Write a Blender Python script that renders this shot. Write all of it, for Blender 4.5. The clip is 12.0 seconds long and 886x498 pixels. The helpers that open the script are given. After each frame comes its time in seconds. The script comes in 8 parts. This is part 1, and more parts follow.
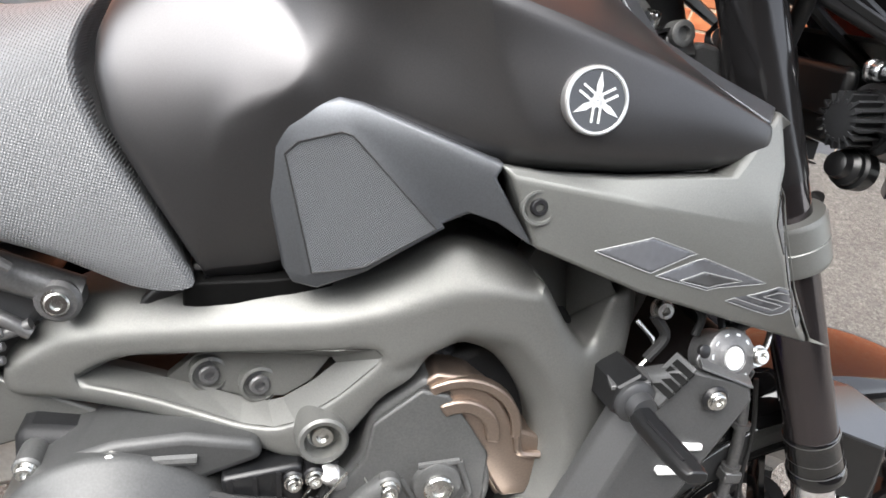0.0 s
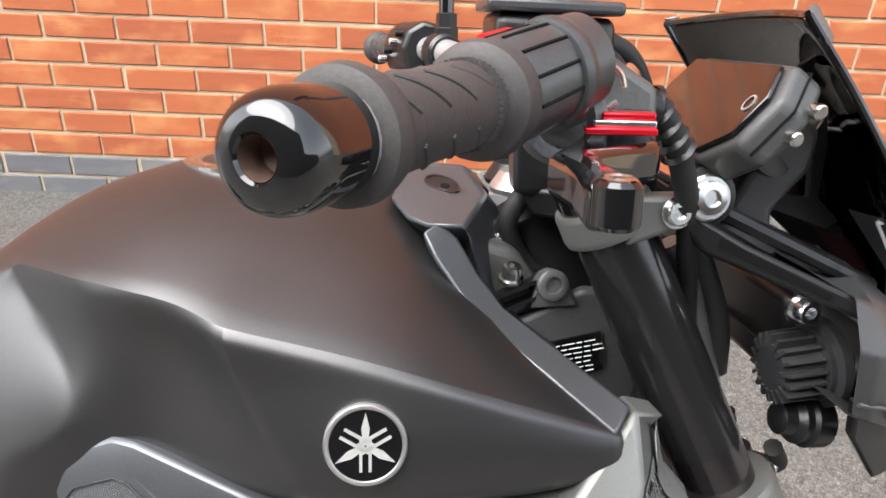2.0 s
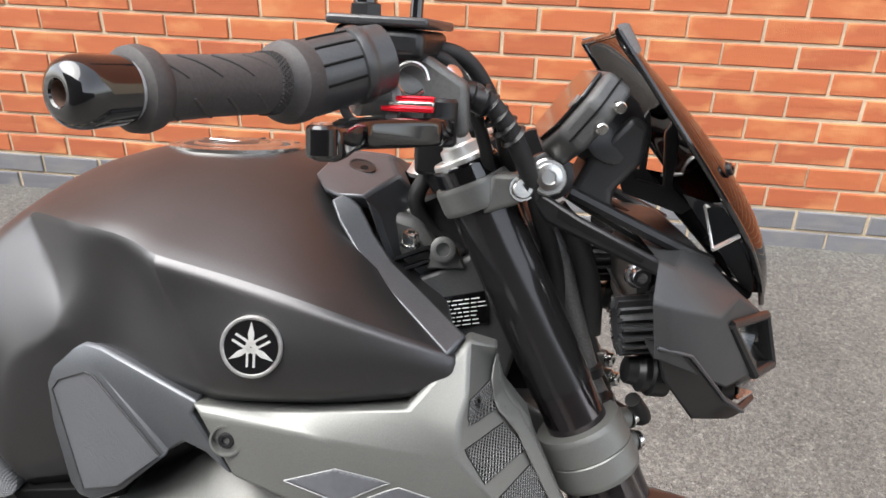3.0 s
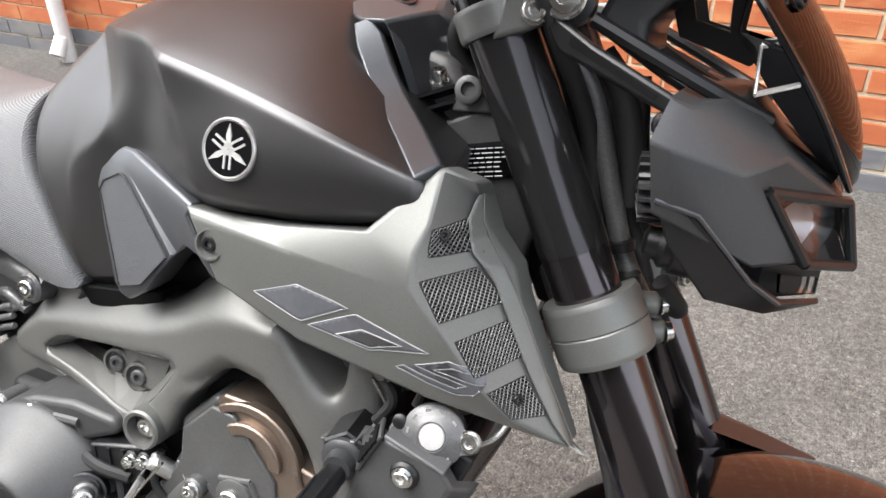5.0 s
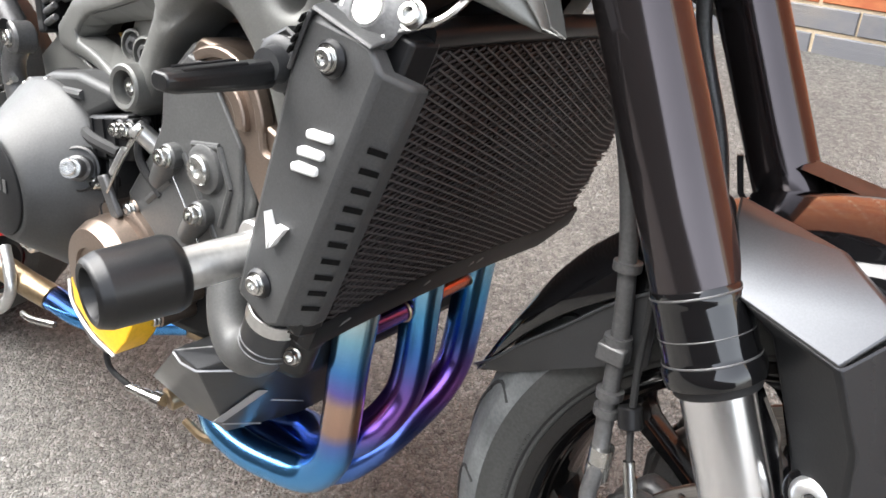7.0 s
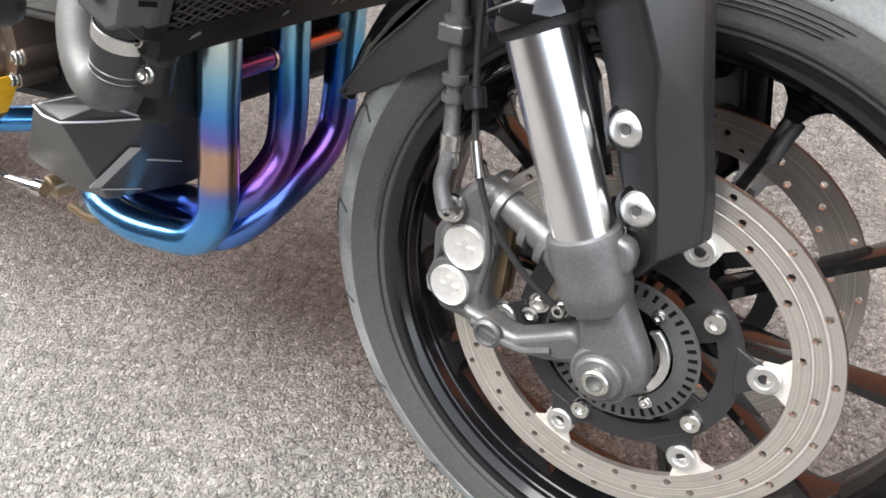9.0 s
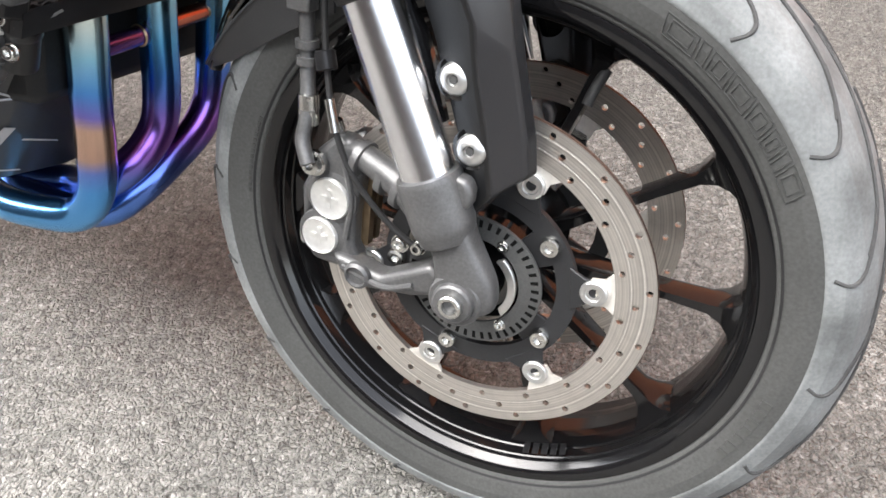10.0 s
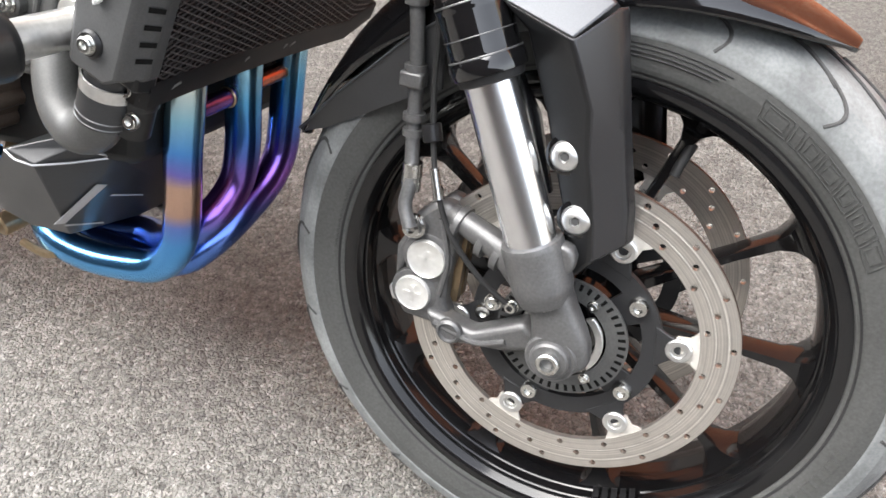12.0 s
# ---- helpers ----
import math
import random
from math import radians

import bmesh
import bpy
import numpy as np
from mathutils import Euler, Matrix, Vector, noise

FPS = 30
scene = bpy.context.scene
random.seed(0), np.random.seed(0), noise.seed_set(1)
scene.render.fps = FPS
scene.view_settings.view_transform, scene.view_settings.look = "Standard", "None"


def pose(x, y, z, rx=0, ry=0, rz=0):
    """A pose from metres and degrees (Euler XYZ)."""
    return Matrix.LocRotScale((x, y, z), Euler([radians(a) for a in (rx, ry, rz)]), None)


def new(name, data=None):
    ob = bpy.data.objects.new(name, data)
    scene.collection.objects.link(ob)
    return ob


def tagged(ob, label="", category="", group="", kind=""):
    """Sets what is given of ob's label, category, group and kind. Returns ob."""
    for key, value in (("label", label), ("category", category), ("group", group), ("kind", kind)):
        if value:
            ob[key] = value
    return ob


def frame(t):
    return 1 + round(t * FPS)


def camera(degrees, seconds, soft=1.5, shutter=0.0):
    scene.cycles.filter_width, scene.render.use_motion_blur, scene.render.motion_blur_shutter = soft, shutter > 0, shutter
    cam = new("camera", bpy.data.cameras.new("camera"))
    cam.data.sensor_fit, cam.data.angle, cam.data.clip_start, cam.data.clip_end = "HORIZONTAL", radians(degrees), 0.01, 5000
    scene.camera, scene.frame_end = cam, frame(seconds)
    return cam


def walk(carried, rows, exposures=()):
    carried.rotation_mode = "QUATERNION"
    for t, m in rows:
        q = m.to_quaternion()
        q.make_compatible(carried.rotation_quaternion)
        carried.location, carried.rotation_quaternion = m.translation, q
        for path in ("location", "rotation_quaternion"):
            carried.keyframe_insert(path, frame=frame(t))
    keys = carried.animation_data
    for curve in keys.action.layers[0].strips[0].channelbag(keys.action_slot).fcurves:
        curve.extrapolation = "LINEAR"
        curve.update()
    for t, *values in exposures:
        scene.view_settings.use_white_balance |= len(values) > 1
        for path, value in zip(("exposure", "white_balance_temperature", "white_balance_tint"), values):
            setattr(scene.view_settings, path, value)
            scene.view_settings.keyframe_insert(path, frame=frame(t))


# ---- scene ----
# The camera and its way along the right-hand side of the motorcycle
cam = camera(60.4, 12.0, soft=1.6)
ROWS = [  # seconds, x, y, z, yaw, pitch, roll
    (0, 0.3754, 0.3018, 1.0721, -13.73, -33.48, 14.31),
    (0.5, 0.3535, 0.3082, 1.1473, -12.90, -33.27, 13.90),
    (1, 0.3874, 0.3438, 1.2036, -11.66, -31.26, 10.09),
    (1.5, 0.4727, 0.3762, 1.1981, -6.72, -29.87, 5.41),
    (2, 0.5891, 0.4402, 1.1885, -0.27, -29.39, 2.41),
    (2.5, 0.6438, 0.4093, 1.2103, 3.56, -28.34, 1.29),
    (3, 0.7420, 0.3201, 1.2108, 7.51, -27.55, 1.30),
    (3.2, 0.7746, 0.3248, 1.2094, 9.17, -27.44, 1.25),
    (4.8, 0.9080, 0.4080, 1.1260, 25.97, -30.75, -1.30),
    (5, 0.9070, 0.3690, 1.1160, 27.15, -31.45, -1.25),
    (5.5, 0.9364, 0.2727, 1.0471, 30.33, -31.79, -0.22),
    (6, 0.9795, 0.2815, 0.9799, 33.39, -32.68, 0.89),
    (6.5, 1.0096, 0.3861, 0.8992, 40.39, -33.10, -1.32),
    (6.7, 1.0199, 0.4185, 0.8718, 42.57, -32.96, -2.12),
    (8.3, 1.0628, 0.4397, 0.7835, 43.14, -38.75, -3.24),
    (8.5, 1.0787, 0.4262, 0.7704, 41.47, -40.10, -2.90),
    (9, 1.1316, 0.3914, 0.7439, 37.34, -42.46, -2.40),
    (9.5, 1.1738, 0.3724, 0.7413, 32.73, -43.56, -1.38),
    (10, 1.2014, 0.3568, 0.7628, 28.51, -43.75, -0.24),
    (10.5, 1.2157, 0.3416, 0.7879, 25.22, -43.26, 0.93),
    (11, 1.2148, 0.3270, 0.8165, 23.66, -42.53, 1.76),
    (11.5, 1.1951, 0.2980, 0.8340, 23.52, -41.84, 2.28),
    (12, 1.1151, 0.3038, 0.8107, 25.95, -41.99, 1.73),
]
EXPOSURE = 2.08
walk(cam, [(t, pose(x, y, z, 0, 0, yaw) @ pose(0, 0, 0, 90 + pitch) @ pose(0, 0, 0, 0, 0, roll)) for t, x, y, z, yaw, pitch, roll in ROWS],
     exposures=[(0.0, EXPOSURE + 0.26), (1.0, EXPOSURE + 0.10), (2.0, EXPOSURE + 0.22), (3.2, EXPOSURE + 0.04), (5.0, EXPOSURE + 0.12), (5.8, EXPOSURE + 0.24), (6.5, EXPOSURE + 0.36), (8.5, EXPOSURE + 0.44), (12.0, EXPOSURE + 0.44)])

# Daylight under a bright, thinly overcast sky
SUN_UP, SUN_TURN = 58.0, 232.0
world = bpy.data.worlds.new("overcast_sky")
scene.world = world
world.use_nodes = True
wn, wl = world.node_tree.nodes, world.node_tree.links
sky = wn.new("ShaderNodeTexSky")
sky.sky_type, sky.sun_disc = "NISHITA", False
sky.sun_elevation, sky.sun_rotation = radians(SUN_UP), radians(SUN_TURN)
sky.dust_density, sky.air_density = 2.5, 1.0
pale = wn.new("ShaderNodeHueSaturation")
pale.inputs["Saturation"].default_value = 0.30
wl.new(sky.outputs["Color"], pale.inputs["Color"])
wl.new(pale.outputs["Color"], wn["Background"].inputs["Color"])
wn["Background"].inputs["Strength"].default_value = 0.15
sun = new("sun", bpy.data.lights.new("sun", "SUN"))
sun.data.energy, sun.data.angle, sun.data.color = 1.9, radians(75), (1.0, 0.98, 0.95)
sun.rotation_euler = Euler((radians(90 - SUN_UP), 0, radians(180 - SUN_TURN)))

# ---- materials ----
from mathutils.bvhtree import BVHTree
from mathutils.geometry import delaunay_2d_cdt


def mat(name, color, rough=0.5, metal=0.0, grain=0.0, size=200.0, bump=0.0, stain=0.0, stain_size=12.0, coat=0.0, spec=0.5, rough_var=0.0):
    """A surface with grain (fine) and stain (broad) variation of its colour, fine relief and uneven gloss."""
    m = bpy.data.materials.new(name)
    m.use_nodes = True
    n, l = m.node_tree.nodes, m.node_tree.links
    b = n["Principled BSDF"]
    b.inputs["Base Color"].default_value = (*color, 1)
    b.inputs["Roughness"].default_value, b.inputs["Metallic"].default_value = rough, metal
    b.inputs["Specular IOR Level"].default_value = spec
    b.inputs["Coat Weight"].default_value = coat
    b.inputs["Coat Roughness"].default_value = 0.08
    co = n.new("ShaderNodeTexCoord")
    out = None

    def noise_at(scale, detail=4.0):
        t = n.new("ShaderNodeTexNoise")
        t.inputs["Scale"].default_value, t.inputs["Detail"].default_value = scale, detail
        l.new(co.outputs["Object"], t.inputs["Vector"])
        return t.outputs["Fac"]

    def shade(prev, fac, amount):
        r = n.new("ShaderNodeMapRange")
        r.inputs["From Min"].default_value, r.inputs["From Max"].default_value = 0.3, 0.7
        r.inputs["To Min"].default_value, r.inputs["To Max"].default_value = 1 - amount, 1 + amount
        l.new(fac, r.inputs["Value"])
        mul = n.new("ShaderNodeMix")
        mul.data_type, mul.blend_type = "RGBA", "MULTIPLY"
        mul.inputs[0].default_value = 1.0
        if prev is None:
            mul.inputs[6].default_value = (*color, 1)
        else:
            l.new(prev, mul.inputs[6])
        l.new(r.outputs["Result"], mul.inputs[7])
        return mul.outputs[2]

    if grain:
        out = shade(out, noise_at(size), grain)
    if stain:
        out = shade(out, noise_at(stain_size), stain)
    if out is not None:
        l.new(out, b.inputs["Base Color"])
    if rough_var:
        r = n.new("ShaderNodeMapRange")
        r.inputs["To Min"].default_value, r.inputs["To Max"].default_value = max(rough - rough_var, 0.02), min(rough + rough_var, 1)
        l.new(noise_at(stain_size * 3, 6.0), r.inputs["Value"])
        l.new(r.outputs["Result"], b.inputs["Roughness"])
    if bump:
        bp = n.new("ShaderNodeBump")
        bp.inputs["Strength"].default_value, bp.inputs["Distance"].default_value = bump, 0.001
        l.new(noise_at(size * 1.5, 2.0), bp.inputs["Height"])
        l.new(bp.outputs["Normal"], b.inputs["Normal"])
    return m


def ribbed(name, color, rough, freq, depth):
    """Plastic or vinyl moulded with a fine cross-hatched grain; freq: the grain along x, y and z."""
    m = mat(name, color, rough, grain=0.1, size=700)
    n, l = m.node_tree.nodes, m.node_tree.links
    co, dot, sine, bp = n.new("ShaderNodeTexCoord"), n.new("ShaderNodeVectorMath"), n.new("ShaderNodeMath"), n.new("ShaderNodeBump")
    dot.operation, sine.operation = "DOT_PRODUCT", "SINE"
    dot.inputs[1].default_value = [3.0 * f for f in freq]
    l.new(co.outputs["Object"], dot.inputs[0])
    l.new(dot.outputs["Value"], sine.inputs[0])
    dot2, sine2, cross = n.new("ShaderNodeVectorMath"), n.new("ShaderNodeMath"), n.new("ShaderNodeMath")
    dot2.operation, sine2.operation, cross.operation = "DOT_PRODUCT", "SINE", "MULTIPLY"
    dot2.inputs[1].default_value = (3.0 * freq[2], 0, -3.0 * freq[0])
    l.new(co.outputs["Object"], dot2.inputs[0])
    l.new(dot2.outputs["Value"], sine2.inputs[0])
    l.new(sine.outputs["Value"], cross.inputs[0])
    l.new(sine2.outputs["Value"], cross.inputs[1])
    l.new(cross.outputs["Value"], bp.inputs["Height"])
    bp.inputs["Strength"].default_value, bp.inputs["Distance"].default_value = depth, 0.0006
    l.new(bp.outputs["Normal"], n["Principled BSDF"].inputs["Normal"])
    return m


TANK = mat("matt_grey_paint", (0.080, 0.079, 0.081), 0.40, 0.92, grain=0.05, size=900, stain=0.05, stain_size=6, rough_var=0.03)
FRAME_GREY = mat("grey_frame_paint", (0.135, 0.136, 0.129), 0.47, 0.5, grain=0.08, size=700, bump=0.05, stain=0.05, rough_var=0.05)
SHROUD_GREY = mat("satin_grey_paint", (0.150, 0.153, 0.145), 0.45, 0.55, grain=0.07, size=900, stain=0.05, rough_var=0.04)
PLASTIC = mat("black_plastic", (0.007, 0.0073, 0.008), 0.34, spec=0.48, grain=0.2, size=500, bump=0.10, stain=0.15, rough_var=0.08)
PANEL = mat("dark_grey_side_plastic", (0.085, 0.090, 0.098), 0.38, 0.65, grain=0.08, size=700, bump=0.06, stain=0.06)
PANEL_TEX = ribbed("ribbed_knee_panel", (0.075, 0.079, 0.086), 0.45, (1150, 0, 700), 1.0)
SEAT = mat("grey_black_seat_vinyl", (0.105, 0.108, 0.112), 0.50, grain=0.12, size=600, bump=0.35, stain=0.1)
SEAT_BAND = ribbed("ribbed_seat_vinyl", (0.105, 0.108, 0.112), 0.50, (620, 0, 420), 0.55)
# near-black that paints the shade inside gaps, slots, seams and recesses
HOLE_SHADE = mat("opening_shade", (0.003, 0.003, 0.003), 0.7, spec=0.12, grain=0.2)
GLOSS = mat("gloss_black_paint", (0.004, 0.004, 0.0045), 0.07, coat=0.6, stain=0.1, rough_var=0.03)
SATIN = mat("satin_black_metal", (0.012, 0.012, 0.013), 0.32, 0.2, spec=0.38, grain=0.1, stain=0.12, rough_var=0.08)
ENGINE = mat("grey_black_engine_case", (0.092, 0.093, 0.092), 0.45, 0.40, grain=0.12, size=500, bump=0.10, stain=0.14, stain_size=20, rough_var=0.08)
CLUTCH = mat("dark_grey_clutch_case", (0.056, 0.057, 0.057), 0.48, 0.35, grain=0.12, size=500, bump=0.10, stain=0.14, stain_size=20, rough_var=0.08)
ENGINE_DK = mat("dark_engine_case", (0.014, 0.0145, 0.0155), 0.52, 0.25, spec=0.3, grain=0.18, size=500, bump=0.22, stain=0.2, stain_size=25)
LAMP_SHELL = mat("dark_lamp_shell", (0.035, 0.036, 0.038), 0.42, 0.2, grain=0.1, size=700, bump=0.06, stain=0.08, rough_var=0.05)
BRONZE = mat("bronze_cover", (0.26, 0.205, 0.168), 0.36, 0.85, grain=0.08, size=500, bump=0.08, stain=0.08, rough_var=0.06)
FORK = mat("bronze_black_fork_tube", (0.082, 0.073, 0.076), 0.13, 0.9, stain=0.06, rough_var=0.03)
CHROME = mat("chrome", (0.84, 0.85, 0.87), 0.22, 1.0, stain=0.03, rough_var=0.02)
STEEL = mat("zinc_steel", (0.60, 0.60, 0.58), 0.24, 1.0, grain=0.08, stain=0.15, rough_var=0.1)
ALU = mat("silver_aluminium", (0.62, 0.62, 0.61), 0.32, 0.9, grain=0.08, bump=0.06, stain=0.12, rough_var=0.08)
CAST = mat("grey_cast_fork_foot", (0.120, 0.120, 0.121), 0.42, 0.55, grain=0.14, size=420, bump=0.2, stain=0.12, stain_size=30, rough_var=0.1)
RUBBER = mat("black_rubber", (0.018, 0.018, 0.0185), 0.58, spec=0.3, grain=0.15, size=600, bump=0.15, stain=0.15)
RIM = mat("satin_black_rim_paint", (0.006, 0.006, 0.0065), 0.11, 0.0, grain=0.1, stain=0.15, rough_var=0.06)
TYRE_MARK = mat("raised_tyre_mark", (0.040, 0.041, 0.039), 0.60, grain=0.15, size=400, bump=0.1)
GUARD_PAINT = mat("dark_metallic_guard_paint", (0.048, 0.048, 0.051), 0.24, 0.6, grain=0.05, size=900, stain=0.06, rough_var=0.03)
# guard paint lightened in its colour for the sky mirrored in the shoulder
SHOULDER = mat("sky_lit_shoulder_paint", (0.130, 0.134, 0.141), 0.34, 0.9, grain=0.05, size=900, stain=0.06)
TYRE = mat("grey_tyre_rubber", (0.046, 0.047, 0.045), 0.70, grain=0.18, size=350, bump=0.18, stain=0.22, stain_size=9)
TREAD = mat("worn_tread_rubber", (0.140, 0.147, 0.147), 0.66, grain=0.15, size=350, bump=0.15, stain=0.42, stain_size=19)
GROOVE = mat("tread_groove", (0.04, 0.04, 0.04), 0.8, grain=0.2)
CAP_SILVER = mat("bright_machined_cap", (0.75, 0.75, 0.73), 0.38, 0.75, grain=0.06, stain=0.08)
DISC = mat("worn_brake_disc", (0.53, 0.50, 0.46), 0.36, 0.85, grain=0.05, size=120, stain=0.06, stain_size=9, rough_var=0.05)
LUG = mat("pale_disc_lug", (0.74, 0.71, 0.66), 0.45, 0.6, grain=0.06, stain=0.08)
RED = mat("red_anodised", (0.62, 0.012, 0.025), 0.24, 0.7, grain=0.05, stain=0.08)
YELLOW = mat("yellow_guard", (0.75, 0.42, 0.015), 0.4, 0.1, grain=0.08, stain=0.12)
WHITE = mat("white_print", (0.80, 0.80, 0.78), 0.5, grain=0.03, stain=0.04)
DECAL = mat("grey_decal_line", (0.185, 0.19, 0.19), 0.45, 0.3, grain=0.05)
# shroud in shade, painted as a darker film inside the hollow decal
DECAL_SHADE = mat("shaded_decal_inside", (0.055, 0.056, 0.058), 0.42, 0.3, grain=0.05)
DECAL_FILL = mat("grey_decal_fill", (0.120, 0.124, 0.136), 0.42, 0.4, grain=0.05)
RED_BRONZE = mat("red_tinted_titanium", (0.50, 0.16, 0.10), 0.25, 0.95, grain=0.1, stain=0.2)
PURPLE = mat("violet_tinted_titanium", (0.30, 0.13, 0.42), 0.25, 0.95, grain=0.1, stain=0.2)
BRASS = mat("straw_titanium", (0.36, 0.27, 0.17), 0.34, 0.9, grain=0.1, stain=0.2)
DULL_WALL = mat("dull_wall", (0.050, 0.046, 0.043), 0.9, grain=0.15, size=40, stain=0.25, stain_size=1.5)
BAR_SILVER = mat("silver_bar_paint", (0.36, 0.36, 0.37), 0.30, 0.5, grain=0.06, size=900, stain=0.06)
GRIP = mat("worn_grip_rubber", (0.040, 0.037, 0.037), 0.6, spec=0.35, grain=0.15, size=500, bump=0.2, stain=0.2, stain_size=25)
RUST = mat("rusty_steel", (0.09, 0.055, 0.042), 0.6, 0.4, grain=0.3, size=300, stain=0.3)
PIPE_WHITE = mat("white_downpipe", (0.75, 0.74, 0.72), 0.4, grain=0.04, stain=0.08)


def titanium():
    """Heat-blued header pipe: the tint follows the height of the pipe, from straw near the port to blue and violet."""
    m = mat("heat_blued_titanium", (0.1, 0.2, 0.5), 0.22, 1.0)
    n, l = m.node_tree.nodes, m.node_tree.links
    co = n.new("ShaderNodeTexCoord")
    sep = n.new("ShaderNodeSeparateXYZ")
    l.new(co.outputs["Object"], sep.inputs["Vector"])
    nz = n.new("ShaderNodeTexNoise")
    nz.inputs["Scale"].default_value = 14
    l.new(co.outputs["Object"], nz.inputs["Vector"])
    add = n.new("ShaderNodeMath")
    add.operation = "MULTIPLY_ADD"
    l.new(nz.outputs["Fac"], add.inputs[0])
    add.inputs[1].default_value = 0.02
    l.new(sep.outputs["Z"], add.inputs[2])
    mr = n.new("ShaderNodeMapRange")
    mr.inputs["From Min"].default_value, mr.inputs["From Max"].default_value = 0.16, 0.48
    l.new(add.outputs["Value"], mr.inputs["Value"])
    ramp = n.new("ShaderNodeValToRGB")
    stops = [(0.0, (0.17, 0.45, 0.74)), (0.36, (0.10, 0.35, 0.78)), (0.43, (0.15, 0.24, 0.66)), (0.475, (0.55, 0.36, 0.28)), (0.57, (0.62, 0.42, 0.32)),
             (0.62, (0.20, 0.18, 0.62)), (0.69, (0.09, 0.32, 0.80)), (0.80, (0.28, 0.60, 0.82)), (0.92, (0.70, 0.82, 0.80))]
    while len(ramp.color_ramp.elements) < len(stops):
        ramp.color_ramp.elements.new(0.5)
    for e, (p, c) in zip(ramp.color_ramp.elements, stops):
        e.position, e.color = p, (*c, 1)
    l.new(mr.outputs["Result"], ramp.inputs["Fac"])
    l.new(ramp.outputs["Color"], n["Principled BSDF"].inputs["Base Color"])
    return m


def brushed(m, axis_z):
    """Fine turned rings about the wheel's axle on a brake disc."""
    n, l = m.node_tree.nodes, m.node_tree.links
    b = n["Principled BSDF"]
    co, flat, size, grow, noise = n.new("ShaderNodeTexCoord"), n.new("ShaderNodeVectorMath"), n.new("ShaderNodeVectorMath"), n.new("ShaderNodeMath"), n.new("ShaderNodeTexNoise")
    flat.operation, size.operation, grow.operation = "MULTIPLY_ADD", "LENGTH", "MULTIPLY"
    flat.inputs[1].default_value, flat.inputs[2].default_value = (1, 0, 1), (0, 0, -axis_z)
    l.new(co.outputs["Object"], flat.inputs[0])
    l.new(flat.outputs["Vector"], size.inputs[0])
    l.new(size.outputs["Value"], grow.inputs[0])
    grow.inputs[1].default_value = 520
    noise.noise_dimensions = "1D"
    noise.inputs["Scale"].default_value, noise.inputs["Detail"].default_value = 1.0, 3
    l.new(grow.outputs["Value"], noise.inputs["W"])
    tone, mul = n.new("ShaderNodeMapRange"), n.new("ShaderNodeMix")
    for k, v in zip(("From Min", "From Max", "To Min", "To Max"), (0.3, 0.7, 0.78, 1.16)):
        tone.inputs[k].default_value = v
    l.new(noise.outputs["Fac"], tone.inputs["Value"])
    mul.data_type, mul.blend_type = "RGBA", "MULTIPLY"
    mul.inputs[0].default_value = 1.0
    l.new(b.inputs["Base Color"].links[0].from_socket, mul.inputs[6])
    l.new(tone.outputs["Result"], mul.inputs[7])
    l.new(mul.outputs[2], b.inputs["Base Color"])


brushed(DISC, 0.30)


def violet():
    m = titanium()
    m.name = "violet_titanium"
    ramp = next(x for x in m.node_tree.nodes if x.type == "VALTORGB")
    tints = [(0.08, 0.28, 0.68), (0.13, 0.20, 0.62), (0.30, 0.14, 0.60), (0.34, 0.15, 0.60), (0.20, 0.15, 0.58), (0.11, 0.18, 0.60), (0.08, 0.26, 0.74), (0.12, 0.44, 0.80), (0.34, 0.62, 0.78)]
    for e, c in zip(ramp.color_ramp.elements, tints):
        e.color = (*c, 1)
    return m


def glass(name, color, rough=0.03, alpha=0.35):
    m = bpy.data.materials.new(name)
    m.use_nodes = True
    n, l = m.node_tree.nodes, m.node_tree.links
    n.remove(n["Principled BSDF"])
    tr, gl, mx, fr = (n.new("ShaderNodeBsdf" + k) if k in ("Transparent", "Glossy") else n.new("ShaderNode" + k) for k in ("Transparent", "Glossy", "MixShader", "Fresnel"))
    tr.inputs["Color"].default_value = (*color, 1)
    gl.inputs["Roughness"].default_value = rough
    fr.inputs["IOR"].default_value = 1.5
    l.new(fr.outputs["Fac"], mx.inputs[0])
    l.new(tr.outputs["BSDF"], mx.inputs[1])
    l.new(gl.outputs["BSDF"], mx.inputs[2])
    l.new(mx.outputs["Shader"], n["Material Output"].inputs["Surface"])
    return m


RAD_CORE = mat("dull_radiator_core", (0.010, 0.008, 0.008), 0.6, spec=0.3, grain=0.2)
RAD_FIN = mat("dusty_brown_fins", (0.060, 0.049, 0.047), 0.55, 0.3, grain=0.2, stain=0.2)
MESH_WIRE = mat("black_mesh_wire", (0.050, 0.045, 0.046), 0.42, 0.3, grain=0.1)
GUARD_GREY = mat("grey_black_powder_coat", (0.055, 0.056, 0.057), 0.45, 0.2, grain=0.12, size=600, bump=0.15, stain=0.1)
SLEEVE = mat("satin_black_sleeve", (0.030, 0.029, 0.030), 0.17, 0.6, spec=0.7, grain=0.08, stain=0.08, rough_var=0.04)
CARRIER = mat("black_anodised_carrier", (0.022, 0.0225, 0.024), 0.42, 0.2, grain=0.1, size=600, stain=0.1)
HOSE_GREY = mat("grey_braided_hose", (0.13, 0.13, 0.13), 0.35, 0.5, grain=0.25, size=700, bump=0.3)
GREY_PLASTIC = mat("sheen_black_plastic", (0.030, 0.031, 0.033), 0.30, 0.0, grain=0.12, size=600, bump=0.08, stain=0.1, rough_var=0.06)
TITAN, VIOLET = titanium(), violet()
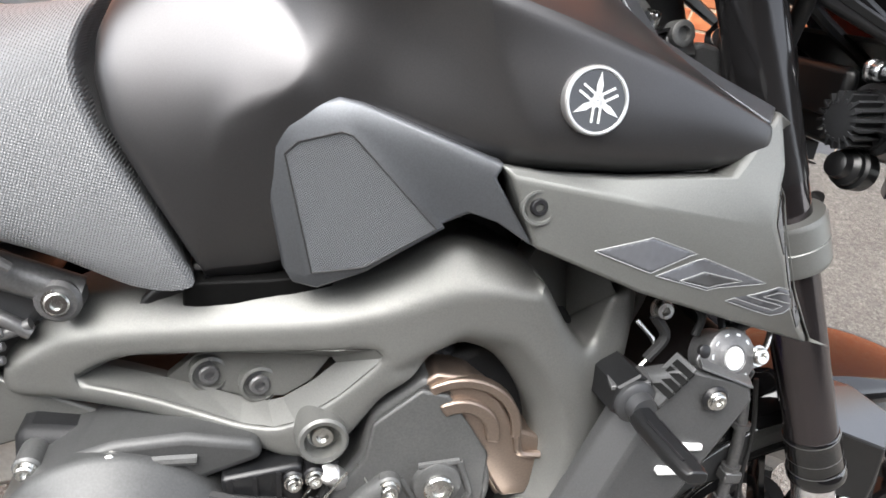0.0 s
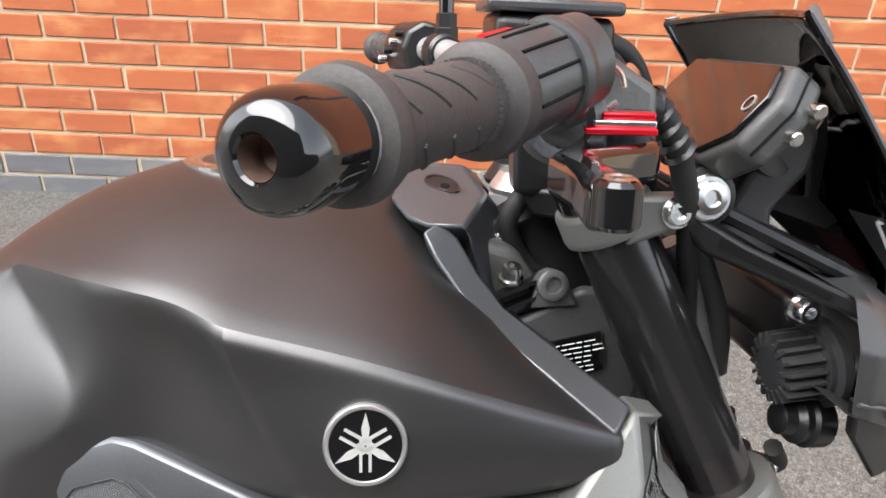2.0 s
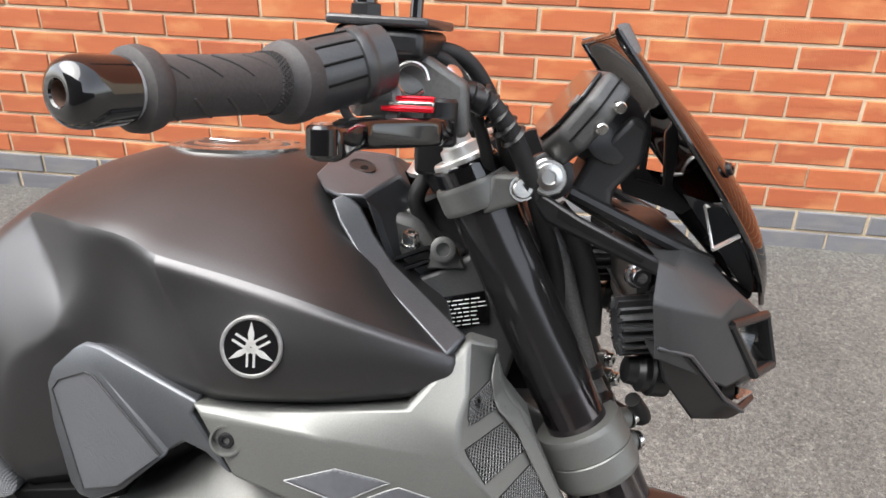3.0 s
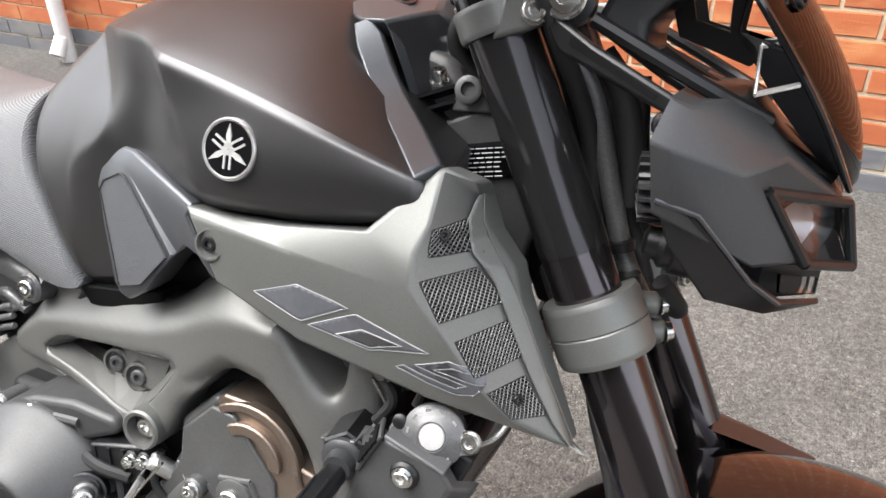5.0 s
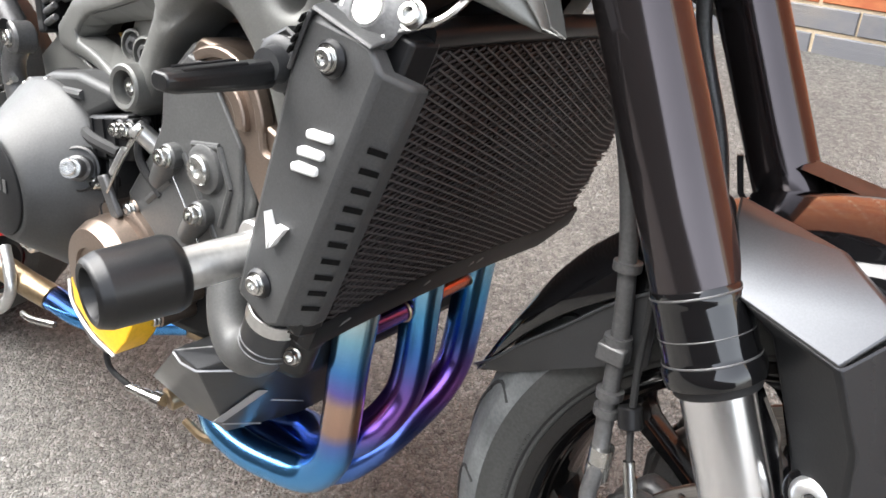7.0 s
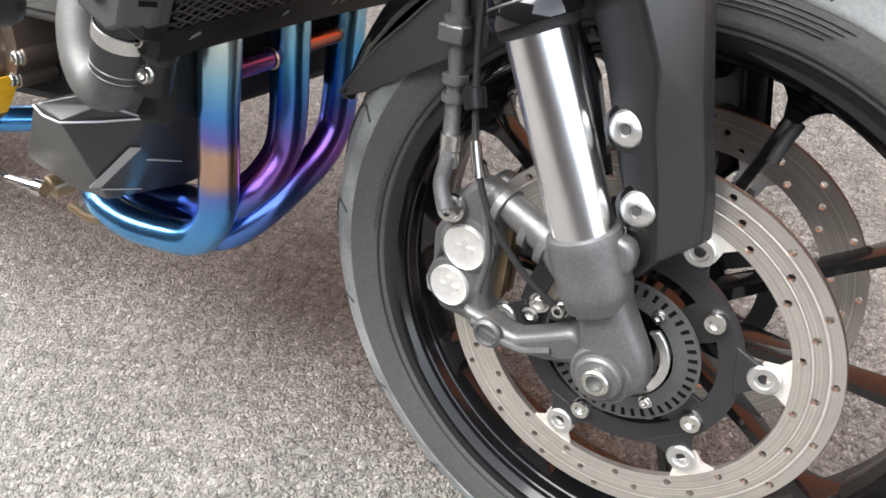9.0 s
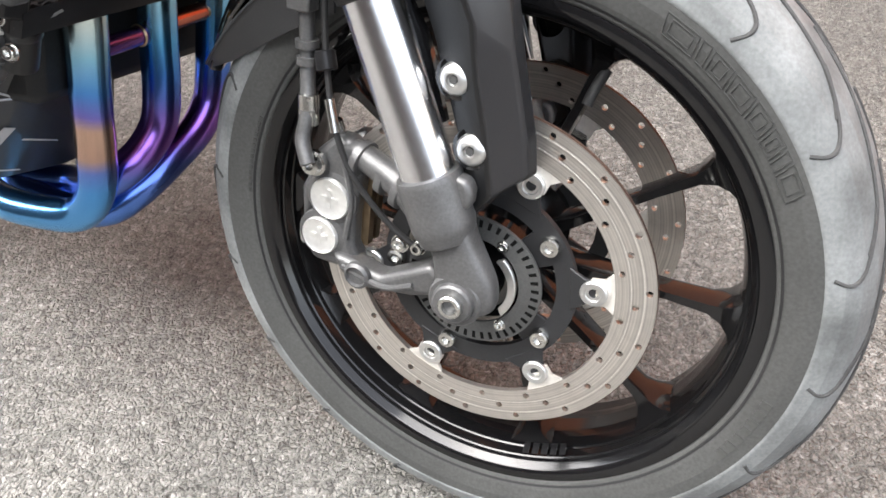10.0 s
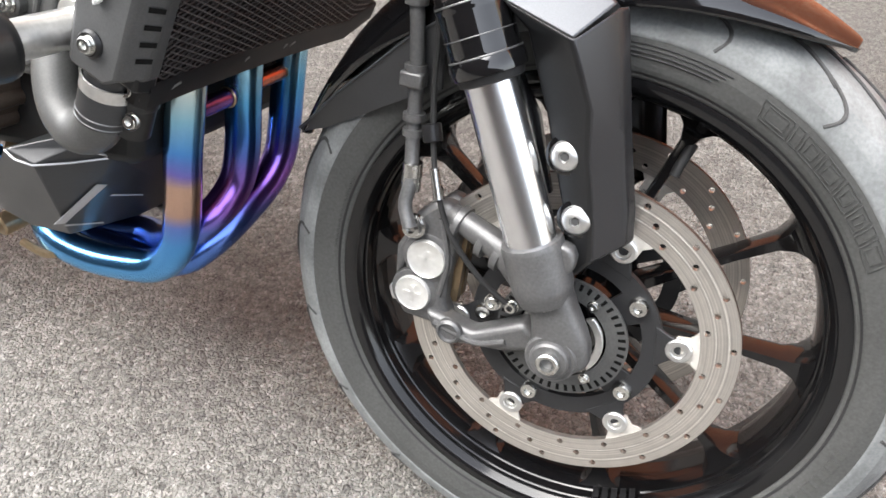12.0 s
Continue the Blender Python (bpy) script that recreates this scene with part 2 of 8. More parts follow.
SMOKED = glass("smoked_screen", (0.125, 0.080, 0.086), 0.03)
CLEAR = glass("clear_lens", (0.93, 0.94, 0.95), 0.02)


def asphalt():
    """Rolled chippings: pale irregular stone tops, pits with painted-in shade, broad stains and worn spots."""
    m = mat("chipped_asphalt", (0.16, 0.15, 0.14), 0.85)
    n, l = m.node_tree.nodes, m.node_tree.links
    b = n["Principled BSDF"]
    co = n.new("ShaderNodeTexCoord")
    bend = n.new("ShaderNodeTexNoise")
    bend.inputs["Scale"].default_value, bend.inputs["Detail"].default_value = 130, 2
    l.new(co.outputs["Object"], bend.inputs["Vector"])
    shift = n.new("ShaderNodeVectorMath")
    shift.operation = "MULTIPLY_ADD"
    shift.inputs[1].default_value = (0.006, 0.006, 0.006)
    l.new(bend.outputs["Color"], shift.inputs[0])
    l.new(co.outputs["Object"], shift.inputs[2])

    def tex(scale, detail=3.0):
        t = n.new("ShaderNodeTexNoise")
        t.inputs["Scale"].default_value, t.inputs["Detail"].default_value = scale, detail
        l.new(co.outputs["Object"], t.inputs["Vector"])
        return t.outputs["Fac"]

    def cells(scale, feature):
        t = n.new("ShaderNodeTexVoronoi")
        t.feature = feature
        t.inputs["Scale"].default_value = scale
        l.new(shift.outputs["Vector"], t.inputs["Vector"])
        return t

    stone, edge, chip = cells(150, "F1"), cells(150, "DISTANCE_TO_EDGE"), cells(330, "F1")
    ramp = n.new("ShaderNodeValToRGB")
    stops = [(0.0, (0.088, 0.083, 0.075)), (0.30, (0.132, 0.126, 0.114)), (0.60, (0.176, 0.168, 0.153)), (0.84, (0.222, 0.213, 0.196)), (1.0, (0.320, 0.310, 0.290))]
    while len(ramp.color_ramp.elements) < len(stops):
        ramp.color_ramp.elements.new(0.5)
    for e, (p, c) in zip(ramp.color_ramp.elements, stops):
        e.position, e.color = p, (*c, 1)
    bw, bw2, both = n.new("ShaderNodeSeparateColor"), n.new("ShaderNodeSeparateColor"), n.new("ShaderNodeMix")
    l.new(stone.outputs["Color"], bw.inputs["Color"])
    l.new(chip.outputs["Color"], bw2.inputs["Color"])
    both.data_type = "FLOAT"
    both.inputs[0].default_value = 0.5
    l.new(bw.outputs["Red"], both.inputs[2])
    l.new(bw2.outputs["Green"], both.inputs[3])
    l.new(both.outputs[0], ramp.inputs["Fac"])

    def times(prev, fac, f0, f1, lo, hi):
        r = n.new("ShaderNodeMapRange")
        for k, v in zip(("From Min", "From Max", "To Min", "To Max"), (f0, f1, lo, hi)):
            r.inputs[k].default_value = v
        l.new(fac, r.inputs["Value"])
        mul = n.new("ShaderNodeMix")
        mul.data_type, mul.blend_type = "RGBA", "MULTIPLY"
        mul.inputs[0].default_value = 1.0
        l.new(prev, mul.inputs[6])
        l.new(r.outputs["Result"], mul.inputs[7])
        return mul.outputs[2]

    col = times(ramp.outputs["Color"], tex(1.7), 0.3, 0.7, 0.84, 1.14)
    col = times(col, tex(9.0), 0.3, 0.7, 0.93, 1.07)
    col = times(col, tex(60.0), 0.40, 0.60, 0.88, 1.10)
    # dark joints between stones, crevice shade put into their colour, broken up by noise
    worn = n.new("ShaderNodeMath")
    worn.operation = "MULTIPLY_ADD"
    worn.inputs[1].default_value = 0.22
    l.new(tex(95.0, 2.0), worn.inputs[0])
    l.new(edge.outputs["Distance"], worn.inputs[2])
    col = times(col, worn.outputs["Value"], 0.095, 0.140, 0.22, 1.06)
    # pale worn spots
    col = times(col, tex(26.0), 0.68, 0.74, 1.0, 1.35)
    col = times(col, tex(4.2), 0.55, 0.75, 1.0, 1.12)
    # a darker strip of surfacing along the wall, with a wandering edge
    sep, edge_n, wander = n.new("ShaderNodeSeparateXYZ"), n.new("ShaderNodeTexNoise"), n.new("ShaderNodeMath")
    edge_n.inputs["Scale"].default_value, edge_n.inputs["Detail"].default_value = 2.2, 5
    l.new(co.outputs["Object"], sep.inputs["Vector"])
    l.new(co.outputs["Object"], edge_n.inputs["Vector"])
    wander.operation = "MULTIPLY_ADD"
    wander.inputs[1].default_value = 0.8
    l.new(edge_n.outputs["Fac"], wander.inputs[0])
    l.new(sep.outputs["Y"], wander.inputs[2])
    col = times(col, wander.outputs["Value"], 1.50, 2.05, 1.0, 0.66)
    l.new(col, b.inputs["Base Color"])
    bp = n.new("ShaderNodeBump")
    bp.inputs["Strength"].default_value, bp.inputs["Distance"].default_value = 1.0, 0.009
    l.new(worn.outputs["Value"], bp.inputs["Height"])
    bp2 = n.new("ShaderNodeBump")
    bp2.inputs["Strength"].default_value, bp2.inputs["Distance"].default_value = 0.7, 0.002
    bp2.invert = True
    l.new(chip.outputs["Distance"], bp2.inputs["Height"])
    l.new(bp.outputs["Normal"], bp2.inputs["Normal"])
    l.new(bp2.outputs["Normal"], b.inputs["Normal"])
    return m


def brick_paint(name, light, dark, pale):
    """Fired clay: each brick's own tone by its random number, drag marks along it and fine sand."""
    m = mat(name, light, 0.82)
    n, l = m.node_tree.nodes, m.node_tree.links
    b = n["Principled BSDF"]
    info, co, mp = n.new("ShaderNodeObjectInfo"), n.new("ShaderNodeTexCoord"), n.new("ShaderNodeMapping")
    mp.inputs["Scale"].default_value = (6, 20, 60)
    shift = n.new("ShaderNodeVectorMath")
    shift.operation = "SCALE"
    shift.inputs[0].default_value = (7, 3, 5)
    l.new(info.outputs["Random"], shift.inputs["Scale"])
    l.new(shift.outputs["Vector"], mp.inputs["Location"])
    l.new(co.outputs["Object"], mp.inputs["Vector"])
    nz = n.new("ShaderNodeTexNoise")
    nz.inputs["Scale"].default_value, nz.inputs["Detail"].default_value = 1.0, 6
    l.new(mp.outputs["Vector"], nz.inputs["Vector"])
    add = n.new("ShaderNodeMath")
    add.operation = "ADD"
    l.new(info.outputs["Random"], add.inputs[0])
    l.new(nz.outputs["Fac"], add.inputs[1])
    half = n.new("ShaderNodeMath")
    half.operation = "MULTIPLY"
    half.inputs[1].default_value = 0.5
    l.new(add.outputs["Value"], half.inputs[0])
    mix = n.new("ShaderNodeMix")
    mix.data_type = "RGBA"
    mix.inputs[6].default_value, mix.inputs[7].default_value = (*dark, 1), (*light, 1)
    l.new(half.outputs["Value"], mix.inputs[0])
    blot = n.new("ShaderNodeTexNoise")
    blot.inputs["Scale"].default_value, blot.inputs["Detail"].default_value = 2.4, 3
    mp2 = n.new("ShaderNodeMapping")
    mp2.inputs["Scale"].default_value = (3, 3, 6)
    l.new(shift.outputs["Vector"], mp2.inputs["Location"])
    l.new(co.outputs["Object"], mp2.inputs["Vector"])
    l.new(mp2.outputs["Vector"], blot.inputs["Vector"])
    br = n.new("ShaderNodeMapRange")
    for k_, v_ in zip(("From Min", "From Max", "To Min", "To Max"), (0.50, 0.72, 0.0, 0.85)):
        br.inputs[k_].default_value = v_
    l.new(blot.outputs["Fac"], br.inputs["Value"])
    mix2 = n.new("ShaderNodeMix")
    mix2.data_type = "RGBA"
    mix2.inputs[7].default_value = (*pale, 1)
    l.new(br.outputs["Result"], mix2.inputs[0])
    l.new(mix.outputs[2], mix2.inputs[6])
    l.new(mix2.outputs[2], b.inputs["Base Color"])
    sand = n.new("ShaderNodeTexNoise")
    sand.inputs["Scale"].default_value = 260
    l.new(co.outputs["Object"], sand.inputs["Vector"])
    both = n.new("ShaderNodeMath")
    both.operation = "ADD"
    l.new(nz.outputs["Fac"], both.inputs[0])
    l.new(sand.outputs["Fac"], both.inputs[1])
    bp = n.new("ShaderNodeBump")
    bp.inputs["Strength"].default_value, bp.inputs["Distance"].default_value = 0.6, 0.003
    l.new(both.outputs["Value"], bp.inputs["Height"])
    l.new(bp.outputs["Normal"], b.inputs["Normal"])
    return m


ASPHALT = asphalt()
BRICK_RED = brick_paint("orange_red_brick", (0.43, 0.125, 0.041), (0.27, 0.066, 0.028), (0.47, 0.190, 0.074))
BRICK_BLUE = brick_paint("blue_grey_brick", (0.160, 0.161, 0.172), (0.090, 0.092, 0.102), (0.185, 0.172, 0.160))
MORTAR = mat("pale_mortar", (0.50, 0.405, 0.285), 0.9, grain=0.15, size=250, bump=0.4, stain=0.12)


# ---- mesh helpers (bike space: x ahead, y to the bike's left, z up from the ground under the front axle) ----
def V(*a):
    return Vector(a)


def smooth_path(pts, per=6):
    """Catmull-Rom through the points."""
    p = [Vector(q) for q in pts]
    if len(p) < 3:
        return p
    p = [p[0] * 2 - p[1]] + p + [p[-1] * 2 - p[-2]]
    out = []
    for a, b, c, d in zip(p, p[1:], p[2:], p[3:]):
        for k in range(per):
            t = k / per
            out.append(0.5 * ((2 * b) + (c - a) * t + (2 * a - 5 * b + 4 * c - d) * t * t + (3 * b - a - 3 * c + d) * t ** 3))
    out.append(p[-2])
    return out


def ring_bm(rings, closed=True, caps=True, bm=None):
    """Skin over rings of equally many points."""
    bm = bm or bmesh.new()
    vs = [[bm.verts.new(q) for q in r] for r in rings]
    n = len(rings[0])
    for a, b in zip(vs, vs[1:]):
        for i in range(n if closed else n - 1):
            j = (i + 1) % n
            bm.faces.new((a[i], a[j], b[j], b[i]))
    if caps and closed:
        bm.faces.new(list(reversed(vs[0])))
        bm.faces.new(vs[-1])
    return bm


def frame_of(d):
    d = Vector(d).normalized()
    u = d.orthogonal().normalized()
    return d, u, d.cross(u)


def tube(pts, r, seg=12, per=6, bm=None):
    """A round bar or hose through the points; r: one radius, or one for each end."""
    path = smooth_path(pts, per)
    r0, r1 = r if isinstance(r, tuple) else (r, r)
    d, u, w = frame_of(path[1] - path[0])
    rings = []
    for k, q in enumerate(path):
        a, b = path[max(k - 1, 0)], path[min(k + 1, len(path) - 1)]
        t = (b - a).normalized()
        u = (u - t * u.dot(t)).normalized()
        w = t.cross(u)
        rr = r0 + (r1 - r0) * k / (len(path) - 1)
        rings.append([q + (u * math.cos(2 * math.pi * i / seg) + w * math.sin(2 * math.pi * i / seg)) * rr for i in range(seg)])
    return ring_bm(rings, bm=bm)


def lathe(profile, origin, axis, seg=32, up=None, caps=True, bm=None, squash=(1.0, 1.0)):
    """Profile (distance along the axis, radius) turned about an axis."""
    d, u, w = frame_of(axis)
    if up is not None:
        u = (Vector(up) - d * d.dot(Vector(up))).normalized()
        w = d.cross(u)
    o = Vector(origin)
    if seg >= 20:
        # short rings beside each corner keep the long faces evenly shaded
        held = [profile[0]]
        for (a0, r0), (a1, r1) in zip(profile, profile[1:]):
            ln = math.hypot(a1 - a0, r1 - r0)
            if ln > 0.0075 and min(r0, r1) > 0.002:
                held += [(a0 + (a1 - a0) * k, r0 + (r1 - r0) * k) for k in (0.0008 / ln, 1 - 0.0008 / ln)]
            held.append((a1, r1))
        profile = held
    rings = [[o + d * a + (u * math.cos(2 * math.pi * i / seg) * squash[0] + w * math.sin(2 * math.pi * i / seg) * squash[1]) * max(r, 1e-4) for i in range(seg)] for a, r in profile]
    return ring_bm(rings, caps=caps, bm=bm)


def rod(a, b, r, seg=16, bevel=0.0, bm=None):
    a, b = Vector(a), Vector(b)
    h = (b - a).length
    e = min(bevel, h / 3, r / 2)
    prof = [(0, r - e), (e, r), (h - e, r), (h, r - e)] if e else [(0, r), (h, r)]
    return lathe(prof, a, b - a, seg, bm=bm)


def slab(outline, push, bm=None):
    """A plate: an outline of 3D points, thickened by the vector push."""
    bm = bm or bmesh.new()
    push = Vector(push)
    a = [bm.verts.new(q) for q in outline]
    b = [bm.verts.new(Vector(q) + push) for q in outline]
    bm.faces.new(a)
    bm.faces.new(list(reversed(b)))
    for i in range(len(a)):
        j = (i + 1) % len(a)
        bm.faces.new((a[j], a[i], b[i], b[j]))
    return bm


def plate(xz, y0, y1, bm=None):
    """A plate whose outline is given in x and z, from y0 to y1."""
    return slab([(x, y0, z) for x, z in xz], (0, y1 - y0, 0), bm)


def sheet(grid, bm=None):
    """An open surface over rows of points."""
    return ring_bm([[Vector(q) for q in row] for row in grid], closed=False, caps=False, bm=bm)


def part(name, bm, material, parent, label="", bevel=0.0, subsurf=0, thick=0.0, flat=False, segments=2):
    """Links a bmesh as one mesh under a thing or a part."""
    bmesh.ops.recalc_face_normals(bm, faces=bm.faces)
    me = bpy.data.meshes.new(name)
    bm.to_mesh(me)
    bm.free()
    me.materials.append(material)
    if not flat:
        for p in me.polygons:
            p.use_smooth = True
        me.set_sharp_from_angle(angle=radians(38))
    ob = new(name, me)
    ob.parent = parent
    if thick:
        s = ob.modifiers.new("thick", "SOLIDIFY")
        s.thickness, s.offset = thick, 0.0
    if bevel:
        b = ob.modifiers.new("bevel", "BEVEL")
        b.width, b.segments, b.limit_method, b.angle_limit, b.harden_normals = bevel, segments, "ANGLE", radians(30), False
    if subsurf:
        s = ob.modifiers.new("smooth", "SUBSURF")
        s.levels = s.render_levels = subsurf
    if label:
        ob["label"] = label
    return ob


def thing(name, label, category, at=(0, 0, 0), group="", kind=""):
    ob = new(name)
    ob.location = at
    ob.empty_display_size = 0.05
    return tagged(ob, label, category, group, kind)


def solid(name, bm, material, label, category, kind="", **more):
    """A top-level thing of one mesh."""
    ob = part(name, bm, material, None, **more)
    return tagged(ob, label, category, "", kind)


def bolt(parent, p, d, r=0.008, h=0.006, material=None, name="bolt", hole=True):
    """A socket-head bolt: washer face, head and recessed socket."""
    prof = [(0, r * 1.25), (h * 0.2, r * 1.25), (h * 0.2, r), (h * 0.8, r), (h, r * 0.85)]
    if hole:
        prof += [(h, r * 0.5), (h * 0.45, r * 0.45), (h * 0.45, 0.0)]
    return part(name, lathe(prof, p, d, 16), material or STEEL, parent)


def shell(points, faces, push, bm=None):
    """A faceted casting or panel: named corners, faces as words, and a rim that runs back by push."""
    bm = bm or bmesh.new()
    vs = {k: bm.verts.new(p) for k, p in points.items()}
    for words in faces:
        bm.faces.new([vs[k] for k in words.split()])
    bmesh.ops.recalc_face_normals(bm, faces=bm.faces)
    rim = [e for e in bm.edges if len(e.link_faces) == 1]
    made = bmesh.ops.extrude_edge_only(bm, edges=rim)
    for q in made["geom"]:
        if isinstance(q, bmesh.types.BMVert):
            q.co += Vector(push)
    return bm


def strip(bm, a, b):
    """Faces between two lines of equally many points."""
    va, vb = [bm.verts.new(p) for p in a], [bm.verts.new(p) for p in b]
    for i in range(len(a) - 1):
        bm.faces.new((va[i], va[i + 1], vb[i + 1], vb[i]))


def back(bm, push, merge=0.0008):
    """Joins strips and gives the sheet a rim that runs back by push."""
    bmesh.ops.remove_doubles(bm, verts=bm.verts, dist=merge)
    bmesh.ops.recalc_face_normals(bm, faces=bm.faces)
    rim = [e for e in bm.edges if len(e.link_faces) == 1]
    made = bmesh.ops.extrude_edge_only(bm, edges=rim)
    for q in made["geom"]:
        if isinstance(q, bmesh.types.BMVert):
            q.co += Vector(push)
    return bm


def flip(bm):
    """The mirror image on the bike's other side."""
    for q in bm.verts:
        q.co.y = -q.co.y
    return bm


def stick(tree, pts, towards, lift):
    """Points thrown along a direction onto a surface, lifted off it a little."""
    out = []
    for p in pts:
        hit, nor, _, _ = tree.ray_cast(Vector(p) - Vector(towards) * 0.08, Vector(towards))
        out.append((hit if hit else Vector(p)) - Vector(towards).normalized() * lift)
    return out

# ---- the setting ----
SLOPE = 0.0335                       # the yard rises gently towards the wall
WALL_Y = 2.717


def ground_z(y):
    return (y - 0.75) * SLOPE


bm = bmesh.new()
ys = [-60, -6, -1, 0, 0.5, 1, 1.5, 2, 2.5, 3.2, 60]
xs = [-60, -6, -2, -1, 0, 1, 2, 3, 6, 60]
sheet([[(x, y, max(min(ground_z(y), 0.12), -0.3)) for x in xs] for y in ys], bm)
solid("ground", bm, ASPHALT, "coarse grey chipped asphalt yard surface", "ground", kind="structure")

# plain unseen wall added behind the camera, stepped to darken reflections in the bike
solid("wall_south", slab([(-14, -4.6, -0.4), (14, -4.6, -0.4), (14, -4.6, 2.6), (3.0, -4.6, 2.6), (3.0, -4.6, 6.4), (-14, -4.6, 6.4)], (0, -0.3, 0)), DULL_WALL, "plain dark unseen wall added for reflections", "wall", kind="structure", flat=True)

# ---- the motorcycle: one thing, leaning on its side stand ----
bike = thing("motorcycle", "matt grey and black motorcycle leaning on its side stand", "motorcycle")
bike.matrix_world = Matrix.Translation((1.0135, 0.7561, -0.0033)) @ Matrix.Rotation(radians(3.29), 4, "Z") @ Matrix.Rotation(radians(-14.2), 4, "X")

RAKE = 0.466                         # run of the fork back for each metre of height
FORK_Y = 0.103


def fork_at(z, y=-FORK_Y, ahead=0.0):
    """The fork leg's middle at a height."""
    k = float(np.interp(z, [0.30, 0.396, 0.55, 0.98], [0.3, 0.5, 1.0, 0.0])) if abs(y) > 0.08 else 0.0
    return V(0.004 - (z - 0.303) * RAKE + 0.013 * k + ahead, y - (0.018 * k if y < 0 else 0.0), z)


FORK_DIR = V(-RAKE, 0, 1).normalized()
FORK_AHEAD = V(1, 0, RAKE).normalized()


def mirror(pts):
    return [(x, -y, z) for x, y, z in pts]


# -- fuel tank: rings from the seat to the steering head --
def tank_ring(half):
    """half: points (x, y, z) from the middle of the top down the right side."""
    return [(x, -y, z) for x, y, z in half] + [(x, y, z) for x, y, z in reversed(half)]


def row(x, *yz):
    return [(x, y, z) for y, z in yz]


TANK_SECTIONS = [
    # middle of the top, top, shoulder, ridge, under the ridge, flank, bulge, lower edge, tucked in
    [(-0.779, 0, 0.892), (-0.782, 0.040, 0.887), (-0.786, 0.070, 0.874), (-0.793, 0.093, 0.850), (-0.791, 0.108, 0.828), (-0.778, 0.122, 0.795), (-0.741, 0.131, 0.757), (-0.697, 0.134, 0.703), (-0.69, 0.05, 0.70)],
    [(-0.752, 0, 0.918), (-0.755, 0.038, 0.914), (-0.759, 0.064, 0.904), (-0.766, 0.090, 0.884), (-0.764, 0.112, 0.855), (-0.750, 0.131, 0.806), (-0.718, 0.140, 0.755), (-0.685, 0.138, 0.688), (-0.68, 0.05, 0.67)],
    row(-0.702, (0, 0.956), (0.032, 0.953), (0.060, 0.948), (0.085, 0.941), (0.102, 0.912), (0.126, 0.870), (0.146, 0.818), (0.140, 0.688), (0.05, 0.67)),
    row(-0.665, (0, 0.977), (0.040, 0.973), (0.080, 0.962), (0.117, 0.945), (0.117, 0.912), (0.141, 0.872), (0.152, 0.836), (0.141, 0.692), (0.05, 0.67)),
    row(-0.622, (0, 0.990), (0.052, 0.986), (0.103, 0.970), (0.152, 0.947), (0.148, 0.912), (0.158, 0.868), (0.152, 0.820), (0.143, 0.71), (0.05, 0.68)),
    row(-0.590, (0, 0.999), (0.058, 0.994), (0.117, 0.976), (0.173, 0.947), (0.157, 0.915), (0.156, 0.882), (0.157, 0.846), (0.150, 0.79), (0.05, 0.71)),
    [(-0.556, 0, 1.002), (-0.556, 0.061, 0.996), (-0.558, 0.124, 0.975), (-0.562, 0.183, 0.944), (-0.560, 0.169, 0.913), (-0.556, 0.170, 0.882), (-0.552, 0.176, 0.850), (-0.550, 0.172, 0.815), (-0.55, 0.05, 0.75)],
    [(-0.530, 0, 1.003), (-0.530, 0.064, 0.997), (-0.533, 0.131, 0.971), (-0.538, 0.201, 0.937), (-0.528, 0.200, 0.906), (-0.513, 0.206, 0.880), (-0.498, 0.211, 0.854), (-0.488, 0.206, 0.822), (-0.49, 0.05, 0.78)],
    [(-0.492, 0, 1.000), (-0.488, 0.068, 0.990), (-0.478, 0.138, 0.962), (-0.470, 0.205, 0.923), (-0.470, 0.210, 0.903), (-0.470, 0.215, 0.880), (-0.470, 0.217, 0.855), (-0.470, 0.209, 0.823), (-0.470, 0.05, 0.80)],
    [(-0.472, 0, 0.996), (-0.466, 0.068, 0.984), (-0.436, 0.142, 0.948), (-0.415, 0.212, 0.909), (-0.415, 0.215, 0.893), (-0.415, 0.218, 0.874), (-0.415, 0.217, 0.855), (-0.415, 0.210, 0.826), (-0.415, 0.05, 0.80)],
    [(-0.456, 0, 0.991), (-0.450, 0.068, 0.978), (-0.408, 0.138, 0.930), (-0.365, 0.210, 0.893), (-0.365, 0.213, 0.882), (-0.365, 0.214, 0.869), (-0.365, 0.212, 0.856), (-0.362, 0.209, 0.834), (-0.362, 0.05, 0.81)],
    [(-0.442, 0, 0.984), (-0.436, 0.070, 0.968), (-0.386, 0.138, 0.912), (-0.318, 0.204, 0.878), (-0.318, 0.207, 0.872), (-0.318, 0.208, 0.865), (-0.319, 0.208, 0.858), (-0.321, 0.203, 0.845), (-0.34, 0.05, 0.82)],
    [(-0.438, 0, 0.980), (-0.432, 0.068, 0.964), (-0.380, 0.136, 0.907), (-0.311, 0.196, 0.874), (-0.311, 0.198, 0.870), (-0.311, 0.199, 0.865), (-0.312, 0.198, 0.860), (-0.314, 0.194, 0.852), (-0.34, 0.05, 0.83)],
]
bm = ring_bm([tank_ring(h) for h in TANK_SECTIONS])
bm.verts.ensure_lookup_table()
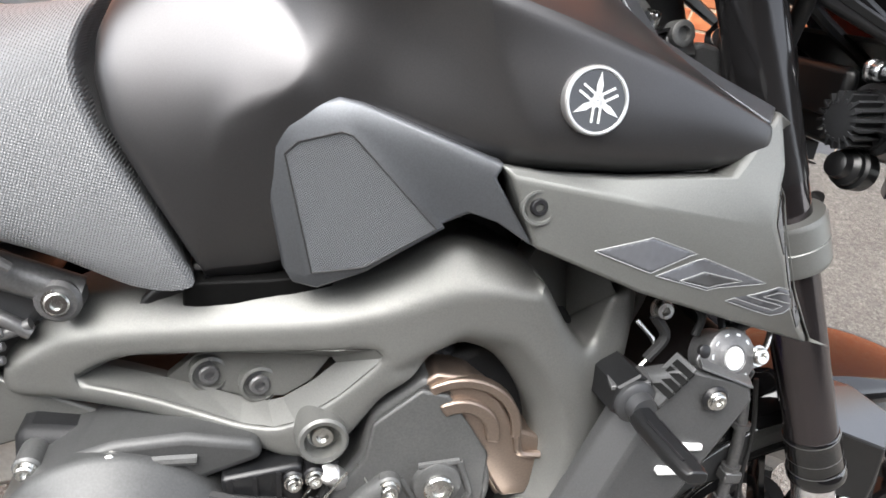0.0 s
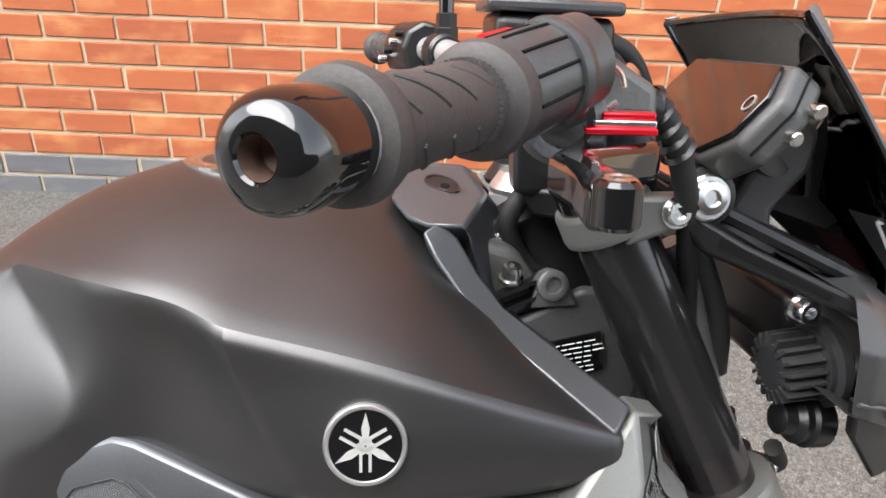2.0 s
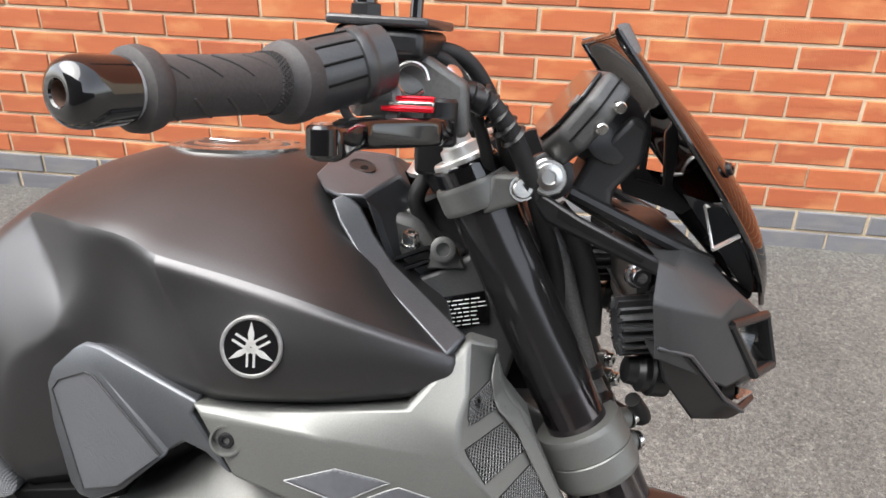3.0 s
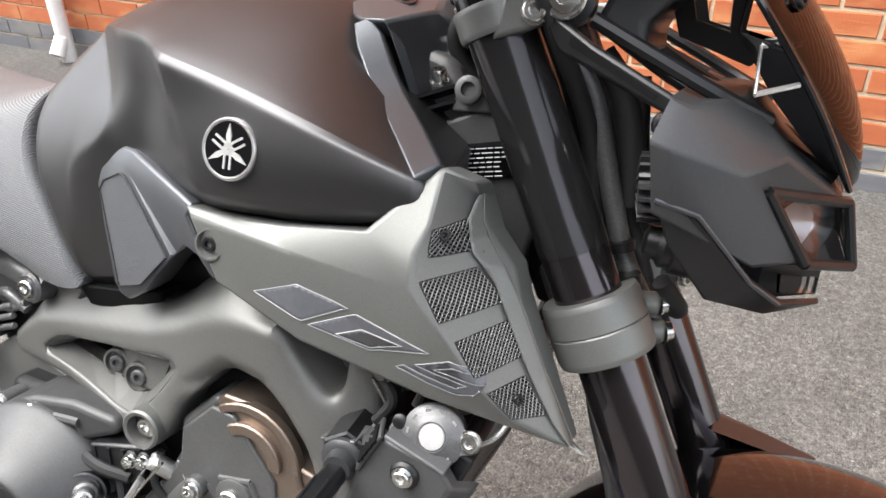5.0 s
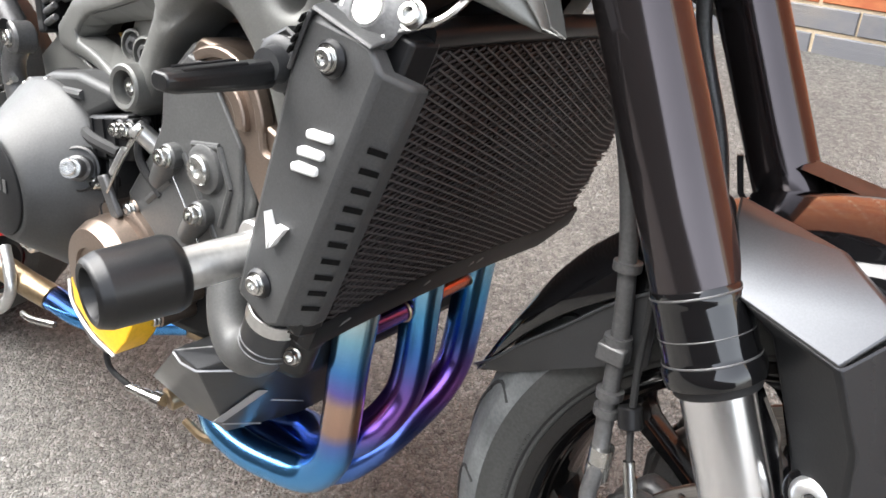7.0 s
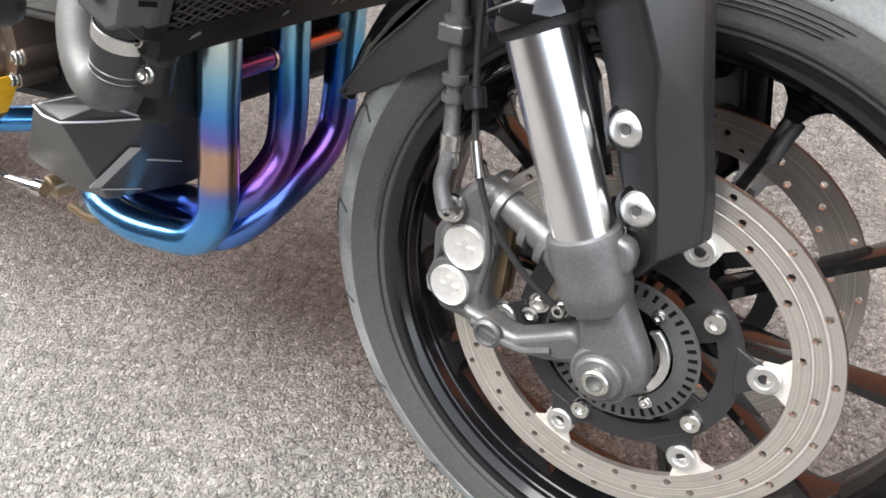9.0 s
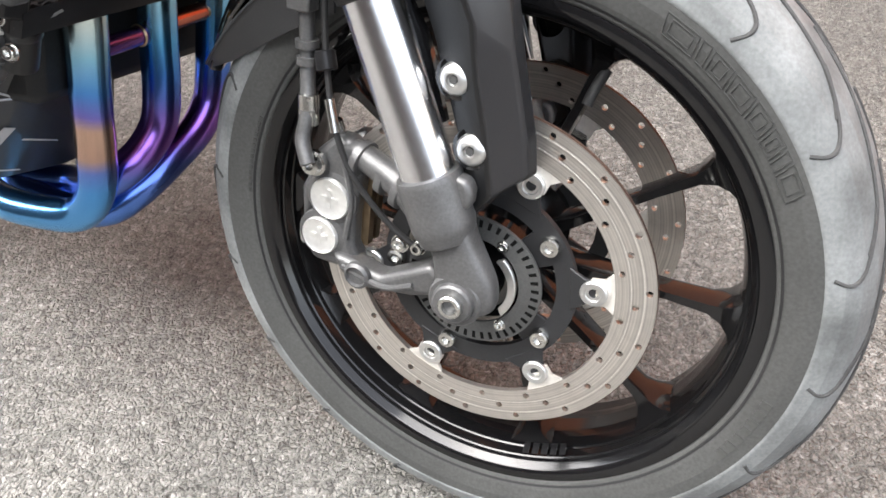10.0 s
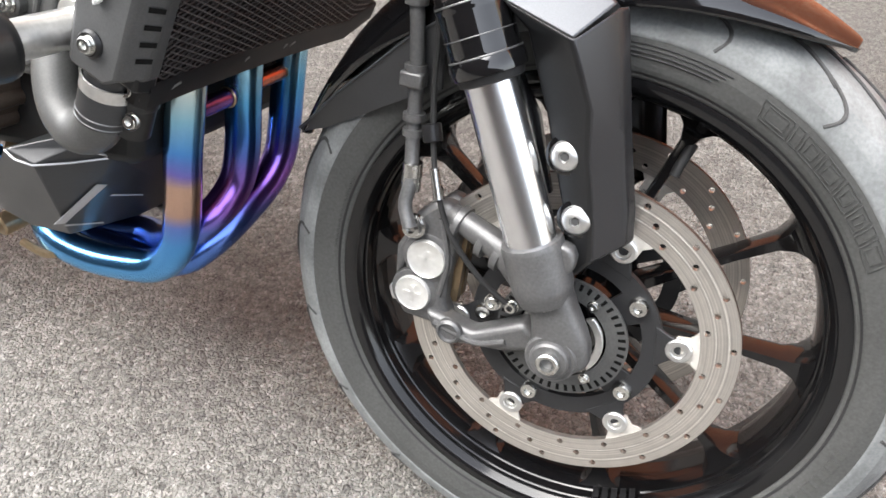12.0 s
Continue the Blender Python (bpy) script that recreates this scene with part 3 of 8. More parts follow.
for k in (0, 1):                     # the knee facet's slanting front edge
    for q in ((2, 3), (3, 4)):
        i, j = q[0] * 18 + (q[1] if not k else 17 - q[1]), (q[0] + 1) * 18 + (q[1] + 1 if not k else 16 - q[1])
        bmesh.ops.connect_vert_pair(bm, verts=[bm.verts[i], bm.verts[j]])
    i, j = (60, 77) if not k else (65, 84)
    bmesh.ops.connect_vert_pair(bm, verts=[bm.verts[i], bm.verts[j]])
bm.verts.ensure_lookup_table()
bm.verts.index_update()
crease = bm.edges.layers.float.new("crease_edge")
for e in bm.edges:
    i, j = sorted(q.index for q in e.verts)
    if j - i == 18 and i % 18 in (3, 14) and i >= 36:
        e[crease] = 0.66 if i < 72 else 0.40
    elif j - i == 18 and i % 18 in (6, 11) and i >= 18 * 5:
        e[crease] = 0.3
    elif j - i in (19, 17) and 36 <= i < 72 and i % 18 in (3, 4, 13, 14):
        e[crease] = 0.6
    elif (i, j) in ((60, 77), (65, 84), (42, 60), (47, 65)):
        e[crease] = 0.6              # the knee facet's lower edge
    elif j - i == 1 and i // 18 == 7 and i % 18 in (3, 4, 5, 6, 10, 11, 12, 13):
        e[crease] = 0.5              # where the flank turns outward behind the badge
bmesh.ops.remove_doubles(bm, verts=[q for q in bm.verts if abs(q.co.y) < 1e-6], dist=1e-4)
tank = part("fuel_tank", bm, TANK, bike, "matt dark grey fuel tank", subsurf=3)
for q in tank.data.polygons:
    q.use_smooth = True
bpy.context.view_layer.update()
tank_tree = BVHTree.FromObject(tank, bpy.context.evaluated_depsgraph_get())

# filler cap: ring, lid with a raised bridge and lock
cap_o, cap_d, _, _ = tank_tree.ray_cast(V(-0.541, 0.001, 1.1), V(0, 0, -1))
cap_o = cap_o - cap_d * 0.0052
filler = part("filler_cap", lathe([(-0.004, 0.062), (0.0012, 0.062), (0.0026, 0.059), (0.0024, 0.051), (0.001, 0.049), (0.001, 0.043), (0.003, 0.040), (0.0034, 0.030), (0.0036, 0.0)], cap_o, cap_d, 48), STEEL, tank, "brushed steel filler cap")
part("cap_groove", lathe([(0.0012, 0.0485), (0.0016, 0.0460), (0.0012, 0.0435)], cap_o, cap_d, 48, caps=False), GROOVE, filler)
part("lock_flap", slab([cap_o + V(0.028, -0.011, 0.0015), cap_o + V(-0.024, -0.011, 0.0045), cap_o + V(-0.024, 0.011, 0.0045), cap_o + V(0.028, 0.011, 0.0015)], cap_d * 0.0025), STEEL, tank, bevel=0.001)
for k in range(6):
    a = k * math.pi / 3 + 0.4
    bolt(tank, cap_o + V(math.cos(a) * 0.055, math.sin(a) * 0.055, 0.0008 - cap_d.x / cap_d.z * math.cos(a) * 0.055), cap_d, 0.003, 0.002, SATIN, "cap_screw")

# round badge: chrome ring, black field and plain crossed bars
badge_d = V(0.03, -0.985, 0.16).normalized()
badge_o = V(-0.4595, -0.2175, 0.880) - badge_d * 0.0018
badge = part("tank_badge", lathe([(-0.010, 0.0222), (0.0012, 0.0222), (0.0024, 0.0214), (0.0026, 0.0205), (0.0024, 0.0196), (0.0014, 0.0190), (0.0014, 0.0)], badge_o, badge_d, 64), ALU, bike, "chrome and black round badge")
part("badge_field", lathe([(0.0014, 0.0191), (0.0019, 0.0191), (0.0019, 0.0)], badge_o, badge_d, 40), GLOSS, badge)
bu = (V(0, 0, 1) - badge_d * badge_d.z).normalized()
bv = badge_d.cross(bu)
for k in range(3):
    a = k * math.pi * 2 / 3
    u = bu * math.cos(a) + bv * math.sin(a)
    w = badge_d.cross(u)
    for off in (-0.0024, 0.0024):
        o = badge_o + badge_d * 0.0019 - u * 0.0140 + w * off
        part("badge_bar", slab([o - w * 0.0008, o + w * 0.0008, o + u * 0.0175 + w * 0.0008, o + u * 0.0175 - w * 0.0008], badge_d * 0.0008), CAP_SILVER, badge)
    o = badge_o + badge_d * 0.0019 + u * 0.0035
    part("badge_bar", slab([o - u * 0.003 - w * 0.0012, o + u * 0.0060 - w * 0.0022, o + u * 0.0145, o + u * 0.0060 + w * 0.0022, o - u * 0.003 + w * 0.0012], badge_d * 0.0008), CAP_SILVER, badge)

# -- seat --
def seat_ring(dx, widen, stations):
    half = [(x + dx, y * widen, z) for x, y, z in stations]
    return [(x, -y, z) for x, y, z in half] + [(x, y, z) for x, y, z in reversed(half)]


SEAM = [(-0.780, 0, 0.888), (-0.783, 0.045, 0.886), (-0.786, 0.078, 0.874), (-0.790, 0.105, 0.846), (-0.772, 0.126, 0.804), (-0.737, 0.138, 0.760), (-0.696, 0.142, 0.692), (-0.71, 0.05, 0.69)]
MIDDLE = [(-0.825, 0, 0.868), (-0.832, 0.052, 0.866), (-0.842, 0.098, 0.850), (-0.846, 0.126, 0.815), (-0.829, 0.138, 0.777), (-0.796, 0.143, 0.736), (-0.742, 0.141, 0.688), (-0.75, 0.05, 0.69)]
PANEL_LINE = [(-0.885, 0, 0.855), (-0.888, 0.06, 0.851), (-0.895, 0.112, 0.834), (-0.890, 0.140, 0.800), (-0.862, 0.147, 0.762), (-0.830, 0.147, 0.735), (-0.790, 0.138, 0.718), (-0.80, 0.05, 0.71)]
REAR1 = [(-1.0, 0, 0.856), (-1.0, 0.07, 0.852), (-1.0, 0.128, 0.836), (-1.0, 0.158, 0.805), (-0.985, 0.162, 0.778), (-0.97, 0.158, 0.757), (-0.95, 0.145, 0.745), (-0.95, 0.05, 0.74)]
REAR2 = [(-1.25, 0, 0.892), (-1.25, 0.06, 0.89), (-1.25, 0.115, 0.875), (-1.25, 0.14, 0.85), (-1.25, 0.142, 0.83), (-1.25, 0.138, 0.815), (-1.25, 0.13, 0.805), (-1.25, 0.05, 0.80)]
REAR3 = [(-1.5, 0, 0.93), (-1.5, 0.04, 0.93), (-1.5, 0.075, 0.92), (-1.5, 0.09, 0.905), (-1.5, 0.09, 0.895), (-1.5, 0.088, 0.885), (-1.5, 0.08, 0.875), (-1.5, 0.03, 0.875)]
ROLL = [(x - 0.014, y * 0.86, 0.79 + (z - 0.79) * 0.86) for x, y, z in SEAM]
LIP = [(x + 0.007, y, z + 0.002) for x, y, z in SEAM]
seat_bm = ring_bm([seat_ring(0, 1, s) for s in (ROLL, LIP, MIDDLE, PANEL_LINE, REAR1, REAR2, REAR3)])
seat_bm.verts.index_update()
crease = seat_bm.edges.layers.float.new("crease_edge")
for e in seat_bm.edges:
    i, j = sorted(q.index for q in e.verts)
    if j - i == 16 and i % 16 in (6, 9):
        e[crease] = 0.85
seat = part("seat", seat_bm, SEAT, bike, "dark grey textured vinyl seat", subsurf=2)
seat.data.materials.append(SEAT_BAND)
for q in seat.data.polygons:
    if q.index < 48:
        q.material_index = 1

# -- dark tray under the tank and the rear of the frame --
part("under_tank_tray", plate([(-0.78, 0.62), (-0.70, 0.66), (-0.50, 0.70), (-0.36, 0.72), (-0.34, 0.84), (-0.60, 0.74), (-0.72, 0.695)], -0.105, 0.105), PLASTIC, bike, bevel=0.006)
# near-black sheet painted as the shaded gap under the tank's lower edge
part("tank_skirt", shell({"a": (-0.71, -0.128, 0.694), "b": (-0.645, -0.132, 0.704), "c": (-0.60, -0.136, 0.715), "d": (-0.60, -0.130, 0.680), "e": (-0.66, -0.122, 0.672), "f": (-0.71, -0.116, 0.670)}, ["a b e f", "b c d e"], (0, 0.03, 0)), HOLE_SHADE, bike, bevel=0.002)

# -- cast frame: a broad spar, its arch, the front leg and the lower arm with a pocket --
def frame_y(x):
    return float(np.interp(x, [-0.86, -0.78, -0.69, -0.6, -0.5, -0.42, -0.36, -0.33], [0.10, 0.112, 0.132, 0.16, 0.178, 0.181, 0.174, 0.168]))


def cast(pts, sink=0.0):
    return [(x, -(frame_y(x) - sink), z) for x, z in pts]


TOP = [(-0.841, 0.616), (-0.799, 0.656), (-0.775, 0.664), (-0.697, 0.684), (-0.649, 0.694), (-0.613, 0.702), (-0.585, 0.711), (-0.564, 0.724), (-0.546, 0.739), (-0.530, 0.752), (-0.516, 0.758), (-0.503, 0.759), (-0.478, 0.752), (-0.455, 0.742)]
FOLD = [(-0.837, 0.602), (-0.795, 0.630), (-0.766, 0.638), (-0.696, 0.656), (-0.642, 0.671), (-0.600, 0.683), (-0.578, 0.692), (-0.553, 0.700), (-0.530, 0.712), (-0.513, 0.720), (-0.497, 0.724), (-0.476, 0.727), (-0.452, 0.726)]
LOWER = [(-0.830, 0.592), (-0.790, 0.608), (-0.758, 0.624), (-0.674, 0.643), (-0.630, 0.654), (-0.592, 0.664), (-0.560, 0.671), (-0.545, 0.657), (-0.530, 0.650), (-0.520, 0.659), (-0.500, 0.670), (-0.477, 0.665), (-0.452, 0.646)]
LEG_IN = [(-0.452, 0.646), (-0.431, 0.617), (-0.419, 0.585), (-0.419, 0.538), (-0.432, 0.490), (-0.452, 0.455)]
LEG_FOLD = [(-0.452, 0.736), (-0.428, 0.690), (-0.399, 0.650), (-0.386, 0.601), (-0.392, 0.529), (-0.415, 0.450)]
LEG_OUT = [(-0.455, 0.754), (-0.396, 0.684), (-0.376, 0.664), (-0.357, 0.594), (-0.367, 0.525), (-0.392, 0.445)]
ARM_TOP = [(-0.830, 0.592), (-0.790, 0.602), (-0.715, 0.596), (-0.654, 0.594), (-0.624, 0.597), (-0.604, 0.618), (-0.574, 0.650), (-0.560, 0.671), (-0.545, 0.657)]
ARM_LOW = [(-0.842, 0.576), (-0.800, 0.578), (-0.735, 0.576), (-0.695, 0.571), (-0.655, 0.564), (-0.621, 0.556), (-0.588, 0.566), (-0.566, 0.605), (-0.555, 0.626), (-0.538, 0.641)]
POCKET = [(-0.790, 0.596), (-0.775, 0.612), (-0.750, 0.626), (-0.674, 0.643), (-0.592, 0.662), (-0.566, 0.667), (-0.558, 0.660), (-0.586, 0.624), (-0.618, 0.592), (-0.634, 0.583), (-0.660, 0.581), (-0.695, 0.586), (-0.735, 0.592)]
ARCH = [(-0.474, 0.667), (-0.500, 0.675), (-0.522, 0.663)]
NOTCH = [(-0.446, 0.735), (-0.424, 0.704), (-0.406, 0.684), (-0.397, 0.680), (-0.390, 0.690), (-0.386, 0.726)]
BRACE = [(-0.364, 0.734), (-0.360, 0.708), (-0.358, 0.677), (-0.358, 0.640)]


def softened(loop, times=2):
    """A closed outline with its corners cut round."""
    pts = [np.array(q) for q in loop]
    for _ in range(times):
        pts = [q for u, v in zip(pts, pts[1:] + pts[:1]) for q in (u * 0.78 + v * 0.22, u * 0.22 + v * 0.78)]
    out = []
    for u, v in zip(pts, pts[1:] + pts[:1]):
        k = max(int(np.linalg.norm(v - u) / 0.005), 1)
        out += [u + (v - u) * i / k for i in range(k)]
    return np.array(out)


def reach(pts, loop):
    """How far points lie from an outline."""
    u, v = loop, np.roll(loop, -1, 0)
    d = v - u
    w = pts[:, None] - u[None]
    t = np.clip((w * d).sum(-1) / (d * d).sum(-1), 0, 1)
    return np.linalg.norm(w - t[..., None] * d, axis=-1).min(1)


def within(pts, loop):
    """Which points lie inside an outline."""
    u, v = loop, np.roll(loop, -1, 0)
    x, z = pts[:, :1], pts[:, 1:]
    cross = (u[:, 1] > z) != (v[:, 1] > z)
    at = u[:, 0] + (z - u[:, 1]) / (v[:, 1] - u[:, 1] + 1e-12) * (v[:, 0] - u[:, 0])
    return ((cross & (x < at)).sum(1) % 2) == 1


def soft_max0(s, blur):
    return 0.5 * (s + np.sqrt(s * s + blur))


def cast_y(pts, edge, hole):
    """Depth of the cast face: bowed along the bike, folded back at the top and the front, rounded at its rims."""
    x, z = pts[:, 0], pts[:, 1]
    y = np.mean([np.vectorize(frame_y)(x + k) for k in (-0.045, -0.03, -0.015, 0, 0.015, 0.03, 0.045)], axis=0)
    fold, top = np.array(FOLD), np.array(TOP)
    fz, tz = np.interp(x, fold[:, 0], fold[:, 1]), np.interp(x, top[:, 0], top[:, 1])
    s = np.where(x < -0.45, (z - fz) / np.maximum(tz - fz, 0.012), -1)
    y = y - 0.024 * np.clip(soft_max0(s, 0.003), 0, 1.1)
    leg = np.array(LEG_FOLD[::-1])
    t = np.clip((x - np.interp(z, leg[:, 1], leg[:, 0])) / 0.029, -3, 1.15)
    t = np.where((x > -0.46) & (z < 0.76), t, -3)
    y = y - 0.008 * soft_max0(t, 0.003)
    # the broad chamfer that runs round the arch and down the leg's inner side
    arch = np.array([(-0.545, 0.650)] + ARCH[::-1] + LEG_IN)
    u, v = arch[:-1], arch[1:]
    w = pts[:, None] - u[None]
    k = np.clip((w * (v - u)).sum(-1) / ((v - u) ** 2).sum(-1), 0, 1)
    d = np.linalg.norm(w - k[..., None] * (v - u), axis=-1).min(1)
    wide = np.interp(x, [-0.54, -0.50, -0.46, -0.42], [0.006, 0.016, 0.026, 0.027])
    y = y - 0.9 * wide * soft_max0(1 - d / wide, 0.003)
    for d, r in ((reach(pts, edge), 0.009), (reach(pts, hole), 0.0045)):
        q = np.clip(d, 0, r)
        y = y - 0.8 * (r - np.sqrt(np.maximum(r * r - (r - q) ** 2, 0)))
    return y


edge = softened(TOP + NOTCH + BRACE + LEG_OUT[3:] + LEG_IN[::-1] + ARCH + ARM_LOW[::-1])
hole = softened(POCKET, 1)
gx, gz = np.meshgrid(np.arange(-0.85, -0.33, 0.0052), np.arange(0.44, 0.78, 0.0052))
grid = np.stack([gx.ravel(), gz.ravel()], 1)
rows_in = []
for loop, way in ((edge, 1), (hole, -1)):
    nrm = np.roll(loop, -1, 0) - np.roll(loop, 1, 0)
    nrm = np.stack([nrm[:, 1], -nrm[:, 0]], 1) / np.linalg.norm(nrm, axis=1, keepdims=True)
    for dist in (0.0009, 0.0026):
        for s in (-1, 1):
            cand = loop + nrm * s * dist
            rows_in.append(cand[(reach(cand, loop) > dist * 0.9) & (within(cand, loop) == (way > 0))])
near = np.minimum(reach(grid, edge), reach(grid, hole))
free = np.concatenate(rows_in + [grid[near > 0.0045]])
free = free[within(free, edge) & ~within(free, hole)]
flat = [Vector(q) for q in np.concatenate([edge, hole, free])]
ne, nh = len(edge), len(hole)
rims = [(i, (i + 1) % ne) for i in range(ne)] + [(ne + i, ne + (i + 1) % nh) for i in range(nh)]
cut, _, tris, _, _, _ = delaunay_2d_cdt(flat, rims, [], 0, 1e-6)
cut = np.array([tuple(q) for q in cut])
mids = np.array([cut[list(f)].mean(0) for f in tris])
keep = within(mids, edge) & ~within(mids, hole)
deep = cast_y(cut, edge, hole)
for side in (-1, 1):
    bm = bmesh.new()
    vs = [bm.verts.new((x, -y, z)) for (x, z), y in zip(cut, deep)]
    for f, k in zip(tris, keep):
        if k:
            bm.faces.new([vs[i] for i in f])
    bmesh.ops.delete(bm, geom=[q for q in bm.verts if not q.link_faces], context="VERTS")
    bm = back(bm, (0, 0.045, 0), 0.0001)
    if side > 0:
        flip(bm)
    chassis = part("main_frame", bm, FRAME_GREY, bike, "satin grey cast aluminium frame")
    chassis.data.set_sharp_from_angle(angle=radians(62))
    # the brace beside the notch, towards the steering head, and the sunk web in the notch
    bm = shell({"b": (-0.384, -0.150, 0.728), "c": (-0.350, -0.143, 0.715), "d": (-0.352, -0.143, 0.680), "f": (-0.30, -0.10, 0.79), "g": (-0.33, -0.12, 0.70)}, ["b f c", "c f g d"], (0, 0.04, 0))
    part("head_brace", flip(bm) if side > 0 else bm, FRAME_GREY, chassis, bevel=0.004)
    bm = shell({"a": (-0.455, -0.150, 0.742), "b": (-0.405, -0.118, 0.684), "c": (-0.398, -0.118, 0.682), "d": (-0.384, -0.166, 0.728), "e": (-0.415, -0.105, 0.79)}, ["a b c e", "c d e"], (0, 0.03, 0))
    part("notch_web", flip(bm) if side > 0 else bm, FRAME_GREY, chassis)
# pocket: sloping walls down to a floor with two bolts, open at its rear end
FLOOR = [(-0.772, 0.601), (-0.762, 0.609), (-0.742, 0.618), (-0.676, 0.632), (-0.612, 0.643), (-0.594, 0.644), (-0.590, 0.639), (-0.607, 0.618), (-0.628, 0.598), (-0.640, 0.592), (-0.660, 0.591), (-0.695, 0.594), (-0.738, 0.598)]
outer = [V(x, -(frame_y(x) - 0.004), z) for x, z in POCKET]
inner = [V(x, -(frame_y(x) - 0.026), z) for x, z in FLOOR]
part("pocket_wall", ring_bm([outer, inner], caps=False), FRAME_GREY, bike, thick=0.002, flat=True)
pocket = part("pocket_plate", shell({"a": (-0.722, -0.094, 0.593), "b": (-0.692, -0.102, 0.629), "c": (-0.612, -0.128, 0.643), "d": (-0.594, -0.133, 0.644), "e": (-0.607, -0.129, 0.618), "f": (-0.628, -0.123, 0.598), "g": (-0.660, -0.112, 0.590)}, ["a b g", "b c f g", "c d e f"], (0, 0.012, 0)), FRAME_GREY, bike, bevel=0.001)
for x, z in ((-0.688, 0.606), (-0.648, 0.606)):
    y = -(frame_y(x) - 0.030)
    part("bolt_collar", lathe([(-0.004, 0.0165), (0.006, 0.0160), (0.007, 0.0135), (0.002, 0.0125), (0.002, 0)], (x, y, z), (0.15, -1, 0.05), 28), FRAME_GREY, pocket)
    bolt(pocket, (x, y - 0.001, z), (0.15, -1, 0.05), 0.0085, 0.007, CAST)
pivot = part("pivot_collar", lathe([(-0.03, 0.021), (0.008, 0.020), (0.010, 0.018), (0.009, 0.0145), (-0.004, 0.014), (-0.004, 0.0)], (-0.598, -0.164, 0.589), (0.05, -1, 0.05), 32), FRAME_GREY, bike)
bolt(pivot, (-0.598, -0.160, 0.589), (0.05, -1, 0.05), 0.0095, 0.007, STEEL)

# -- knee panel with its ribbed inset --
KNEE = {"a": (-0.666, -0.141, 0.816), "b": (-0.655, -0.144, 0.832), "c": (-0.614, -0.157, 0.851), "d": (-0.599, -0.162, 0.850), "e": (-0.505, -0.203, 0.829), "f": (-0.510, -0.203, 0.819), "g": (-0.478, -0.212, 0.776),
        "h": (-0.502, -0.200, 0.787), "i": (-0.520, -0.193, 0.790), "j": (-0.536, -0.187, 0.779), "k": (-0.584, -0.170, 0.731), "l": (-0.614, -0.160, 0.712), "m": (-0.632, -0.153, 0.712), "n": (-0.640, -0.151, 0.723),
        "p": (-0.650, -0.152, 0.810), "q": (-0.640, -0.156, 0.824), "r": (-0.610, -0.166, 0.836), "s": (-0.598, -0.170, 0.833), "t": (-0.535, -0.192, 0.777), "u": (-0.585, -0.174, 0.734), "v": (-0.622, -0.163, 0.722)}
KNEE_FACES = ["a b q p", "b c r q", "c d s r", "d e f s", "f h i s", "f g h", "i j t s", "j k u t", "k l v u", "l m n v", "n a p v", "p q r s t u v"]
knee = part("knee_panel", shell(KNEE, KNEE_FACES, (0, 0.03, 0)), PANEL, bike, "dark grey plastic knee panel", bevel=0.003, segments=2)
inset = [(-0.646, -0.158, 0.808), (-0.638, -0.161, 0.818), (-0.611, -0.170, 0.830), (-0.603, -0.172, 0.829), (-0.542, -0.192, 0.776), (-0.585, -0.178, 0.738), (-0.620, -0.166, 0.726)]
bpy.context.view_layer.update()
knee_tree = BVHTree.FromObject(knee, bpy.context.evaluated_depsgraph_get())
part("ribbed_pad", slab(stick(knee_tree, inset, (0, 1, 0), 0.0012), (0, 0.004, 0)), PANEL_TEX, knee, "finely ribbed rubber pad", bevel=0.0006)
part("pad_outline", tube(stick(knee_tree, inset + inset[:1], (0, 1, 0), 0.0014), 0.0007, 6, per=1), RUBBER, knee)

# -- air intake shroud: upper blade, side and the meshed mouth --
SHROUD = {"a": (-0.509, -0.206, 0.829), "b": (-0.470, -0.205, 0.827), "c": (-0.420, -0.209, 0.831), "d": (-0.351, -0.220, 0.842), "e": (-0.310, -0.192, 0.887), "f": (-0.288, -0.182, 0.878),
          "g": (-0.502, -0.210, 0.822), "h": (-0.405, -0.223, 0.817), "i": (-0.312, -0.229, 0.812), "j": (-0.308, -0.214, 0.852),
          "k": (-0.477, -0.212, 0.776), "l": (-0.396, -0.224, 0.753), "m": (-0.300, -0.212, 0.729), "n": (-0.204, -0.176, 0.699),
          "o": (-0.289, -0.222, 0.783), "p": (-0.267, -0.213, 0.752), "q": (-0.243, -0.200, 0.726),
          "r": (-0.290, -0.165, 0.866), "s": (-0.281, -0.160, 0.840), "t": (-0.262, -0.160, 0.818), "u": (-0.255, -0.162, 0.798), "w": (-0.231, -0.165, 0.748), "x": (-0.312, -0.222, 0.835)}
SHROUD_FACES = ["a b h g", "b c h", "c d x i h", "d e j x", "e f r j", "g h l k", "h i o m l", "o p m", "p q n m", "x j r s", "x s t i", "i t u o", "o u p", "p u w q", "q w n"]
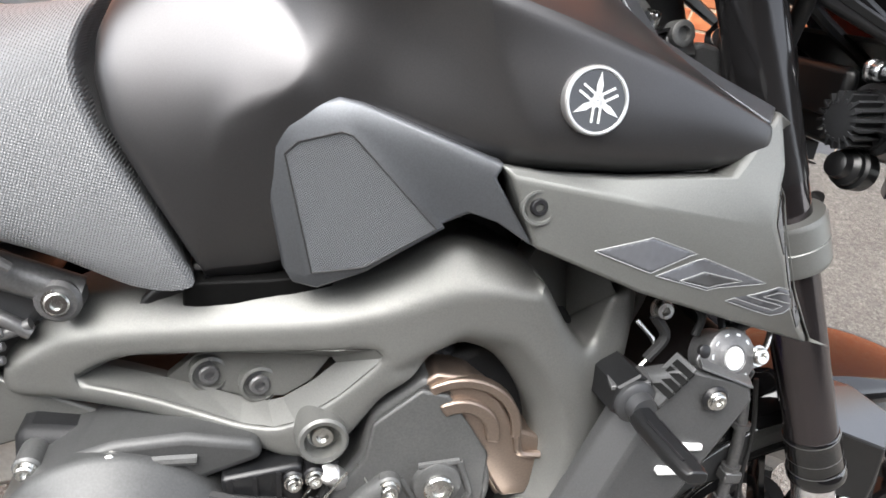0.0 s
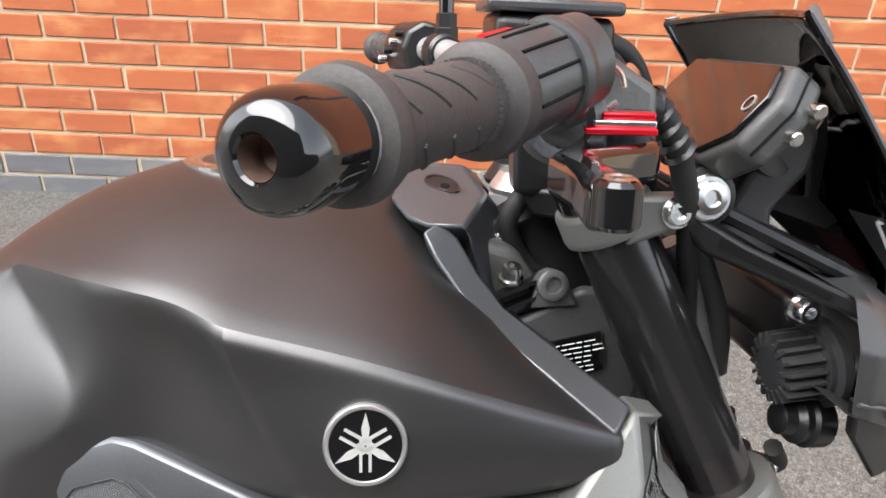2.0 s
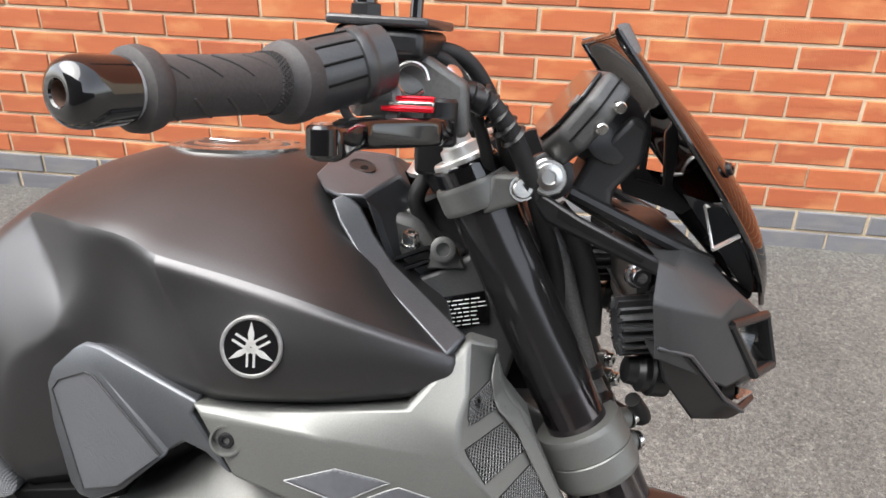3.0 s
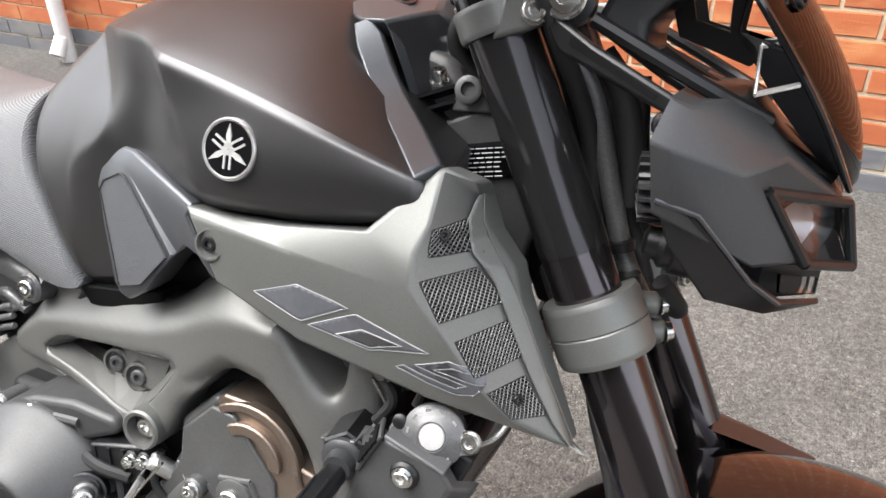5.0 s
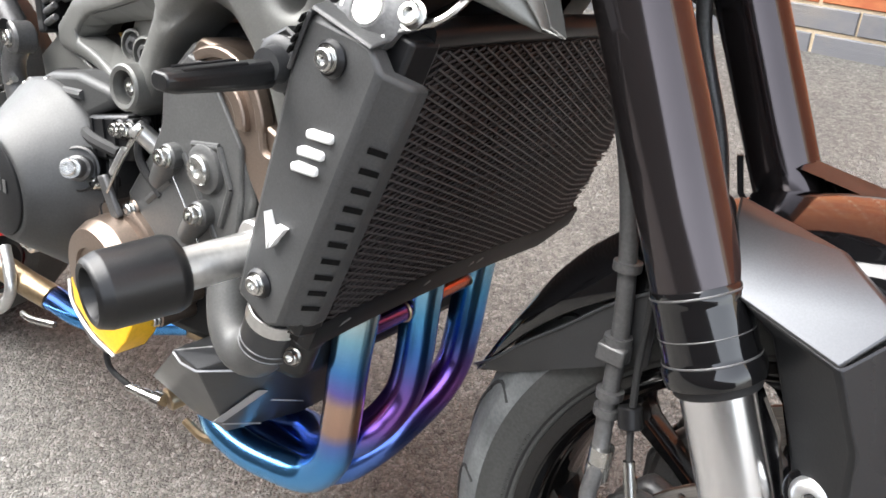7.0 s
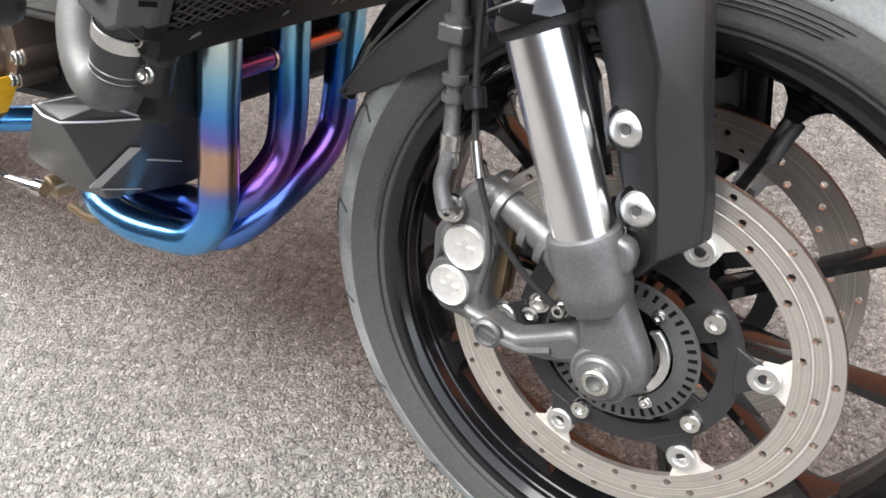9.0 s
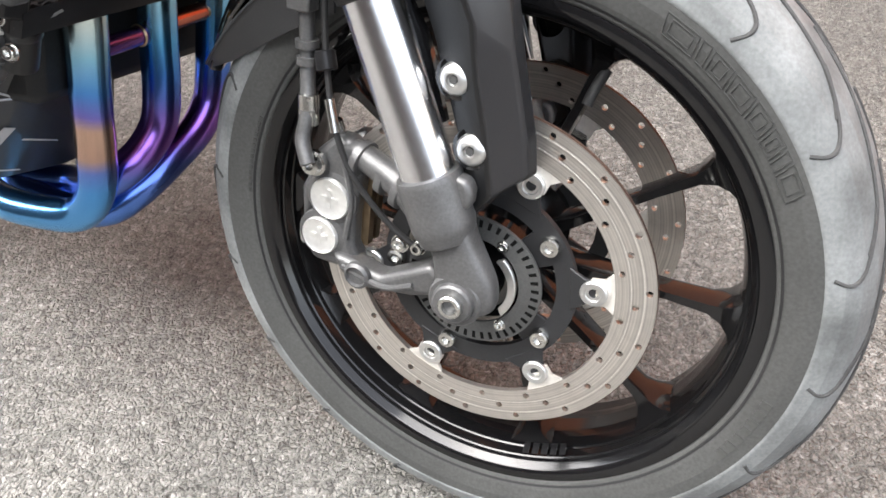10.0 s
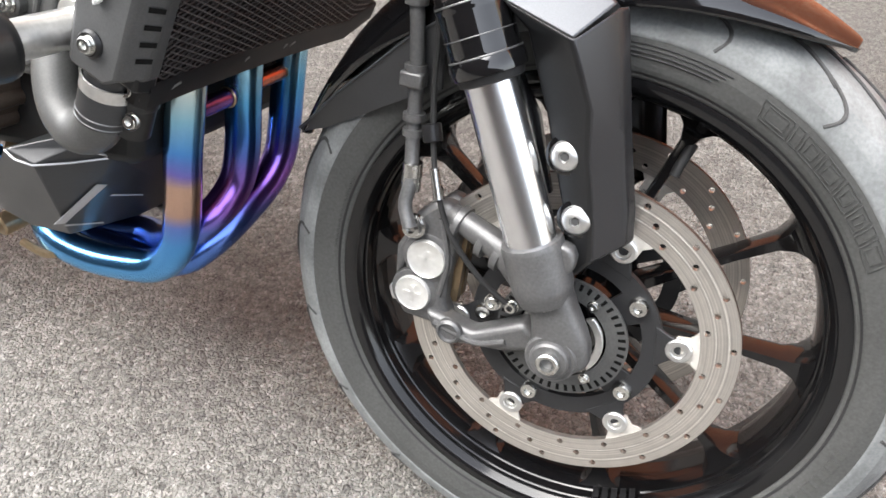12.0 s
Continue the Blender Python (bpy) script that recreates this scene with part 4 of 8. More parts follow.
for side in (-1, 1):
    bm = shell(SHROUD, SHROUD_FACES, (0, 0.028, -0.004))
    if side > 0:
        flip(bm)
    shroud = part("intake_shroud", bm, SHROUD_GREY, bike, "satin grey plastic air intake shroud", bevel=0.0028, segments=3)
    if side > 0:
        continue
    bpy.context.view_layer.update()
    tree = BVHTree.FromObject(shroud, bpy.context.evaluated_depsgraph_get())
    ways = (0.0, 1, 0.0)
    def cling(outline, toward, lift, material, name, rim=None):
        """A film that follows the surface: an outline in space thrown along a direction."""
        bm = bmesh.new()
        bm.faces.new([bm.verts.new(q) for q in outline])
        bmesh.ops.triangulate(bm, faces=bm.faces)
        for _ in range(4):
            bmesh.ops.subdivide_edges(bm, edges=[e for e in bm.edges if e.calc_length() > 0.004], cuts=1)
            bmesh.ops.triangulate(bm, faces=bm.faces)
        for q, h in zip(bm.verts, stick(tree, [q.co.copy() for q in bm.verts], toward, lift)):
            q.co = h
        part(name, bm, material, shroud, thick=0.0003)
        if rim:
            line = []
            for a, b in zip(outline, outline[1:] + outline[:1]):
                a, b = Vector(a), Vector(b)
                k = max(int((b - a).length / 0.005), 1)
                line += [a.lerp(b, i / k) for i in range(k)]
            line = stick(tree, line + line[:1], toward, lift + 0.0001)
            part(name + "_line", tube(line, 0.00055, 6, per=1), rim, shroud)

    for shape, material in (([(-0.437, 0.780), (-0.399, 0.795), (-0.360, 0.785), (-0.394, 0.769)], DECAL_FILL), ([(-0.389, 0.767), (-0.353, 0.782), (-0.298, 0.767), (-0.343, 0.757)], DECAL_FILL), ([(-0.368, 0.764), (-0.349, 0.771), (-0.318, 0.767), (-0.342, 0.759)], DECAL_SHADE),
                            ([(-0.308, 0.755), (-0.284, 0.764), (-0.262, 0.759), (-0.261, 0.755), (-0.281, 0.759), (-0.294, 0.755), (-0.260, 0.748), (-0.267, 0.740), (-0.279, 0.738), (-0.323, 0.749), (-0.317, 0.752), (-0.279, 0.743), (-0.272, 0.747)], DECAL_FILL)):
        cling([(x, -0.24, z) for x, z in shape], (0, 1, 0), 0.0004 if material is DECAL_FILL else 0.0008, material, "decal", DECAL)
    bolt_p = V(-0.481, -0.213, 0.805)
    part("bolt_recess", lathe([(-0.004, 0.012), (0.0012, 0.012), (0.0012, 0.0105), (-0.0035, 0.009), (-0.0035, 0)], bolt_p, (0.05, -1, 0.1), 24), SHROUD_GREY, shroud)
    bolt(shroud, bolt_p + V(0, 0.004, 0), (0.05, -1, 0.1), 0.0062, 0.006, SATIN)

    # mesh windows in the mouth: recess shade as a near-black film behind crossed wires
    IN = V(-0.72, 0.68, -0.12).normalized()

    def window(corners, pitch=0.0034):
        p = [Vector(q) - IN * 0.02 for q in corners]
        cling(p, IN, 0.0003, HOLE_SHADE, "intake_recess", PLASTIC)
        wires = bmesh.new()
        u, v = (p[1] - p[0]), (p[3] - p[0])
        n1, n2 = max(int(u.length / pitch), 2), max(int(v.length / pitch), 2)

        def at(a, b):
            return (p[0].lerp(p[1], a)).lerp(p[3].lerp(p[2], a), b)
        for k in range(-n2, n1 + 1):
            for back_ in (0, 1):
                line = []
                for j in range(n2 + 1):
                    i = k + j
                    if 0 <= i <= n1:
                        a = i / n1
                        line.append(at(1 - a if back_ else a, j / n2))
                if len(line) > 1:
                    tube(stick(tree, line, IN, 0.0008), 0.0005, 4, per=1, bm=wires)
        part("intake_mesh", wires, ENGINE, shroud)

    window([(-0.309, -0.207, 0.848), (-0.294, -0.180, 0.852), (-0.287, -0.172, 0.831), (-0.309, -0.211, 0.831)])
    window([(-0.309, -0.220, 0.816), (-0.283, -0.183, 0.821), (-0.263, -0.174, 0.797), (-0.296, -0.217, 0.790)])
    window([(-0.285, -0.212, 0.777), (-0.258, -0.176, 0.785), (-0.244, -0.174, 0.762), (-0.271, -0.208, 0.753)])
    window([(-0.262, -0.204, 0.742), (-0.243, -0.178, 0.748), (-0.226, -0.176, 0.722), (-0.245, -0.197, 0.724)])
    for p in ((-0.303, -0.200, 0.844), (-0.243, -0.190, 0.735)):
        bolt(shroud, p, (0.75, -0.65, 0.15), 0.004, 0.004, SATIN)
    # the mouth's raised inner lip
    LIP_L = [(-0.289, -0.172, 0.867), (-0.303, -0.172, 0.851), (-0.300, -0.172, 0.828), (-0.277, -0.172, 0.809), (-0.250, -0.172, 0.756), (-0.225, -0.172, 0.716), (-0.209, -0.172, 0.701)]
    LIP_R = [(-0.289, -0.165, 0.867), (-0.290, -0.165, 0.849), (-0.277, -0.165, 0.828), (-0.259, -0.165, 0.803), (-0.233, -0.165, 0.750), (-0.205, -0.165, 0.697)]
    cling([Vector(q) - IN * 0.02 for q in LIP_L + LIP_R[::-1]], IN, 0.003, SHROUD_GREY, "mouth_lip", SHROUD_GREY)

# ---- engine, radiator and exhaust ----
block = part("crankcase", plate([(-0.83, 0.36), (-0.66, 0.33), (-0.42, 0.36), (-0.40, 0.50), (-0.43, 0.60), (-0.50, 0.66), (-0.58, 0.64), (-0.63, 0.555), (-0.83, 0.56)], -0.125, 0.125), ENGINE_DK, bike, "black engine castings", bevel=0.012)
part("cylinder_head", slab([(-0.42, -0.13, 0.50), (-0.33, -0.13, 0.62), (-0.41, -0.13, 0.70), (-0.52, -0.13, 0.63)], (0, 0.26, 0)), ENGINE_DK, block, bevel=0.01)
clutch = part("clutch_cover", lathe([(-0.06, 0.094), (0.009, 0.094), (0.012, 0.0935), (0.016, 0.0915), (0.019, 0.0890), (0.064, 0.0555), (0.067, 0.0530), (0.0695, 0.0510), (0.071, 0.0490), (0.071, 0.046)], (-0.742, -0.150, 0.470), (0.02, -1, -0.01), 64, squash=(1.0, 1.05)), CLUTCH, bike, "dark grey clutch cover")
badge_plate = part("cover_plate", lathe([(-0.004, 0.0475), (0.0015, 0.0475), (0.0025, 0.046), (0.0022, 0.0)], (-0.7405, -0.2215, 0.4685), (0.02, -1, -0.01), 48), ENGINE_DK, clutch)
for k in range(6):
    # worn raised lettering, as plain bars
    o = V(-0.767 + 0.0095 * k, -0.2243, 0.4700)
    part("letter_bar", slab([o, o + V(0.0055, 0.0002, 0), o + V(0.0055, 0.0002, 0.0125), o + V(0, 0, 0.0125)], (0, -0.0008, 0)), ENGINE, clutch)
for a in (135, 185, 250):
    p = V(-0.742 + 0.099 * math.cos(radians(a)), -0.150, 0.470 + 0.103 * math.sin(radians(a)))
    part("cover_boss", rod(p + V(0, 0.06, 0), p, 0.011, 16, 0.002), ENGINE, clutch)
    bolt(clutch, p, (0, -1, 0), 0.007, 0.006)


part("oil_gallery", slab([(-0.725, -0.128, 0.545), (-0.625, -0.128, 0.560), (-0.60, -0.128, 0.53), (-0.615, -0.128, 0.445), (-0.66, -0.128, 0.43), (-0.70, -0.128, 0.46)], (0, 0.04, 0)), ENGINE_DK, bike, bevel=0.006)

# middle cover with its bosses
MID = [(-0.524, 0.641), (-0.562, 0.605), (-0.565, 0.569), (-0.579, 0.543), (-0.626, 0.483), (-0.590, 0.455), (-0.570, 0.434), (-0.494, 0.440), (-0.455, 0.478), (-0.448, 0.530), (-0.450, 0.575), (-0.474, 0.606), (-0.498, 0.637)]
mid = part("engine_cover", plate(MID, -0.158, -0.10), ENGINE, bike, "dark grey engine side cover", bevel=0.006, segments=3)
part("cover_step", plate([(x * 0.9 - 0.0525, z * 0.9 + 0.0540) for x, z in MID], -0.1615, -0.15), ENGINE, mid, bevel=0.0025, segments=3)
for x, z in ((-0.540, 0.544), (-0.499, 0.506)):
    d = V(-0.70, 0, -0.70).normalized()
    part("bolt_tower", tube([V(x, -0.164, z) + d * 0.044 + V(0, 0.008, 0), V(x, -0.166, z)], (0.0105, 0.0118), 18), ENGINE, mid)
    part("bolt_pad", rod((x, -0.150, z), (x, -0.172, z), 0.011, 18, 0.002), ENGINE, mid)
    bolt(mid, (x, -0.172, z), (0.05, -1, 0.1), 0.0075, 0.008)
part("plug_boss", lathe([(0, 0.022), (0.006, 0.020), (0.008, 0.016)], (-0.498, -0.160, 0.544), (0, -1, 0), 28), ENGINE, mid)
part("plug", lathe([(0, 0.0125), (0.008, 0.0125), (0.0095, 0.011), (0.0095, 0.006), (0.007, 0.0055), (0.007, 0)], (-0.498, -0.164, 0.544), (0, -1, 0), 28), STEEL, mid, "zinc plug")
for pts in ([(-0.530, -0.1595, 0.548), (-0.502, -0.1595, 0.508), (-0.475, -0.1595, 0.468)], [(-0.585, -0.1595, 0.490), (-0.55, -0.1595, 0.520)]):
    part("cover_rib", tube(pts, 0.0042, 8), ENGINE, mid)

part("cover_seam", tube([(-0.566, -0.1592, 0.560), (-0.548, -0.1622, 0.530), (-0.527, -0.1622, 0.502), (-0.512, -0.1622, 0.478), (-0.497, -0.1592, 0.452)], 0.0011, 6), STEEL, mid)
for a, b in (((-0.516, 0.560), (-0.482, 0.566)), ((-0.482, 0.566), (-0.468, 0.535)), ((-0.468, 0.535), (-0.480, 0.500))):
    part("cover_rib", tube([(a[0], -0.1620, a[1]), (b[0], -0.1620, b[1])], 0.0030, 8, per=1), ENGINE, mid)
# case behind the clutch cover with its upper lobe, and the switch stud in its dark socket
lobe = part("case_lobe", plate([(-0.802, 0.530), (-0.788, 0.557), (-0.752, 0.572), (-0.700, 0.581), (-0.645, 0.577), (-0.640, 0.562), (-0.705, 0.531), (-0.720, 0.500), (-0.78, 0.50)], -0.158, -0.09), CLUTCH, bike, "grey engine case lobe", bevel=0.007, segments=3)
bolt(lobe, (-0.752, -0.158, 0.558), (0, -1, 0.2), 0.0075, 0.007)
part("lobe_rib", tube([(-0.745, -0.1585, 0.556), (-0.715, -0.1590, 0.560), (-0.690, -0.1585, 0.562)], 0.0045, 8), ENGINE, lobe)
socket = part("switch_socket", lathe([(-0.010, 0.0215), (0.004, 0.0215), (0.005, 0.0195), (-0.002, 0.0180), (-0.002, 0)], (-0.668, -0.176, 0.499), (0.42, -0.85, 0.22), 28), PLASTIC, bike, "black switch socket")
part("switch_stud", lathe([(-0.004, 0.0125), (0.010, 0.0120), (0.012, 0.0095), (0.022, 0.0090), (0.024, 0.0070)], (-0.668, -0.176, 0.499), (0.62, -0.72, 0.32), 20), CAST, socket)
bolt(socket, (-0.6525, -0.1945, 0.507), (0.62, -0.72, 0.32), 0.0075, 0.007, STEEL)

# bronze pickup cover in the frame's arch: stepped arcs
arc_c = V(-0.487, 0, 0.588)


def arc_band(r0, r1, a0, a1, y0, y1):
    pts = [(arc_c.x + r1 * math.cos(radians(a)), arc_c.z + r1 * math.sin(radians(a))) for a in np.linspace(a0, a1, 14)]
    pts += [(arc_c.x + r0 * math.cos(radians(a)), arc_c.z + r0 * math.sin(radians(a))) for a in np.linspace(a1, a0, 14)]
    return plate(pts, y0, y1)


pick = part("pickup_cover", plate([(-0.527, 0.632), (-0.513, 0.645), (-0.484, 0.643), (-0.456, 0.623), (-0.438, 0.596), (-0.415, 0.589), (-0.405, 0.559), (-0.415, 0.529), (-0.437, 0.526), (-0.452, 0.547), (-0.466, 0.572), (-0.500, 0.581), (-0.506, 0.603)], -0.158, -0.11), BRONZE, bike, "bronze pickup cover", bevel=0.003)
part("pickup_step", arc_band(0.024, 0.036, 125, -5, -0.164, -0.15), BRONZE, pick, bevel=0.002)
part("pickup_rim", arc_band(0.046, 0.055, 125, 0, -0.162, -0.15), BRONZE, pick, bevel=0.002)
part("pickup_foot", plate([(-0.457, 0.580), (-0.437, 0.584), (-0.416, 0.583), (-0.412, 0.535), (-0.440, 0.522), (-0.455, 0.545)], -0.152, -0.11), BRONZE, pick, bevel=0.003)
part("pickup_ridge", tube([(-0.436, -0.159, 0.590), (-0.430, -0.160, 0.574), (-0.412, -0.160, 0.572)], 0.0035, 8), BRONZE, pick)

# bronze generator cover: flange with bolts and a stepped dome
gen = part("generator_cover", lathe([(-0.05, 0.062), (0.002, 0.062), (0.004, 0.059), (0.006, 0.052), (0.022, 0.050), (0.034, 0.043), (0.036, 0.026), (0.033, 0.025), (0.033, 0)], (-0.617, -0.164, 0.416), (0.0, -1, -0.02), 48), BRONZE, bike, "bronze round engine cover")
for k in range(3):
    o = V(-0.630 + 0.009 * k, -0.1985, 0.409)
    part("letter_bar", slab([o, o + V(0.006, 0, 0), o + V(0.006, 0, 0.010), o + V(0, 0, 0.010)], (0, -0.0008, 0)), BRONZE, gen)
for a in (-15, 35, 80, 135, 175, 320):
    p = V(-0.617 + 0.060 * math.cos(radians(a)), -0.164, 0.416 + 0.060 * math.sin(radians(a)))
    part("flange_boss", rod(p + V(0, 0.04, 0), p, 0.009, 14, 0.002), BRONZE, gen)
    bolt(gen, p, (0, -1, 0), 0.0065, 0.006)
part("yellow_guard", shell({"a": (-0.686, -0.185, 0.383), "b": (-0.654, -0.182, 0.402), "c": (-0.647, -0.192, 0.378), "d": (-0.619, -0.196, 0.363), "e": (-0.597, -0.196, 0.366), "f": (-0.568, -0.190, 0.383), "g": (-0.575, -0.194, 0.362), "h": (-0.597, -0.192, 0.337), "i": (-0.636, -0.192, 0.345), "j": (-0.671, -0.190, 0.363)}, ["a b c j", "c d i j", "d e h i", "e f g h"], (0, 0.03, 0)), YELLOW, bike, "yellow painted engine guard", bevel=0.002)
part("grey_guard", shell({"a": (-0.717, -0.175, 0.366), "b": (-0.688, -0.183, 0.380), "c": (-0.673, -0.188, 0.361), "d": (-0.638, -0.190, 0.343), "e": (-0.600, -0.190, 0.335), "f": (-0.630, -0.182, 0.318), "g": (-0.671, -0.176, 0.311), "h": (-0.708, -0.172, 0.331)}, ["a b c h", "c d g h", "d e f g"], (0, 0.03, 0)), ENGINE, bike, bevel=0.004)
part("guard_edge", tube([(-0.687, -0.1855, 0.381), (-0.672, -0.191, 0.362), (-0.637, -0.193, 0.344), (-0.598, -0.193, 0.336)], 0.0016, 8), WHITE, bike)

# wires, switch and clips beside the cover
for pts, r, m in (([(-0.70, -0.155, 0.53), (-0.655, -0.17, 0.53), (-0.62, -0.165, 0.525)], 0.006, RUBBER),
                  ([(-0.655, -0.165, 0.47), (-0.64, -0.17, 0.45), (-0.645, -0.16, 0.43)], 0.003, SATIN), ([(-0.60, -0.165, 0.545), (-0.625, -0.17, 0.50), (-0.65, -0.165, 0.47)], 0.0017, STEEL),
                  ([(-0.585, -0.16, 0.565), (-0.59, -0.165, 0.53), (-0.565, -0.16, 0.50)], 0.004, RUBBER)):
    part("engine_wire", tube(pts, r, 8), m, bike)
for p in ((-0.683, -0.162, 0.528), (-0.600, -0.168, 0.552), (-0.616, -0.168, 0.548), (-0.655, -0.168, 0.487), (-0.64, -0.165, 0.44)):
    part("clip_block", rod(Vector(p) + V(0, 0.02, 0), p, 0.009, 12, 0.002), SATIN, bike)
    bolt(bike, p, (0.1, -1, 0.1), 0.006, 0.007, STEEL, "clip_bolt")
box = part("sensor_box", slab([(-0.672, -0.166, 0.548), (-0.610, -0.163, 0.562), (-0.606, -0.163, 0.520), (-0.664, -0.166, 0.508)], (0, 0.03, 0)), PLASTIC, bike, "black plastic sensor box", bevel=0.004)
for k in range(3):
    part("box_rib", slab([(-0.666 + 0.018 * k, -0.1670, 0.547 + 0.0035 * k), (-0.662 + 0.018 * k, -0.1670, 0.5475 + 0.0035 * k), (-0.658 + 0.018 * k, -0.1670, 0.513 + 0.0035 * k), (-0.662 + 0.018 * k, -0.1670, 0.5125 + 0.0035 * k)], (0, 0.004, 0)), SATIN, box)
part("clutch_arm", slab([(-0.640, -0.178, 0.500), (-0.628, -0.178, 0.505), (-0.608, -0.176, 0.470), (-0.620, -0.176, 0.463)], (0, 0.006, 0)), CAST, bike, bevel=0.002)
for pts, r, m in (([(-0.575, -0.17, 0.560), (-0.600, -0.176, 0.525), (-0.622, -0.178, 0.490)], 0.0014, STEEL), ([(-0.60, -0.172, 0.535), (-0.608, -0.175, 0.520), (-0.614, -0.176, 0.510)], 0.0038, ALU), ([(-0.665, -0.16, 0.455), (-0.640, -0.165, 0.462), (-0.632, -0.165, 0.490), (-0.640, -0.16, 0.515)], 0.004, RUBBER)):
    part("engine_wire", tube(pts, r, 8), m, bike)
part("sensor", rod((-0.575, -0.15, 0.535), (-0.590, -0.168, 0.558), 0.009, 14, 0.002), ALU, bike, "small aluminium sensor")

# crash slider: spacer, body with a dished end
slider = part("crash_slider", lathe([(0.018, 0.022), (0.021, 0.0265), (0.027, 0.0285), (0.072, 0.0275), (0.080, 0.0245), (0.082, 0.0215), (0.081, 0.0185), (0.070, 0.016), (0.066, 0.0)], (-0.4285, -0.215, 0.499), (-0.19, -1, -0.07), 40), PLASTIC, bike, "black plastic crash slider")
part("slider_spacer", rod((-0.418, -0.150, 0.504), (-0.4322, -0.236, 0.4975), 0.0160, 28, 0.002), ALU, slider, "silver spacer")
part("slider_washer", rod((-0.421, -0.165, 0.503), (-0.4225, -0.176, 0.502), 0.024, 28, 0.002), ALU, slider)

# folding mount lever on its six-sided nut
nut = part("mount_nut", lathe([(-0.030, 0.0215), (0.006, 0.0215), (0.0075, 0.0195)], (-0.366, -0.196, 0.656), (0.12, -1, 0), 6, up=(0.86, 0, 0.5)), PLASTIC, bike, "black six-sided mount nut")
part("nut_flange", slab([(-0.387, -0.203, 0.662), (-0.357, -0.206, 0.669), (-0.357, -0.206, 0.673), (-0.388, -0.203, 0.666)], (0.004, 0.024, 0.002)), CAST, nut, bevel=0.001)
part("mount_collar", lathe([(0, 0.0175), (0.004, 0.0175), (0.006, 0.0155), (0.007, 0.0120), (0.016, 0.0105)], (-0.366, -0.203, 0.655), (0.12, -1, -0.02), 28), LAMP_SHELL, nut)
rings = []
for d, w, h, c in ((0.0, 0.0085, 0.0085, (-0.3655, -0.216, 0.650)), (0.0, 0.0095, 0.0080, (-0.3650, -0.232, 0.6495)), (0.0, 0.0100, 0.0070, (-0.3630, -0.262, 0.6500)), (0.0, 0.0098, 0.0062, (-0.3605, -0.286, 0.6505)), (0.0, 0.0078, 0.0050, (-0.3600, -0.2935, 0.6510))):
    o = V(*c)
    rings.append([o + V(w * a, 0, h * b) for a, b in ((-0.6, -1), (0.6, -1), (1, -0.5), (1, 0.5), (0.6, 1), (-0.6, 1), (-1, 0.5), (-1, -0.5))])
part("mount_lever", ring_bm(rings), PLASTIC, nut, "black ribbed plastic lever", bevel=0.0012)
part("lever_groove", tube([(-0.371, -0.236, 0.6573), (-0.366, -0.282, 0.6566)], 0.0013, 6), SATIN, nut)
part("lever_groove", tube([(-0.360, -0.236, 0.6573), (-0.356, -0.282, 0.6566)], 0.0013, 6), SATIN, nut)

# water elbow, hoses and lower cowl
elbow = part("water_elbow", tube([(-0.394, -0.178, 0.444), (-0.404, -0.175, 0.430), (-0.420, -0.172, 0.413), (-0.443, -0.168, 0.408), (-0.463, -0.162, 0.422), (-0.476, -0.152, 0.448), (-0.482, -0.138, 0.475)], 0.0205, 24), ENGINE, bike, "dark cast water elbow")
hose_up = V(0.36, -0.06, 0.93)
hose = part("water_hose", lathe([(-0.006, 0.0215), (-0.005, 0.0232), (0.024, 0.0232), (0.026, 0.0218), (0.050, 0.0205)], (-0.400, -0.176, 0.436), hose_up, 32), LAMP_SHELL, bike, "short black water hose")
for h in (-0.003, 0.003):
    part("hose_ring", lathe([(h - 0.0008, 0.0230), (h, 0.0240), (h + 0.0008, 0.0230)], (-0.400, -0.176, 0.436), hose_up, 32, caps=False), CAST, hose)
part("hose_band", lathe([(0.024, 0.0230), (0.0245, 0.0238), (0.036, 0.0236), (0.0365, 0.0226)], (-0.400, -0.176, 0.436), hose_up, 32, caps=False), ALU, hose, "bright steel hose band")
neck = part("sensor_neck", lathe([(-0.030, 0.0150), (0.0, 0.0150), (0.002, 0.0165), (0.008, 0.0165), (0.010, 0.0140), (0.022, 0.0140)], (-0.372, -0.166, 0.448), hose_up, 24), PLASTIC, bike, "black sensor neck")
for p in ((-0.368, -0.181, 0.463), (-0.368, -0.180, 0.436)):
    bolt(neck, p, (0.2, -1, 0.2), 0.006, 0.006, STEEL)
COWL = {"a": (-0.525, -0.178, 0.370), "b": (-0.496, -0.173, 0.360), "c": (-0.455, -0.116, 0.360), "g": (-0.469, -0.148, 0.377), "d": (-0.413, -0.104, 0.404), "k": (-0.451, -0.137, 0.396), "t": (-0.520, -0.121, 0.256), "u": (-0.578, -0.118, 0.247), "p": (-0.638, -0.128, 0.268),
        "r": (-0.462, -0.058, 0.316), "q": (-0.447, -0.065, 0.366), "e": (-0.430, -0.040, 0.408), "l": (-0.500, -0.040, 0.252), "m": (-0.580, -0.040, 0.245)}
cowl = part("lower_cowl", shell(COWL, ["a b t u p", "b c r t", "c q r", "c d q", "a g b", "g c b", "g k d c", "a k g", "k e d", "d e q", "r l t", "t l m u"], (0, 0.06, 0.0)), GREY_PLASTIC, bike, "black plastic belly cowl", bevel=0.004, segments=3)
